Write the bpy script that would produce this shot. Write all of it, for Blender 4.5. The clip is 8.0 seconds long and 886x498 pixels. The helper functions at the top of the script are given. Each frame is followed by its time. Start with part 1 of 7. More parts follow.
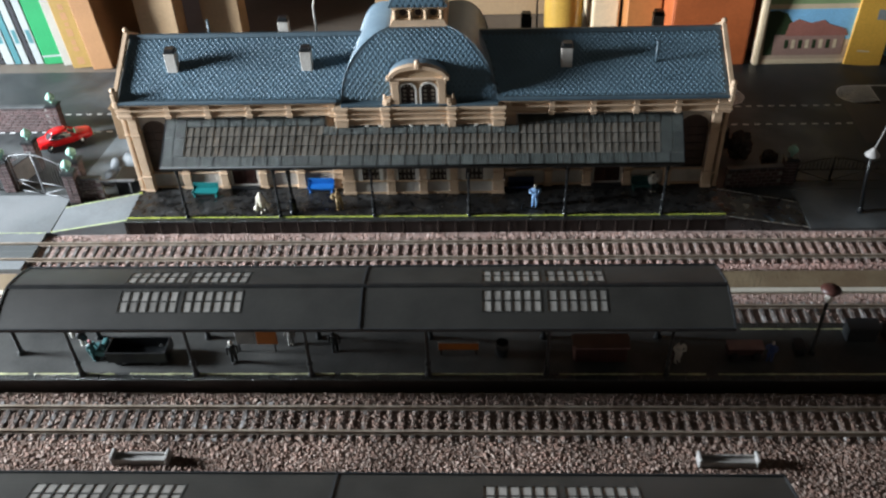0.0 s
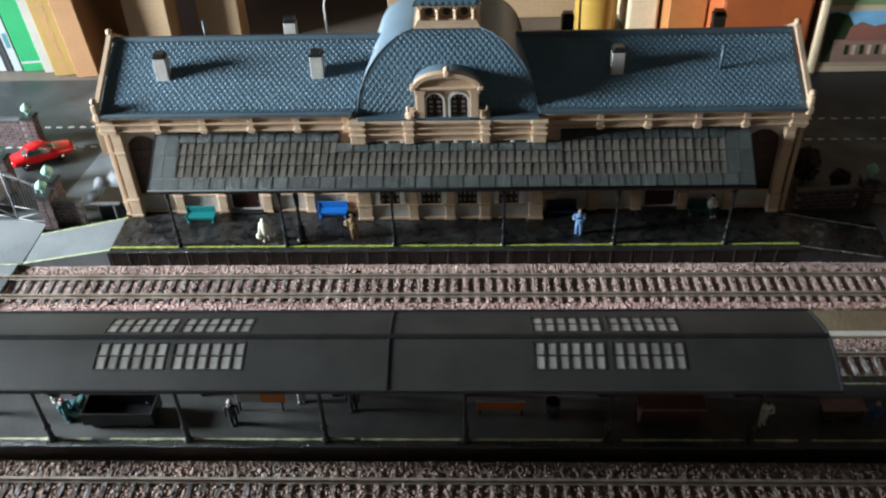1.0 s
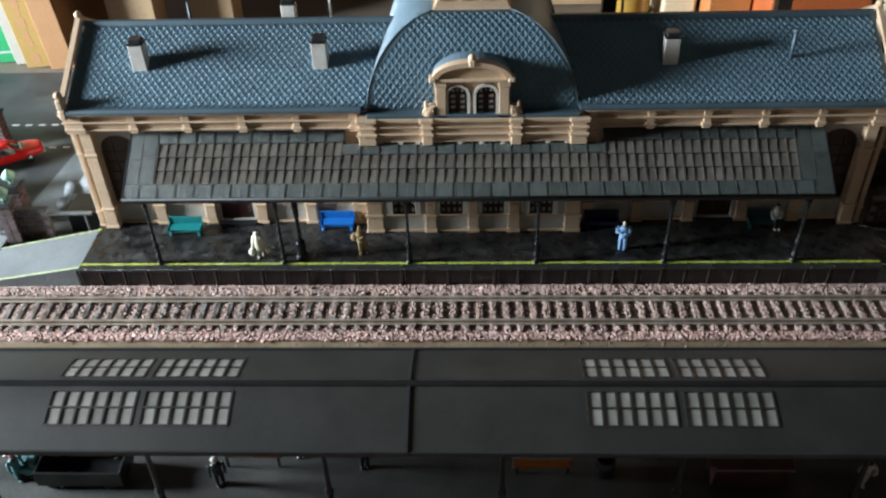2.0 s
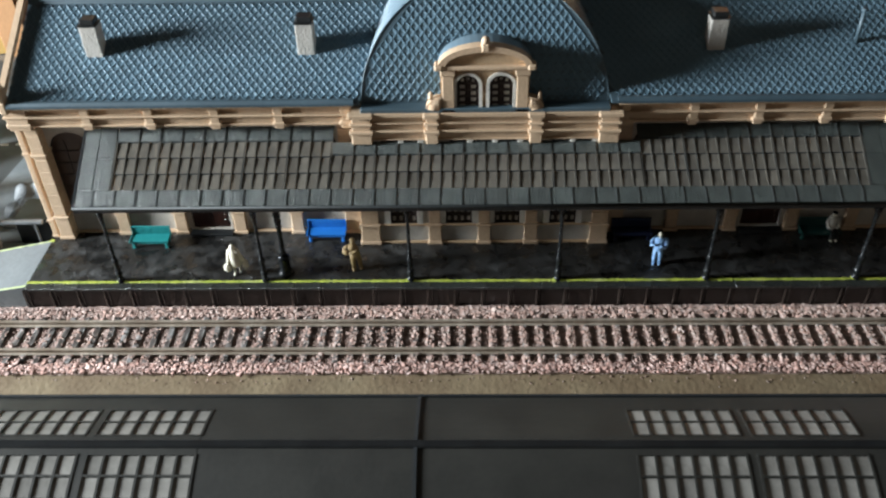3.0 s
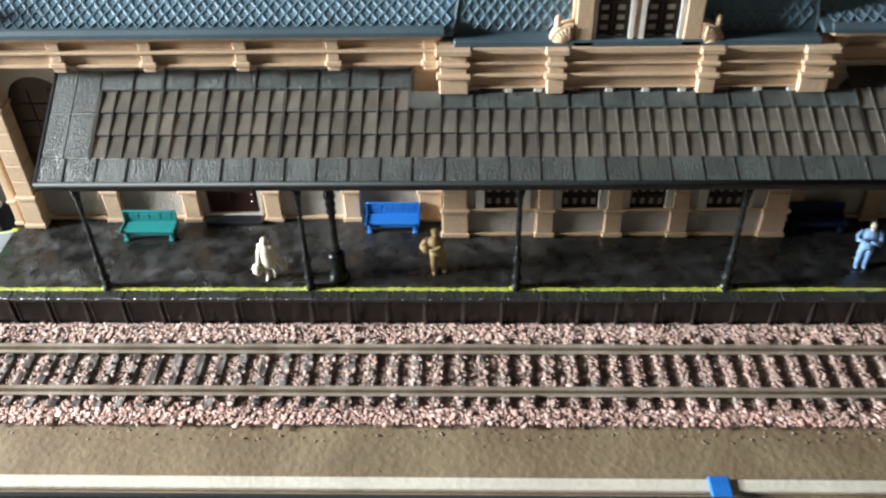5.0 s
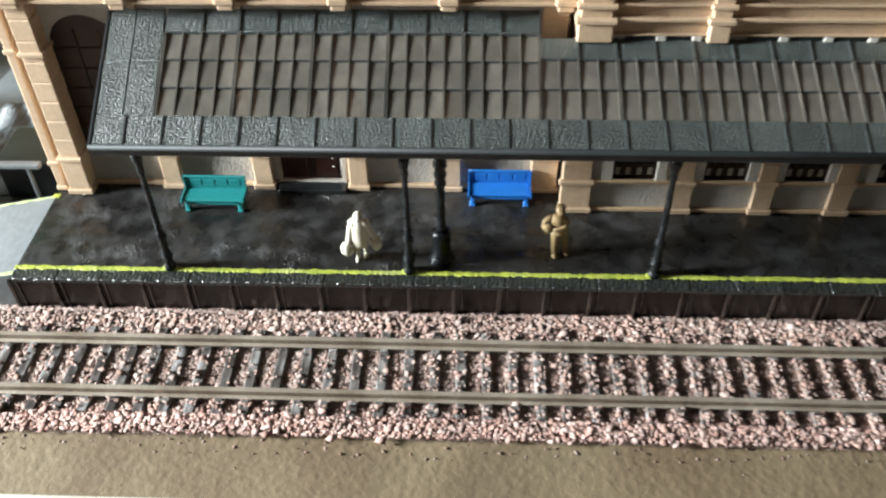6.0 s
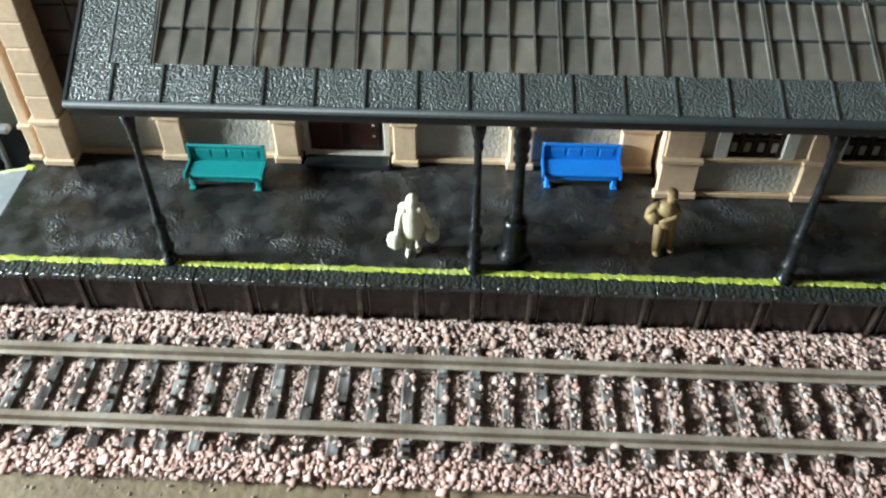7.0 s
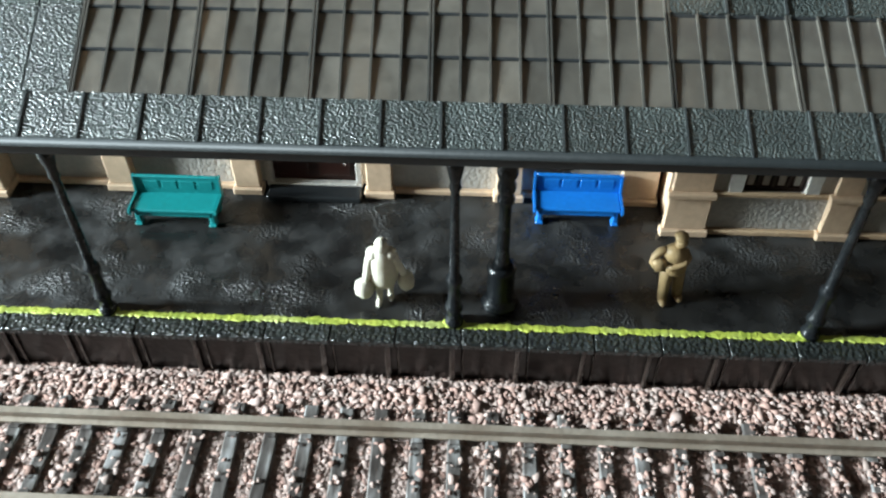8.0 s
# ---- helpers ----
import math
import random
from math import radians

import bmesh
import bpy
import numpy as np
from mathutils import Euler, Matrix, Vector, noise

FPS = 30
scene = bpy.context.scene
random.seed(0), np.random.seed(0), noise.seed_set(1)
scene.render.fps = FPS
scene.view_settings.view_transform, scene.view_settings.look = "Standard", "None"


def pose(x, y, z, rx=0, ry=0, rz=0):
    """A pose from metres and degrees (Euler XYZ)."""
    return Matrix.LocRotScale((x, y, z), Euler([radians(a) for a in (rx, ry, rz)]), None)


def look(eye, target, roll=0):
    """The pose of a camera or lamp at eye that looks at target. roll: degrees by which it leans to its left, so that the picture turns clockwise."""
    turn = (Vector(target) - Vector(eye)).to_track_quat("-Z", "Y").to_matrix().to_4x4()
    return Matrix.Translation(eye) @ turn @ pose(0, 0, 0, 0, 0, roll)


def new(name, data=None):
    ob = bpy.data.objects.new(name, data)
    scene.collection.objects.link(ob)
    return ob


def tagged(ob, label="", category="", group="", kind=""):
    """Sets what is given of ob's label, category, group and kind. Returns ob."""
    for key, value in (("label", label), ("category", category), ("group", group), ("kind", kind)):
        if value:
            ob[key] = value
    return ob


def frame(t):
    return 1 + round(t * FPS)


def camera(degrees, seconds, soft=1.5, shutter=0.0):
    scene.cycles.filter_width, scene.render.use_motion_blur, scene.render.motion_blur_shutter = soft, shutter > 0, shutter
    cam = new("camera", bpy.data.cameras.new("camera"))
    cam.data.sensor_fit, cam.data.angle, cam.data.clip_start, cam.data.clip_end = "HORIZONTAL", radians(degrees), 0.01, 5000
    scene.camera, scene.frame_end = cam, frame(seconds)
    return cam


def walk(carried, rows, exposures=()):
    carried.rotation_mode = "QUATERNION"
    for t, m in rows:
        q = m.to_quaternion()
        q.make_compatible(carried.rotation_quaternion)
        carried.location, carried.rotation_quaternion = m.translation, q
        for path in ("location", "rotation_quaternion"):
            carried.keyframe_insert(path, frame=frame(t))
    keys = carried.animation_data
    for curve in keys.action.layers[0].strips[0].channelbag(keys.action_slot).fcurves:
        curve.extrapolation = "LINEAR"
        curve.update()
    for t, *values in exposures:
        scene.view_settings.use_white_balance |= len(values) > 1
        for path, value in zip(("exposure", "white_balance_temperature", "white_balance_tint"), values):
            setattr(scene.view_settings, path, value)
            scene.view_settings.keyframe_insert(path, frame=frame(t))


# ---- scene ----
cam = camera(53.2, 8.0, soft=2.3, shutter=0.4)
PATH = [
    (0.0, (0.08449, -0.56167, 0.41700), (0.04149, 0.21733, -0.20900), -2.30),
    (0.5, (0.07181, -0.52547, 0.39919), (0.02931, 0.25303, -0.22681), -2.30),
    (1.0, (0.05729, -0.48052, 0.37524), (0.01829, 0.30398, -0.24376), -2.10),
    (1.5, (0.04585, -0.44231, 0.35219), (0.00535, 0.34219, -0.26631), -2.10),
    (3.0, (0.02933, -0.34292, 0.29705), (0.00183, 0.43458, -0.33095), -1.60),
    (3.5, (0.01792, -0.31454, 0.27484), (-0.00758, 0.46446, -0.35166), -1.60),
    (4.0, (0.00834, -0.28735, 0.25028), (-0.00916, 0.49015, -0.37872), -1.30),
    (5.5, (-0.03441, -0.21676, 0.20526), (-0.07091, 0.53624, -0.45174), -1.50),
    (6.0, (-0.05437, -0.19530, 0.19193), (-0.09137, 0.53520, -0.49007), -1.10),
    (6.5, (-0.06832, -0.17128, 0.17326), (-0.10232, 0.54422, -0.52424), -0.10),
    (7.0, (-0.07556, -0.15082, 0.15592), (-0.10756, 0.56018, -0.54658), 0.00),
    (7.5, (-0.07462, -0.13368, 0.15416), (-0.10762, 0.57532, -0.55084), 0.00),
    (8.0, (-0.07068, -0.12323, 0.14471), (-0.10718, 0.58527, -0.56079), -0.20),
]
walk(cam, [(t, look(eye, target, roll)) for t, eye, target, roll in PATH],
     [(0.0, -0.42, 6500, 12), (1.5, -0.46, 6350, 8), (3.0, -0.33, 6650, 9), (4.0, 0.03, 6920, 10), (5.5, -0.04, 6950, 11), (6.3, -0.07, 6720, 6), (7.5, -0.12, 6350, 0), (8.0, -0.19, 6310, 2)])
# ---- end of path ----

# ---- light ----
world = bpy.data.worlds.new("world")
scene.world = world
world.use_nodes = True
_bg = world.node_tree.nodes["Background"]
_sky = world.node_tree.nodes.new("ShaderNodeTexSky")
_sky.sky_type = "NISHITA"
_sky.sun_disc = False
_sky.sun_elevation, _sky.sun_rotation = radians(16), radians(255)
world.node_tree.links.new(_sky.outputs[0], _bg.inputs[0])
_bg.inputs[1].default_value = 0.1

CM = 0.01


def window_lamp(name, eye, target, wide, high, watts, colour):
    data = bpy.data.lights.new(name, "AREA")
    data.shape, data.size, data.size_y = "RECTANGLE", wide * CM, high * CM
    data.energy, data.color = watts, colour
    ob = new(name, data)
    ob.matrix_world = look([c * CM for c in eye], [c * CM for c in target])
    return ob


window_lamp("window_light", (-108, -12, 28.3), (3, 2, 2), 20, 20, 71.0, (0.84, 0.93, 1.0))


# ---- materials ----
def material(name, colour, rough=0.6, second=None, scale=60.0, fine=900.0, bump=0.15, metal=0.0, spread=0.12, random_by="", stain=None, gloss_noise=0.0, depth=0.0006, patchy=False, spec=0.5, lumps=0.0, cover=0.75):
    """A surface with colour varying at two scales, fine relief and, where asked, a shift for each object or island."""
    m = bpy.data.materials.new(name)
    m.use_nodes = True
    nt = m.node_tree
    bsdf = nt.nodes["Principled BSDF"]
    link = nt.links.new
    tc = nt.nodes.new("ShaderNodeTexCoord")
    big = nt.nodes.new("ShaderNodeTexNoise")
    big.inputs["Scale"].default_value, big.inputs["Detail"].default_value = scale, 5
    small = nt.nodes.new("ShaderNodeTexNoise")
    small.inputs["Scale"].default_value, small.inputs["Detail"].default_value = fine, 3
    link(tc.outputs["Object"], big.inputs["Vector"])
    link(tc.outputs["Object"], small.inputs["Vector"])
    second = second or tuple(c * (1 - 2.2 * spread) for c in colour)
    ramp = nt.nodes.new("ShaderNodeValToRGB")
    ramp.color_ramp.elements[0].position, ramp.color_ramp.elements[1].position = 0.36, 0.66
    ramp.color_ramp.elements[0].color, ramp.color_ramp.elements[1].color = (*second, 1), (*colour, 1)
    link(big.outputs["Fac"], ramp.inputs["Fac"])
    mix = nt.nodes.new("ShaderNodeMix")
    mix.data_type, mix.blend_type = "RGBA", "MULTIPLY"
    mix.inputs["Factor"].default_value = 1.0
    tone = nt.nodes.new("ShaderNodeMapRange")
    tone.inputs["To Min"].default_value, tone.inputs["To Max"].default_value = 1 - 1.6 * spread, 1 + 1.6 * spread
    link(small.outputs["Fac"], tone.inputs["Value"])
    link(ramp.outputs["Color"], mix.inputs[6])
    link(tone.outputs["Result"], mix.inputs[7])
    out = mix.outputs[2]
    if random_by:
        hsv = nt.nodes.new("ShaderNodeHueSaturation")
        if random_by == "object":
            rnd = nt.nodes.new("ShaderNodeObjectInfo").outputs["Random"]
        else:
            rnd = nt.nodes.new("ShaderNodeNewGeometry").outputs["Random Per Island"]
        mr = nt.nodes.new("ShaderNodeMapRange")
        mr.inputs["To Min"].default_value, mr.inputs["To Max"].default_value = 1 - 2.5 * spread, 1 + 2.5 * spread
        link(rnd, mr.inputs["Value"])
        link(mr.outputs["Result"], hsv.inputs["Value"])
        link(out, hsv.inputs["Color"])
        out = hsv.outputs["Color"]
    if stain:
        st = nt.nodes.new("ShaderNodeTexNoise")
        st.inputs["Scale"].default_value, st.inputs["Detail"].default_value = scale * 0.35, 6
        link(tc.outputs["Object"], st.inputs["Vector"])
        sr = nt.nodes.new("ShaderNodeMapRange")
        sr.inputs["From Min"].default_value, sr.inputs["From Max"].default_value = 0.52, 0.68
        sr.inputs["To Max"].default_value = cover
        link(st.outputs["Fac"], sr.inputs["Value"])
        sm = nt.nodes.new("ShaderNodeMix")
        sm.data_type = "RGBA"
        link(sr.outputs["Result"], sm.inputs["Factor"])
        link(out, sm.inputs[6])
        sm.inputs[7].default_value = (*stain, 1)
        out = sm.outputs[2]
    link(out, bsdf.inputs["Base Color"])
    bsdf.inputs["Roughness"].default_value = rough
    if gloss_noise:
        gr = nt.nodes.new("ShaderNodeMapRange")
        gr.inputs["From Min"].default_value, gr.inputs["From Max"].default_value = 0.35, 0.65
        gr.inputs["To Min"].default_value, gr.inputs["To Max"].default_value = max(0.05, rough - gloss_noise), min(1, rough + gloss_noise)
        link(big.outputs["Fac"], gr.inputs["Value"])
        link(gr.outputs["Result"], bsdf.inputs["Roughness"])
    bsdf.inputs["Metallic"].default_value = metal
    bsdf.inputs["Specular IOR Level"].default_value = spec
    if bump:
        b = nt.nodes.new("ShaderNodeBump")
        b.inputs["Strength"].default_value, b.inputs["Distance"].default_value = bump, depth
        if patchy:
            pm = nt.nodes.new("ShaderNodeMath")
            pm.operation = "MULTIPLY"
            pr = nt.nodes.new("ShaderNodeMapRange")
            pr.inputs["From Min"].default_value, pr.inputs["From Max"].default_value = 0.48, 0.66
            pn = nt.nodes.new("ShaderNodeTexNoise")
            pn.inputs["Scale"].default_value = scale * 0.45
            link(tc.outputs["Object"], pn.inputs["Vector"])
            link(pn.outputs["Fac"], pr.inputs["Value"])
            link(pr.outputs["Result"], pm.inputs[0])
            link(small.outputs["Fac"], pm.inputs[1])
            link(pm.outputs["Value"], b.inputs["Height"])
        elif lumps:
            # moulded grain: rounded lumps, unevenly deep
            vor = nt.nodes.new("ShaderNodeTexVoronoi")
            vor.feature = "SMOOTH_F1"
            vor.inputs["Scale"].default_value, vor.inputs["Smoothness"].default_value = lumps, 0.35
            link(tc.outputs["Object"], vor.inputs["Vector"])
            lm = nt.nodes.new("ShaderNodeMath")
            lm.operation = "MULTIPLY_ADD"
            lm.inputs[1].default_value = -1.0
            link(vor.outputs["Distance"], lm.inputs[0])
            link(small.outputs["Fac"], lm.inputs[2])
            link(lm.outputs["Value"], b.inputs["Height"])
        else:
            link(small.outputs["Fac"], b.inputs["Height"])
        link(b.outputs["Normal"], bsdf.inputs["Normal"])
    return m


def sleeper_material():
    """Dark moulded timber with pale scuffs drawn out along its length, other ones on each sleeper."""
    m = bpy.data.materials.new("scuffed_dark_sleeper")
    m.use_nodes = True
    nt = m.node_tree
    bsdf, link = nt.nodes["Principled BSDF"], nt.links.new
    tc, info = nt.nodes.new("ShaderNodeTexCoord"), nt.nodes.new("ShaderNodeObjectInfo")
    shift = nt.nodes.new("ShaderNodeVectorMath")
    shift.operation = "ADD"
    link(tc.outputs["Object"], shift.inputs[0])
    link(info.outputs["Random"], shift.inputs[1])
    outs = []
    for sx, sy, detail in ((520, 90, 5), (150, 100, 2)):
        mp = nt.nodes.new("ShaderNodeMapping")
        mp.inputs["Scale"].default_value = (sx, sy, 400)
        link(shift.outputs[0], mp.inputs["Vector"])
        nz = nt.nodes.new("ShaderNodeTexNoise")
        nz.inputs["Scale"].default_value, nz.inputs["Detail"].default_value = 1.0, detail
        link(mp.outputs[0], nz.inputs["Vector"])
        outs.append(nz.outputs["Fac"])
    both = nt.nodes.new("ShaderNodeMath")
    both.operation = "MULTIPLY"
    link(outs[0], both.inputs[0])
    link(outs[1], both.inputs[1])
    ramp = nt.nodes.new("ShaderNodeValToRGB")
    el = ramp.color_ramp.elements
    el[0].position, el[0].color = 0.17, (0.050, 0.042, 0.038, 1)
    el[1].position, el[1].color = 0.40, (0.36, 0.355, 0.35, 1)
    e = el.new(0.27)
    e.color = (0.13, 0.118, 0.11, 1)
    link(both.outputs[0], ramp.inputs["Fac"])
    link(ramp.outputs["Color"], bsdf.inputs["Base Color"])
    bsdf.inputs["Roughness"].default_value, bsdf.inputs["Specular IOR Level"].default_value = 0.36, 0.6
    b = nt.nodes.new("ShaderNodeBump")
    b.inputs["Strength"].default_value, b.inputs["Distance"].default_value = 0.6, 0.0004
    link(outs[0], b.inputs["Height"])
    link(b.outputs["Normal"], bsdf.inputs["Normal"])
    return m


TAN = material("tan_plastic", (0.555, 0.398, 0.268), 0.55, (0.475, 0.338, 0.222), 45, 700, 0.12)
# tan darkened: the annex's shade is put into this colour
TAN_SHADED = material("tan_plastic_aged", (0.20, 0.127, 0.068), 0.6, (0.15, 0.094, 0.05), 45, 700, 0.15)
STONE = material("grey_stucco", (0.50, 0.47, 0.425), 0.62, (0.385, 0.36, 0.325), 90, 1000, 0.5, lumps=1100, depth=0.0003)
WHITE = material("white_plastic", (0.66, 0.63, 0.57), 0.5, None, 60, 900, 0.1)
SLATE = material("blue_slate", (0.108, 0.178, 0.228), 0.55, (0.086, 0.146, 0.19), 40, 900, 0.2, random_by="object", spread=0.06, spec=0.25)
SLATE_SET = material("blue_slate_rows", (0.108, 0.178, 0.228), 0.55, (0.086, 0.146, 0.19), 40, 900, 0.2, random_by="island", spread=0.06, spec=0.25)
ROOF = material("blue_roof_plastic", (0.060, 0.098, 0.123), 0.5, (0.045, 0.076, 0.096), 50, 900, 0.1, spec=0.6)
# lighter copy of ROOF, with the window's sheen put into the colour
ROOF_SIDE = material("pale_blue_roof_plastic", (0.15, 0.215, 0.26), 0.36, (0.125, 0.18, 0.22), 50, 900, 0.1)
SLAB = material("grained_dark_slab", (0.058, 0.070, 0.066), 0.40, (0.038, 0.047, 0.045), 160, 2400, 0.75, random_by="object", spread=0.08, spec=1.0, depth=0.00042, lumps=2000)
SLAB_RIB = material("smooth_slab_rib", (0.062, 0.068, 0.068), 0.36, (0.045, 0.05, 0.05), 60, 900, 0.1)
BAR = material("grey_glazing_bar", (0.125, 0.112, 0.094), 0.42, (0.05, 0.052, 0.05), 60, 900, 0.1)
GUTTER = material("dark_gutter_plastic", (0.016, 0.0185, 0.019), 0.55, (0.012, 0.014, 0.0145), 60, 900, 0.1, spec=0.2)
DARK = material("dark_plastic", (0.034, 0.038, 0.041), 0.42, (0.024, 0.027, 0.03), 60, 900, 0.1)
IRON = material("black_iron_paint", (0.017, 0.019, 0.02), 0.34, (0.010, 0.011, 0.012), 80, 900, 0.15)
POST = material("worn_black_iron", (0.007, 0.008, 0.009), 0.27, (0.006, 0.007, 0.008), 420, 900, 0.3, stain=(0.022, 0.024, 0.024), spec=0.3)
CANOPY = material("charcoal_canopy", (0.035, 0.0345, 0.0305), 0.5, (0.024, 0.0238, 0.0212), 40, 500, 0.06, stain=(0.046, 0.044, 0.040), spec=0.5)
PANE = material("smoked_pane", (0.205, 0.188, 0.160), 0.42, (0.145, 0.132, 0.112), 190, 700, 0.1, random_by="object", spread=0.09, spec=0.6, stain=(0.115, 0.107, 0.098), cover=0.6)


def see_through(m, share, tint, rough):
    """Lets a share of the light pass the sheet, blurred as by frosted glass."""
    nt = m.node_tree
    bsdf, out = nt.nodes["Principled BSDF"], nt.nodes["Material Output"]
    glass = nt.nodes.new("ShaderNodeBsdfRefraction")
    glass.inputs["Color"].default_value, glass.inputs["Roughness"].default_value, glass.inputs["IOR"].default_value = (*tint, 1), rough, 1.08
    mix = nt.nodes.new("ShaderNodeMixShader")
    mix.inputs["Fac"].default_value = share
    nt.links.new(bsdf.outputs[0], mix.inputs[1])
    nt.links.new(glass.outputs[0], mix.inputs[2])
    nt.links.new(mix.outputs[0], out.inputs["Surface"])


see_through(PANE, 0.3, (0.84, 0.77, 0.68), 0.5)
# opaque pane; the light it passes and reflects is its pale base colour
SKYLIGHT = material("pale_skylight_pane", (0.31, 0.298, 0.275), 0.4, (0.22, 0.21, 0.192), 150, 700, 0.05, random_by="object", spread=0.08)
ISLAND_DECK = material("black_island_deck", (0.052, 0.053, 0.050), 0.55, (0.032, 0.033, 0.032), 45, 700, 0.2, stain=(0.085, 0.086, 0.082), spread=0.2, spec=0.4)
PLATFORM = material("black_platform_plaster", (0.0205, 0.0203, 0.0198), 0.36, (0.0115, 0.0113, 0.011), 150, 1400, 1.0, stain=(0.035, 0.0355, 0.0355), gloss_noise=0.22, depth=0.0009, patchy=True, spread=0.3, spec=0.65)
COPING = material("black_coping", (0.026, 0.029, 0.028), 0.30, (0.012, 0.0138, 0.0132), 60, 1300, 1.0, random_by="object", spread=0.08, depth=0.0004, spec=0.7, lumps=1200)
FASCIA = material("brown_black_fascia", (0.009, 0.0055, 0.0042), 0.32, (0.006, 0.004, 0.0032), 60, 500, 0.3)
RIB = material("glossy_brown_rib", (0.016, 0.0105, 0.008), 0.24, (0.010, 0.007, 0.0055), 60, 500, 0.2, spec=1.0)
YELLOW = material("yellow_line_paint", (0.43, 0.47, 0.07), 0.55, (0.25, 0.31, 0.04), 190, 900, 0.6, spread=0.18, stain=(0.40, 0.43, 0.16))
OLD_YELLOW = material("faded_yellow_line_paint", (0.62, 0.63, 0.36), 0.55, (0.30, 0.31, 0.17), 110, 700, 0.5)
RAIL = material("dull_steel_rail", (0.42, 0.36, 0.295), 0.42, (0.27, 0.215, 0.165), 60, 900, 0.15, metal=0.35)
SLEEPER = sleeper_material()
BOARD = material("olive_brown_board", (0.215, 0.163, 0.097), 0.7, (0.155, 0.108, 0.062), 40, 420, 0.5, stain=(0.15, 0.118, 0.072), depth=0.0006)
WHITE_STRIP = material("white_edge_strip", (0.62, 0.585, 0.50), 0.5, (0.52, 0.49, 0.41), 40, 600, 0.2)
ASPHALT = material("black_street_card", (0.038, 0.042, 0.043), 0.55, (0.019, 0.021, 0.022), 42, 500, 0.4, stain=(0.095, 0.103, 0.104), gloss_noise=0.12)
PAVING = material("grey_blue_paving", (0.17, 0.185, 0.19), 0.6, (0.12, 0.13, 0.135), 22, 400, 0.3, stain=(0.22, 0.23, 0.235))
ROAD_PAINT = material("white_road_paint", (0.82, 0.83, 0.81), 0.6, (0.55, 0.56, 0.55), 90, 700, 0.3)
BRICK = material("brown_violet_brick", (0.095, 0.055, 0.052), 0.7, (0.06, 0.037, 0.037), 160, 900, 0.4, random_by="object", spread=0.14)
MORTAR = material("dusty_mortar", (0.27, 0.25, 0.235), 0.85, None, 120, 900, 0.3)
COPING_DARK = material("dark_grey_wall_coping", (0.085, 0.09, 0.093), 0.55, (0.05, 0.053, 0.055), 90, 700, 0.4)
MINT = material("mint_green_verdigris", (0.27, 0.50, 0.41), 0.5, (0.20, 0.40, 0.33), 120, 900, 0.2)
RED = material("glossy_red_paint", (0.55, 0.012, 0.014), 0.16, (0.48, 0.010, 0.012), 60, 900, 0.0)
CHROME = material("chrome", (0.7, 0.7, 0.7), 0.18, None, 60, 900, 0.0, metal=1.0)
RUBBER = material("black_rubber", (0.012, 0.012, 0.012), 0.7)
GREEN = material("teal_green_plastic", (0.014, 0.21, 0.212), 0.36, (0.012, 0.175, 0.178), 60, 900, 0.1)
BLUE = material("azure_blue_plastic", (0.015, 0.165, 0.55), 0.36, (0.012, 0.135, 0.46), 60, 900, 0.1)
# darker copy of GREEN: the deep canopy shade is in the colour
SHADED_GREEN = material("dark_green_plastic", (0.008, 0.045, 0.040), 0.4)
NAVY = material("dark_navy_plastic", (0.012, 0.02, 0.06), 0.4)
CREAM = material("cream_plastic", (0.78, 0.74, 0.64), 0.5, (0.66, 0.61, 0.48), 200, 900, 0.2)
KHAKI = material("khaki_plastic", (0.44, 0.31, 0.155), 0.5, (0.29, 0.20, 0.095), 200, 900, 0.2)
LIGHT_BLUE = material("light_blue_plastic", (0.25, 0.44, 0.72), 0.5, (0.20, 0.36, 0.62), 200, 900, 0.1)
GREY_PAINT = material("grey_paint", (0.34, 0.33, 0.31), 0.55, (0.25, 0.24, 0.23), 90, 900, 0.2)
ORANGE = material("orange_card", (0.48, 0.15, 0.02), 0.5, (0.38, 0.11, 0.015), 90, 900, 0.1)
MAROON = material("maroon_paint", (0.062, 0.022, 0.017), 0.45, (0.042, 0.015, 0.012), 90, 900, 0.1)
DOOR = material("oxblood_door", (0.045, 0.012, 0.008), 0.4, (0.028, 0.009, 0.006), 90, 900, 0.1)
SASH = material("brown_window_sash", (0.030, 0.014, 0.010), 0.5)
GLASS = material("dark_window_glass", (0.020, 0.010, 0.0075), 0.4, None, 60, 900, 0.0, spec=0.25)
# GLASS three times lighter: light on the end bays is in the colour
LIT_GLASS = material("brown_window_glass", (0.060, 0.032, 0.022), 0.35, (0.04, 0.021, 0.015), 120, 700, 0.1, spec=0.4)
GLASS_REFLECTION = material("pale_window_pane", (0.42, 0.38, 0.33), 0.2, None, 60, 900, 0.0)
PINK = material("pink_plastic", (0.55, 0.16, 0.18), 0.5)
TEAL = material("teal_plastic", (0.06, 0.20, 0.21), 0.5)
ROCK = material("crumpled_grey_plaster", (0.082, 0.094, 0.101), 0.55, (0.025, 0.029, 0.032), 70, 500, 0.6)
SHRUB = material("brown_shrub", (0.075, 0.055, 0.044), 0.9, (0.04, 0.030, 0.024), 140, 900, 0.8)
WOOD = material("varnished_wood", (0.34, 0.19, 0.085), 0.45, (0.25, 0.13, 0.055), 12, 300, 0.2)
DARK_WOOD = material("dark_brown_wood", (0.050, 0.016, 0.008), 0.45, (0.034, 0.011, 0.006), 9, 300, 0.15)
PALE_WOOD = material("pale_wood", (0.40, 0.275, 0.16), 0.5, (0.34, 0.225, 0.125), 9, 300, 0.15)
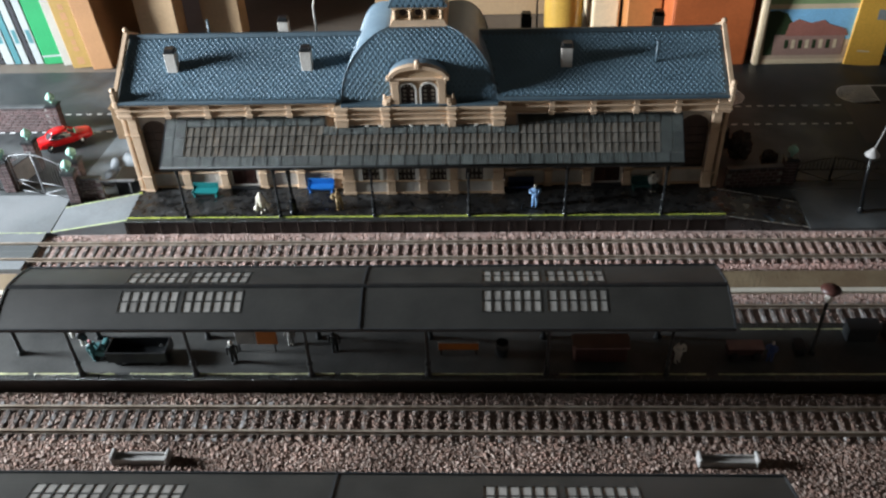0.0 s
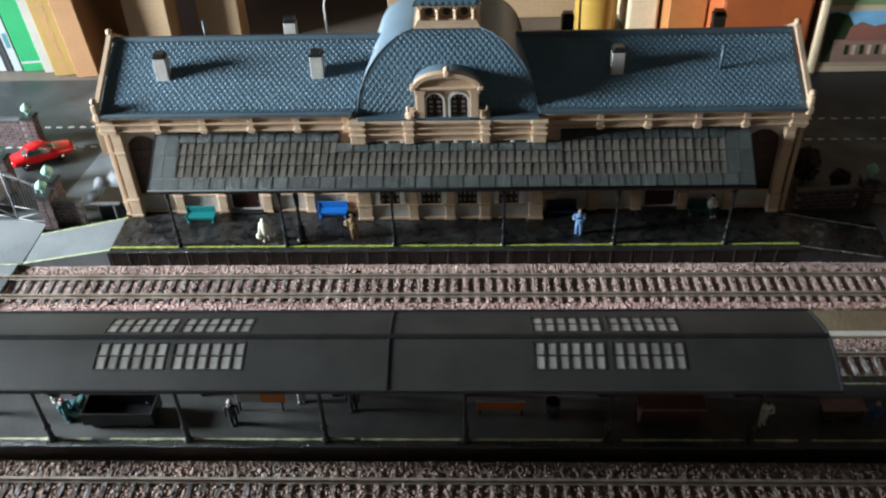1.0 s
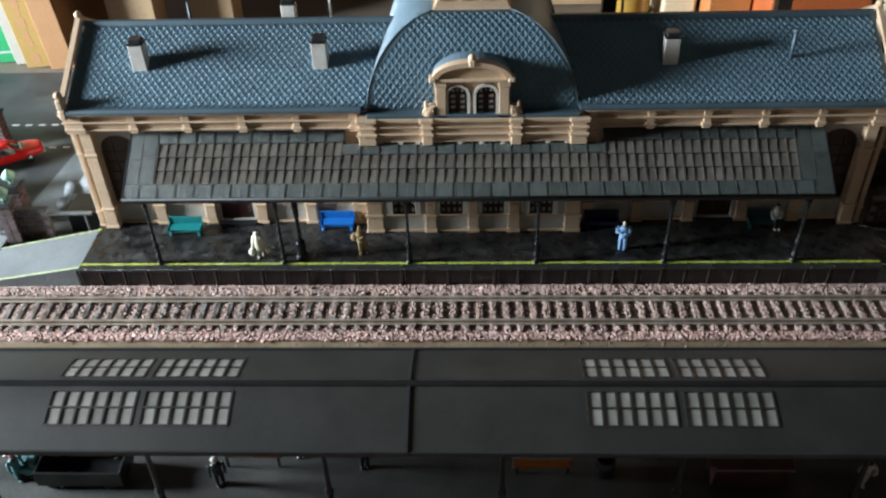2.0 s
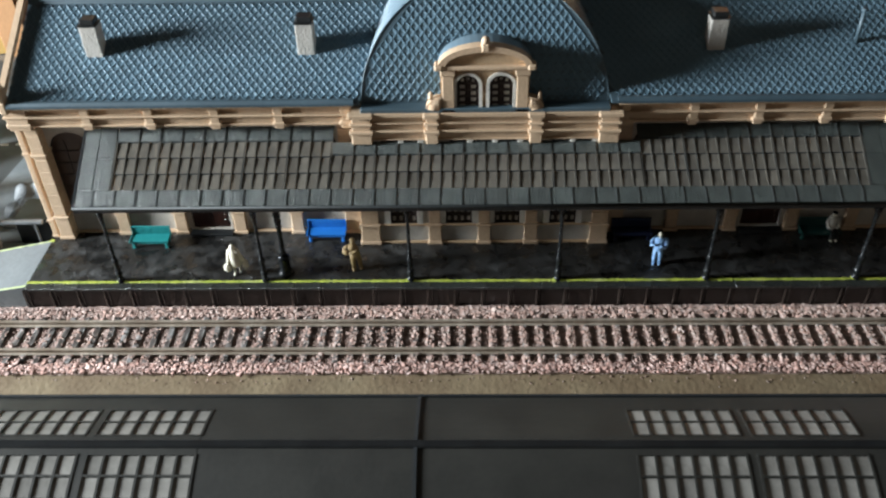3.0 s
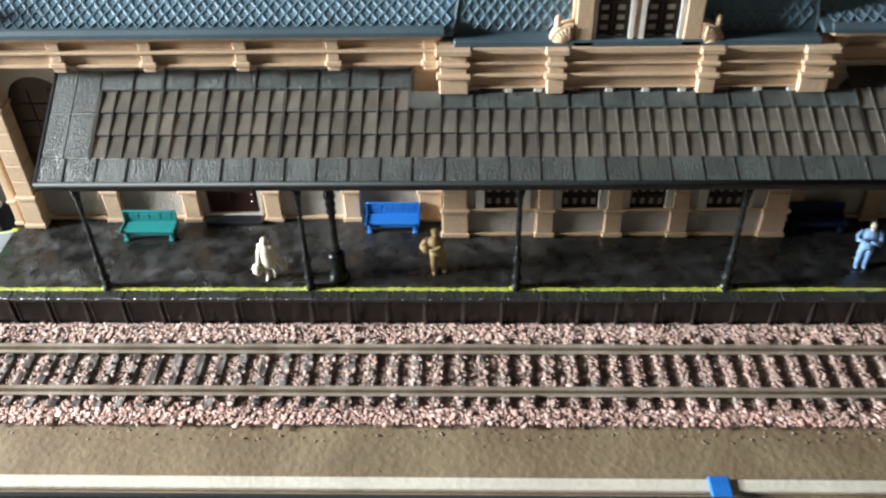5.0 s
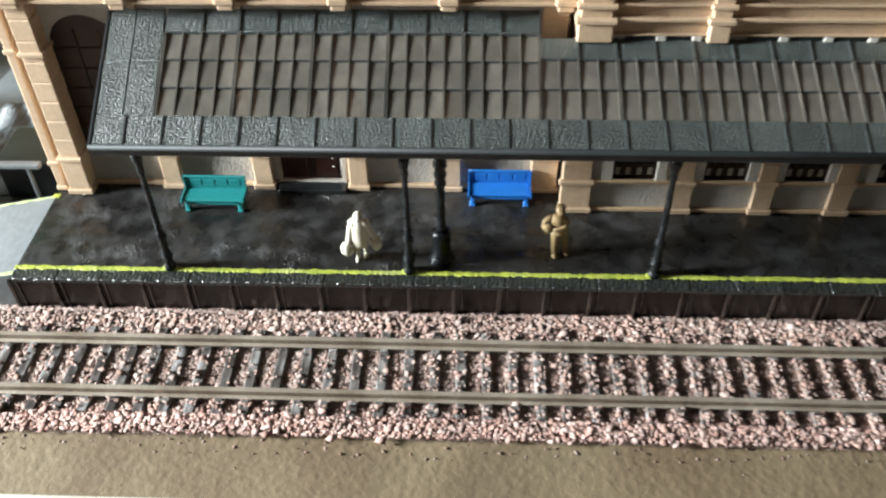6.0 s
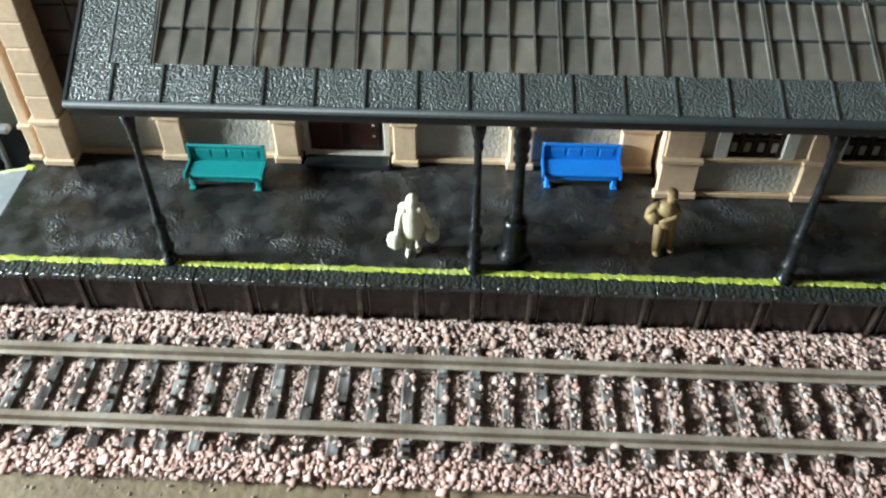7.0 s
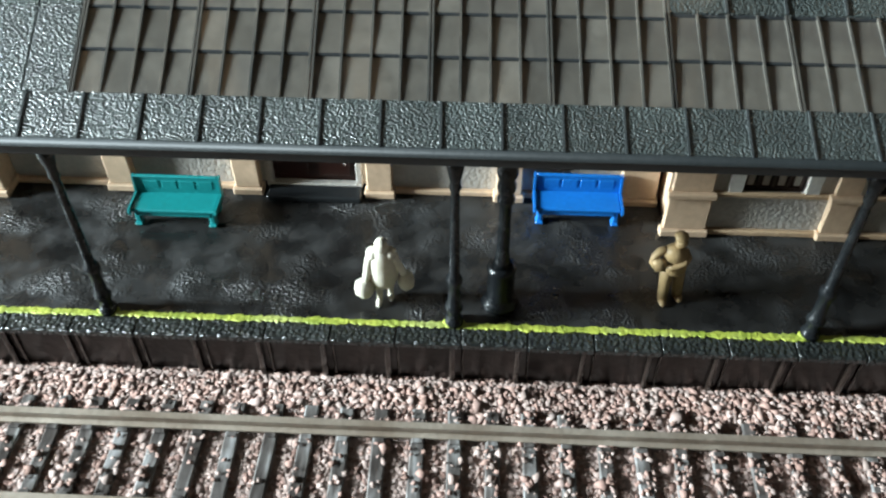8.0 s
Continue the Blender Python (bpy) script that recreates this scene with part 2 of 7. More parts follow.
# unseen ceiling, dark so that little light bounces onto the roofs
CEILING = material("dim_ceiling_plaster", (0.12, 0.108, 0.093), 0.9, (0.10, 0.09, 0.078), 1.5, 40, 0.1)
ROOM = material("room_plaster", (0.36, 0.312, 0.26), 0.9, (0.325, 0.282, 0.23), 1.5, 40, 0.1)


def stone_material(name, gain, tint=(1, 1, 1), low=0.66):
    """Crushed granite, dusty in patches: each stone takes its own tint of pink, grey, white or brown."""
    m = bpy.data.materials.new(name)
    m.use_nodes = True
    nt = m.node_tree
    bsdf = nt.nodes["Principled BSDF"]
    geo = nt.nodes.new("ShaderNodeNewGeometry")
    ramp = nt.nodes.new("ShaderNodeValToRGB")
    stops = [(0.0, (0.22, 0.155, 0.13)), (0.1, (0.28, 0.20, 0.172)), (0.3, (0.335, 0.240, 0.210)), (0.5, (0.350, 0.270, 0.240)), (0.65, (0.30, 0.258, 0.236)), (0.85, (0.37, 0.305, 0.28)), (1.0, (0.42, 0.375, 0.35))]
    el = ramp.color_ramp.elements
    el[0].position, el[0].color = stops[0][0], (*stops[0][1], 1)
    el[1].position, el[1].color = stops[-1][0], (*stops[-1][1], 1)
    for p, c in stops[1:-1]:
        e = el.new(p)
        e.color = (*c, 1)
    for e in el:
        e.color = (*[a * b for a, b in zip(e.color, tint)], 1)
    nt.links.new(geo.outputs["Random Per Island"], ramp.inputs["Fac"])
    tc = nt.nodes.new("ShaderNodeTexCoord")
    patch = nt.nodes.new("ShaderNodeTexNoise")
    patch.inputs["Scale"].default_value, patch.inputs["Detail"].default_value = 30, 4
    nt.links.new(tc.outputs["Object"], patch.inputs["Vector"])
    mr = nt.nodes.new("ShaderNodeMapRange")
    mr.inputs["From Min"].default_value, mr.inputs["From Max"].default_value = 0.3, 0.7
    mr.inputs["To Min"].default_value, mr.inputs["To Max"].default_value = low * gain, 1.15 * gain
    nt.links.new(patch.outputs["Fac"], mr.inputs["Value"])
    mix = nt.nodes.new("ShaderNodeMix")
    mix.data_type, mix.blend_type = "RGBA", "MULTIPLY"
    mix.inputs["Factor"].default_value = 1
    nt.links.new(ramp.outputs["Color"], mix.inputs[6])
    nt.links.new(mr.outputs["Result"], mix.inputs[7])
    nt.links.new(mix.outputs[2], bsdf.inputs["Base Color"])
    bsdf.inputs["Roughness"].default_value = 0.9
    bsdf.inputs["Specular IOR Level"].default_value = 0.2
    return m


BALLAST = stone_material("pink_granite_ballast", 0.98, (1.09, 0.968, 0.93), 0.66)
PINK_BALLAST = stone_material("dusty_pink_ballast", 1.04, (1.14, 0.95, 0.92), 0.7)
RUST_BALLAST = stone_material("rusty_granite_ballast", 0.7, (1.06, 0.95, 0.87), 0.5)


# ---- building blocks: all lengths in centimetres ----
class Form:
    """Vertices and faces gathered in centimetres."""

    def __init__(self):
        self.v, self.f, self.s = [], [], []

    def add(self, verts, faces, smooth=False):
        n = len(self.v)
        self.v += [tuple(p) for p in verts]
        self.f += [[i + n for i in f] for f in faces]
        self.s += [smooth] * len(faces)
        return self

    def box(self, x0, x1, y0, y1, z0, z1, b=0.0):
        lo, hi = (x0, y0, z0), (x1, y1, z1)
        b = min(b, 0.45 * min(x1 - x0, y1 - y0, z1 - z0))
        if b <= 0:
            p = [(x, y, z) for z in (z0, z1) for y in (y0, y1) for x in (x0, x1)]
            return self.add(p, [(0, 2, 3, 1), (4, 5, 7, 6), (0, 1, 5, 4), (2, 6, 7, 3), (0, 4, 6, 2), (1, 3, 7, 5)])
        verts, at = [], {}
        for c in range(8):
            bits = (c & 1, c >> 1 & 1, c >> 2 & 1)
            for a in range(3):
                at[c, a] = len(verts)
                verts.append([(hi[k] if bits[k] else lo[k]) + (0 if k == a else (-b if bits[k] else b)) for k in range(3)])
        faces = []
        for a in range(3):
            j, k = (a + 1) % 3, (a + 2) % 3
            for side in (0, 1):
                faces.append([at[(side << a) | (u << j) | (w << k), a] for u, w in ((0, 0), (1, 0), (1, 1), (0, 1))])
            for u in (0, 1):
                for w in (0, 1):
                    c0 = (u << j) | (w << k)
                    c1 = c0 | (1 << a)
                    faces.append([at[c0, j], at[c1, j], at[c1, k], at[c0, k]])
        faces += [[at[c, 0], at[c, 1], at[c, 2]] for c in range(8)]
        return self.add(verts, faces)

    def prism(self, pts, a0, a1, axis="x", smooth=False):
        place = {"x": lambda a, p: (a, p[0], p[1]), "y": lambda a, p: (p[0], a, p[1]), "z": lambda a, p: (p[0], p[1], a)}[axis]
        n = len(pts)
        self.add([place(a0, p) for p in pts] + [place(a1, p) for p in pts], [list(range(n)), list(range(n, 2 * n))])
        k = len(self.v) - 2 * n
        self.f += [[k + i, k + (i + 1) % n, k + n + (i + 1) % n, k + n + i] for i in range(n)]
        self.s += [smooth] * n
        return self

    def lathe(self, prof, x=0.0, y=0.0, z=0.0, n=12):
        verts, faces = [], []
        for r, h in prof:
            verts += [(x + r * math.cos(2 * math.pi * i / n), y + r * math.sin(2 * math.pi * i / n), z + h) for i in range(n)]
        for k in range(len(prof) - 1):
            faces += [[k * n + i, k * n + (i + 1) % n, (k + 1) * n + (i + 1) % n, (k + 1) * n + i] for i in range(n)]
        self.add(verts, faces, True)
        k = len(self.v) - len(verts)
        self.f += [[k + i for i in range(n)], [k + (len(prof) - 1) * n + i for i in range(n)]]
        self.s += [False, False]
        return self

    def tube(self, points, r0, r1=None, n=8):
        r1 = r0 if r1 is None else r1
        pts = [Vector(p) for p in points]
        verts, faces = [], []
        for k, p in enumerate(pts):
            d = (pts[min(k + 1, len(pts) - 1)] - pts[max(k - 1, 0)]).normalized()
            u = d.orthogonal().normalized() if k == 0 else (u - d * u.dot(d)).normalized()
            w = d.cross(u)
            r = r0 + (r1 - r0) * k / (len(pts) - 1)
            verts += [p + r * (math.cos(2 * math.pi * i / n) * u + math.sin(2 * math.pi * i / n) * w) for i in range(n)]
        for k in range(len(pts) - 1):
            faces += [[k * n + i, k * n + (i + 1) % n, (k + 1) * n + (i + 1) % n, (k + 1) * n + i] for i in range(n)]
        self.add(verts, faces, True)
        k = len(self.v) - len(verts)
        self.f += [[k + i for i in range(n)], [k + len(verts) - n + i for i in range(n)]]
        self.s += [False, False]
        return self

    def blob(self, c, r, n=10, m=7, rough=0.0):
        prof = [(math.sin(math.pi * k / m), -math.cos(math.pi * k / m)) for k in range(m + 1)]
        verts = []
        for q, h in prof:
            for i in range(n):
                p = Vector((q * math.cos(2 * math.pi * i / n), q * math.sin(2 * math.pi * i / n), h))
                k = 1 + rough * noise.noise(p * 2.3 + Vector(c))
                verts.append([c[j] + r[j] * p[j] * k for j in range(3)])
        faces = [[k * n + i, k * n + (i + 1) % n, (k + 1) * n + (i + 1) % n, (k + 1) * n + i] for k in range(m) for i in range(n)]
        return self.add(verts, faces, True)

    def turned(self, m):
        self.v = [tuple(m @ Vector(p)) for p in self.v]
        return self

    def mesh(self, name):
        me = bpy.data.meshes.new(name)
        me.from_pydata([[c * CM for c in p] for p in self.v], [], self.f)
        bm = bmesh.new()
        bm.from_mesh(me)
        for f, s in zip(bm.faces, self.s):
            f.smooth = s
        bmesh.ops.remove_doubles(bm, verts=bm.verts, dist=1e-7)
        bmesh.ops.recalc_face_normals(bm, faces=bm.faces)
        bm.to_mesh(me)
        bm.free()
        return me


def part(name, form, mat, parent=None, label=""):
    """Links a form as one mesh under its thing or part."""
    me = form.mesh(name)
    me.materials.append(mat)
    ob = new(name, me)
    ob.parent = parent
    if parent:
        ob.matrix_parent_inverse = Matrix.Identity(4)
    if label:
        ob["label"] = label
    return ob


def again(ob, x, y, z, rz=0.0):
    """One more piece on the same mesh under the same parent, moved in centimetres."""
    o = bpy.data.objects.new(ob.name, ob.data)
    scene.collection.objects.link(o)
    o.parent = ob.parent
    o.location = ob.location + Vector((x, y, z)) * CM
    o.rotation_euler = ob.rotation_euler
    o.rotation_euler.z += radians(rz)
    if "label" in ob:
        o["label"] = ob["label"]
    return o


def thing(name, label, category, x=0.0, y=0.0, z=0.0, group="", kind="", rz=0.0):
    ob = new(name)
    ob.empty_display_size = 0.01
    ob.location = (x * CM, y * CM, z * CM)
    ob.rotation_euler = (0, 0, radians(rz))
    return tagged(ob, label, category, group, kind)


def structure(name, form, mat, label, category):
    return tagged(part(name, form, mat), label, category, "", "structure")


def at(x, y, z, rz=0.0):
    return pose(x * CM, y * CM, z * CM, 0, 0, rz)


# ---- room ----
# unseen room shell; its tones and distances set the bounced fill light
def room():
    x0, x1, y0, y1, z0, z1 = -112, 230, -190, 78, -75, 165
    structure("floor", Form().box(x0, x1, y0, y1, z0 - 4, z0), WOOD, "brown wooden floor of the room", "floor")
    structure("ceiling", Form().box(x0, x1, y0, y1, z1, z1 + 4), CEILING, "unseen ceiling kept dark to limit bounced light", "ceiling")
    structure("wall_north", Form().box(x0, x1, y1, y1 + 4, z0, z1), DARK_WOOD, "dark wall behind the shelves", "wall")
    structure("wall_south", Form().box(x0, x1, y0 - 4, y0, z0, z1), ROOM, "unseen pale wall added for bounced light", "wall")
    structure("wall_east", Form().box(x1, x1 + 4, y0, y1, z0, z1), ROOM, "unseen pale wall added for bounced light", "wall")
    wy0, wy1, wz0, wz1 = -23, -1, 17, 40
    g = Form().box(x0 - 4, x0, y0, wy0, z0, z1).box(x0 - 4, x0, wy1, y1, z0, z1)
    g.box(x0 - 4, x0, wy0, wy1, z0, wz0).box(x0 - 4, x0, wy0, wy1, wz1, z1)
    structure("wall_west", g, ROOM, "pale wall with a narrow window opening", "wall")


room()

# ---- ground ----
structure("ground", Form().box(-62, 72, -75, 27.2, -4.5, -1.5), BOARD, "olive-brown painted baseboard of the model railway", "baseboard")
structure("trim", Form().box(-62, 72, -7.75, -7.3, -1.49, -1.28, 0.04), WHITE_STRIP, "white edging strip between two railway tracks", "edging strip")
street = structure("road", Form().box(-62, 72, 4.6, 27.1, -1.49, -1.0, 0.03), ASPHALT, "black street card behind the station", "street")


def street_marks():
    dash = part("dash", Form().box(0, 0.52, 0, 0.2, 0, 0.012), ROAD_PAINT, street)
    dash.location = Vector((-58, 18.15, -0.999)) * CM
    for row, y0, step in ((0, 18.15, 1.04), (1, 14.85, 1.04)):
        for i in range(110):
            x = -58 + i * step
            if i == 0 and row == 0 or x > 42:
                continue
            again(dash, x + 58, y0 - 18.15 + random.uniform(-0.03, 0.03), 0)
    # hatched traffic islands: a rounded nose, a straight cut end, slanted stripes
    for cx, way, length in ((44.35, -1, 1.85), (32.05, 1, 4.0)):
        cy, r, w = 20.25, 1.75, 0.15
        g = Form()
        edge = [(cx - way * length, cy - r)] + [(cx + way * r * math.cos(a), cy + r * math.sin(a)) for a in [math.pi * (k / 20 - 0.5) for k in range(21)]] + [(cx - way * length, cy + r)]
        inner = [(cx - way * (length - w), cy - r + w)] + [(cx + way * (r - w) * math.cos(a), cy + (r - w) * math.sin(a)) for a in [math.pi * (k / 20 - 0.5) for k in range(21)]] + [(cx - way * (length - w), cy + r - w)]
        for k in range(len(edge)):
            q = (k + 1) % len(edge)
            g.add([(*edge[k], -0.985), (*edge[q], -0.985), (*inner[q], -0.985), (*inner[k], -0.985)], [(0, 1, 2, 3)])
        k = -14
        while k < 15:
            row = []
            for i in range(41):
                y = -(r - 0.1) + 2 * (r - 0.1) * i / 40
                x = way * k * 0.52 - y * 1.05
                u = way * x
                if u > -length + 0.1 and (u < 0 or u * u + y * y < (r - 0.1) ** 2) and u < r:
                    row.append((cx + x, cy + y))
            if len(row) > 3:
                (xa, ya), (xb, yb) = row[0], row[-1]
                g.add([(xa - 0.13, ya, -0.985), (xa + 0.13, ya, -0.985), (xb + 0.13, yb, -0.985), (xb - 0.13, yb, -0.985)], [(0, 1, 2, 3)])
            k += 1
        part("hatched_marking", g, ROAD_PAINT, street, "white hatched traffic island marking")
    part("solid_line", Form().box(46.2, 60, 21.86, 22.0, 0, 0.012).turned(Matrix.Translation((0, 0, -0.997))), ROAD_PAINT, street)


street_marks()


# ---- tracks ----
def track(name_label, y_mid):
    t = thing("railway_track", name_label, "railway track", 0, y_mid, -1.5, "parallel tracks")
    half = 0.985
    for s in (half, -half):
        g = Form().prism([(-0.14, 0), (0.14, 0), (0.14, 0.05), (0.035, 0.08), (0.035, 0.2), (0.075, 0.22), (0.075, 0.30), (-0.075, 0.30), (-0.075, 0.22), (-0.035, 0.2), (-0.035, 0.08), (-0.14, 0.05)], -61, 71)
        r = part("rail", g, RAIL, t)
        r.location = Vector((0, s, 0.24)) * CM
    g = Form().box(-0.15, 0.15, -1.6, 1.6, 0, 0.24, 0.03)
    for s in (half, -half):
        g.box(-0.12, 0.12, s - 0.27, s - 0.16, 0.23, 0.31, 0.02).box(-0.12, 0.12, s + 0.16, s + 0.27, 0.23, 0.31, 0.02)
    first = part("sleeper", g, SLEEPER, t)
    first.location = Vector((-45.12, 0, 0.0)) * CM
    for i in range(1, 126):
        o = again(first, i * 0.7706 + random.uniform(-0.02, 0.02), random.uniform(-0.02, 0.02), random.uniform(-0.01, 0.01))
        o.rotation_euler.z = radians(random.uniform(-1.2, 1.2))
    return t


def ballast(x0, x1, y0, y1, y_mid, height, seed, step=0.15, cover=0.12, layers=1, stone=None, grain=1.0, flat=0.3, uneven=0.018):
    """Loose stones as real geometry, one joined heap."""
    rng = np.random.default_rng(seed)
    octa = np.array([(1, 0, 0), (-1, 0, 0), (0, 1, 0), (0, -1, 0), (0, 0, 1), (0, 0, -1)], float)
    tris = np.array([(0, 2, 4), (2, 1, 4), (1, 3, 4), (3, 0, 4), (2, 0, 5), (1, 2, 5), (3, 1, 5), (0, 3, 5)])
    xs, ys = np.meshgrid(np.arange(x0, x1, step), np.arange(y0, y1, step))
    c = np.stack([xs.ravel(), ys.ravel()], 1)
    c = np.concatenate([c + rng.uniform(-0.5, 0.5, c.shape) * step for _ in range(layers)])
    off = (c[:, 0] + 45.12 + 0.3853) % 0.7706 - 0.3853
    rail_gap = np.minimum(abs(c[:, 1] - y_mid - 0.985), abs(c[:, 1] - y_mid + 0.985))
    on = (abs(off) < 0.17) & (abs(c[:, 1] - y_mid) < 1.62)
    chance = cover * (0.12 + np.clip((c[:, 0] + 9) / 12, 0, 2.4))
    chance = np.where((abs(c[:, 1] - y_mid) > 1.08) & (abs(c[:, 1] - y_mid) < 1.30), 0.6, chance)
    keep = (rail_gap > 0.15) & (~on | (rng.random(len(c)) < chance))
    c, on = c[keep], on[keep]
    n = len(c)
    z = height(c[:, 0], c[:, 1]) + rng.uniform(-uneven, uneven, n)
    z = np.where(on, -1.225, z)
    size = grain * np.clip(rng.lognormal(-2.72, 0.34, n), 0.03, 0.13)
    v = octa[None] * rng.uniform(0.55, 1.25, (n, 6, 1)) + rng.uniform(-0.3, 0.3, (n, 6, 3))
    a = rng.uniform(0, 2 * np.pi, n)
    b = rng.uniform(-0.25, 0.25, n)
    ca, sa, cb, sb = np.cos(a)[:, None], np.sin(a)[:, None], np.cos(b)[:, None], np.sin(b)[:, None]
    x, y, w = v[:, :, 0], v[:, :, 1], v[:, :, 2] * flat
    y, w = y * cb - w * sb, y * sb + w * cb
    x, y = x * ca - y * sa, x * sa + y * ca
    v = np.stack([x, y, w], 2) * size[:, None, None]
    v[:, :, 0] += c[:, None, 0]
    v[:, :, 1] += c[:, None, 1]
    v[:, :, 2] += z[:, None]
    faces = (tris[None] + 6 * np.arange(n)[:, None, None]).reshape(-1, 3)
    me = bpy.data.meshes.new("ballast")
    me.vertices.add(6 * n)
    me.vertices.foreach_set("co", (v.reshape(-1) * CM).astype(np.float32))
    me.loops.add(3 * len(faces))
    me.loops.foreach_set("vertex_index", faces.reshape(-1).astype(np.int32))
    me.polygons.add(len(faces))
    me.polygons.foreach_set("loop_start", (3 * np.arange(len(faces))).astype(np.int32))
    me.update(calc_edges=True)
    me.validate()
    me.materials.append(stone or BALLAST)
    return tagged(new("ballast", me), "loose pink and grey granite ballast stones", "ballast", "", "stuff")


def bed(y0, y1, top, mat=None):
    structure("trackbed", Form().prism([(y0, -1.49), (y1, -1.49), (y1 - 0.12, top), (y0 + 0.12, top)], -61, 71), mat or BEDMAT, "brown trackbed under the ballast", "trackbed")


EARTH = material("rusty_earth_bed", (0.22, 0.15, 0.11), 0.9, (0.13, 0.088, 0.066), 26, 500, 0.8, stain=(0.27, 0.20, 0.16))
BEDMAT = material("trackbed_brown", (0.40, 0.30, 0.268), 0.85, (0.30, 0.215, 0.185), 160, 900, 0.9, lumps=1100)
track("railway track along the station platform", -2.98)
track("railway track behind the island platform", -10.5)
track("railway track in front of the island platform", -19.9)
bed(-5.2, -0.45, -1.332)
bed(-12.2, -7.85, -1.37)
bed(-28.5, -17.5, -1.35, EARTH)


def flat_bed(y_mid, lift=0.0, fall=0.14):
    def height(x, y):
        d = abs(y - y_mid)
        return -1.35 + lift + 0.07 * np.clip(d - 1.2, 0, 0.8) - fall * np.clip(d - 1.9, 0, 1.5)
    return height


for ya, yb, stone, seed in ((-4.4, -0.47, BALLAST, 3), (-5.15, -4.4, PINK_BALLAST, 13)):
    ballast(-27, 48, ya, yb, -2.98, flat_bed(-2.98, 0.006), seed, 0.078, 0.42, 1, stone, 1.25, 0.13, 0.009)
    ballast(-22, 12, ya, yb, -2.98, flat_bed(-2.98, 0.008), seed + 7, 0.085, 0.36, 1, stone, 1.1, 0.15, 0.009)
    ballast(-22, 20, ya, yb, -2.98, flat_bed(-2.98, 0.016), seed + 1, 0.2, 0.36, 1, stone, 1.6, 0.16, 0.01)
ballast(-20, 22, -7.2, -5.1, -2.98, lambda x, y: -1.485 + 0 * x, 8, 1.7, 0.0, 1, RUST_BALLAST, 0.55)
ballast(-20, 22, -5.6, -5.1, -2.98, lambda x, y: -1.485 + 0 * x, 9, 0.4, 0.0, 1, RUST_BALLAST, 0.75)
ballast(-45, 48, -12.1, -7.9, -10.5, flat_bed(-10.5), 5, 0.14, 0.12, 1)
ballast(-45, 50, -28.4, -17.62, -19.9, flat_bed(-19.9, 0.02, 0.0), 6, 0.125, 0.9, 1, RUST_BALLAST, 1.4, 0.3)
ballast(-45, 50, -28.4, -17.62, -19.9, flat_bed(-19.9, 0.05, 0.0), 7, 0.3, 0.9, 1, RUST_BALLAST, 1.7, 0.42)


# ---- station platform ----
def hand_line(name, x0, x1, yf, zf, wide, mat, parent, seed, step=0.22, gap=0.0):
    """A line painted by hand: uneven edges, a little proud."""
    rng = random.Random(seed)
    g = Form()
    n = int(abs(x1 - x0) / step)
    rows = []
    for i in range(n + 1):
        x = x0 + (x1 - x0) * i / n
        w = wide * (0.53 + 0.18 * noise.noise(Vector((x * 1.1, seed, 0))) + 0.22 * noise.noise(Vector((x * 5.5, seed, 1)))) + rng.uniform(-0.028, 0.028)
        m = yf(x) + 0.03 * noise.noise(Vector((x * 0.6, seed, 3))) + 0.015 * noise.noise(Vector((x * 4.0, seed, 5)))
        z = zf(x)
        rows.append([(x, m - w, z + 0.002), (x, m - w * 0.7, z + 0.02), (x, m + w * 0.7, z + 0.02), (x, m + w, z + 0.002)])
    for i in range(n):
        if gap and noise.noise(Vector((x0 + i * step * 0.5, seed, 9))) > gap:
            continue
        a, b = rows[i], rows[i + 1]
        for k in range(3):
            g.add([a[k], b[k], b[k + 1], a[k + 1]], [(0, 1, 2, 3)])
    return part(name, g, mat, parent)


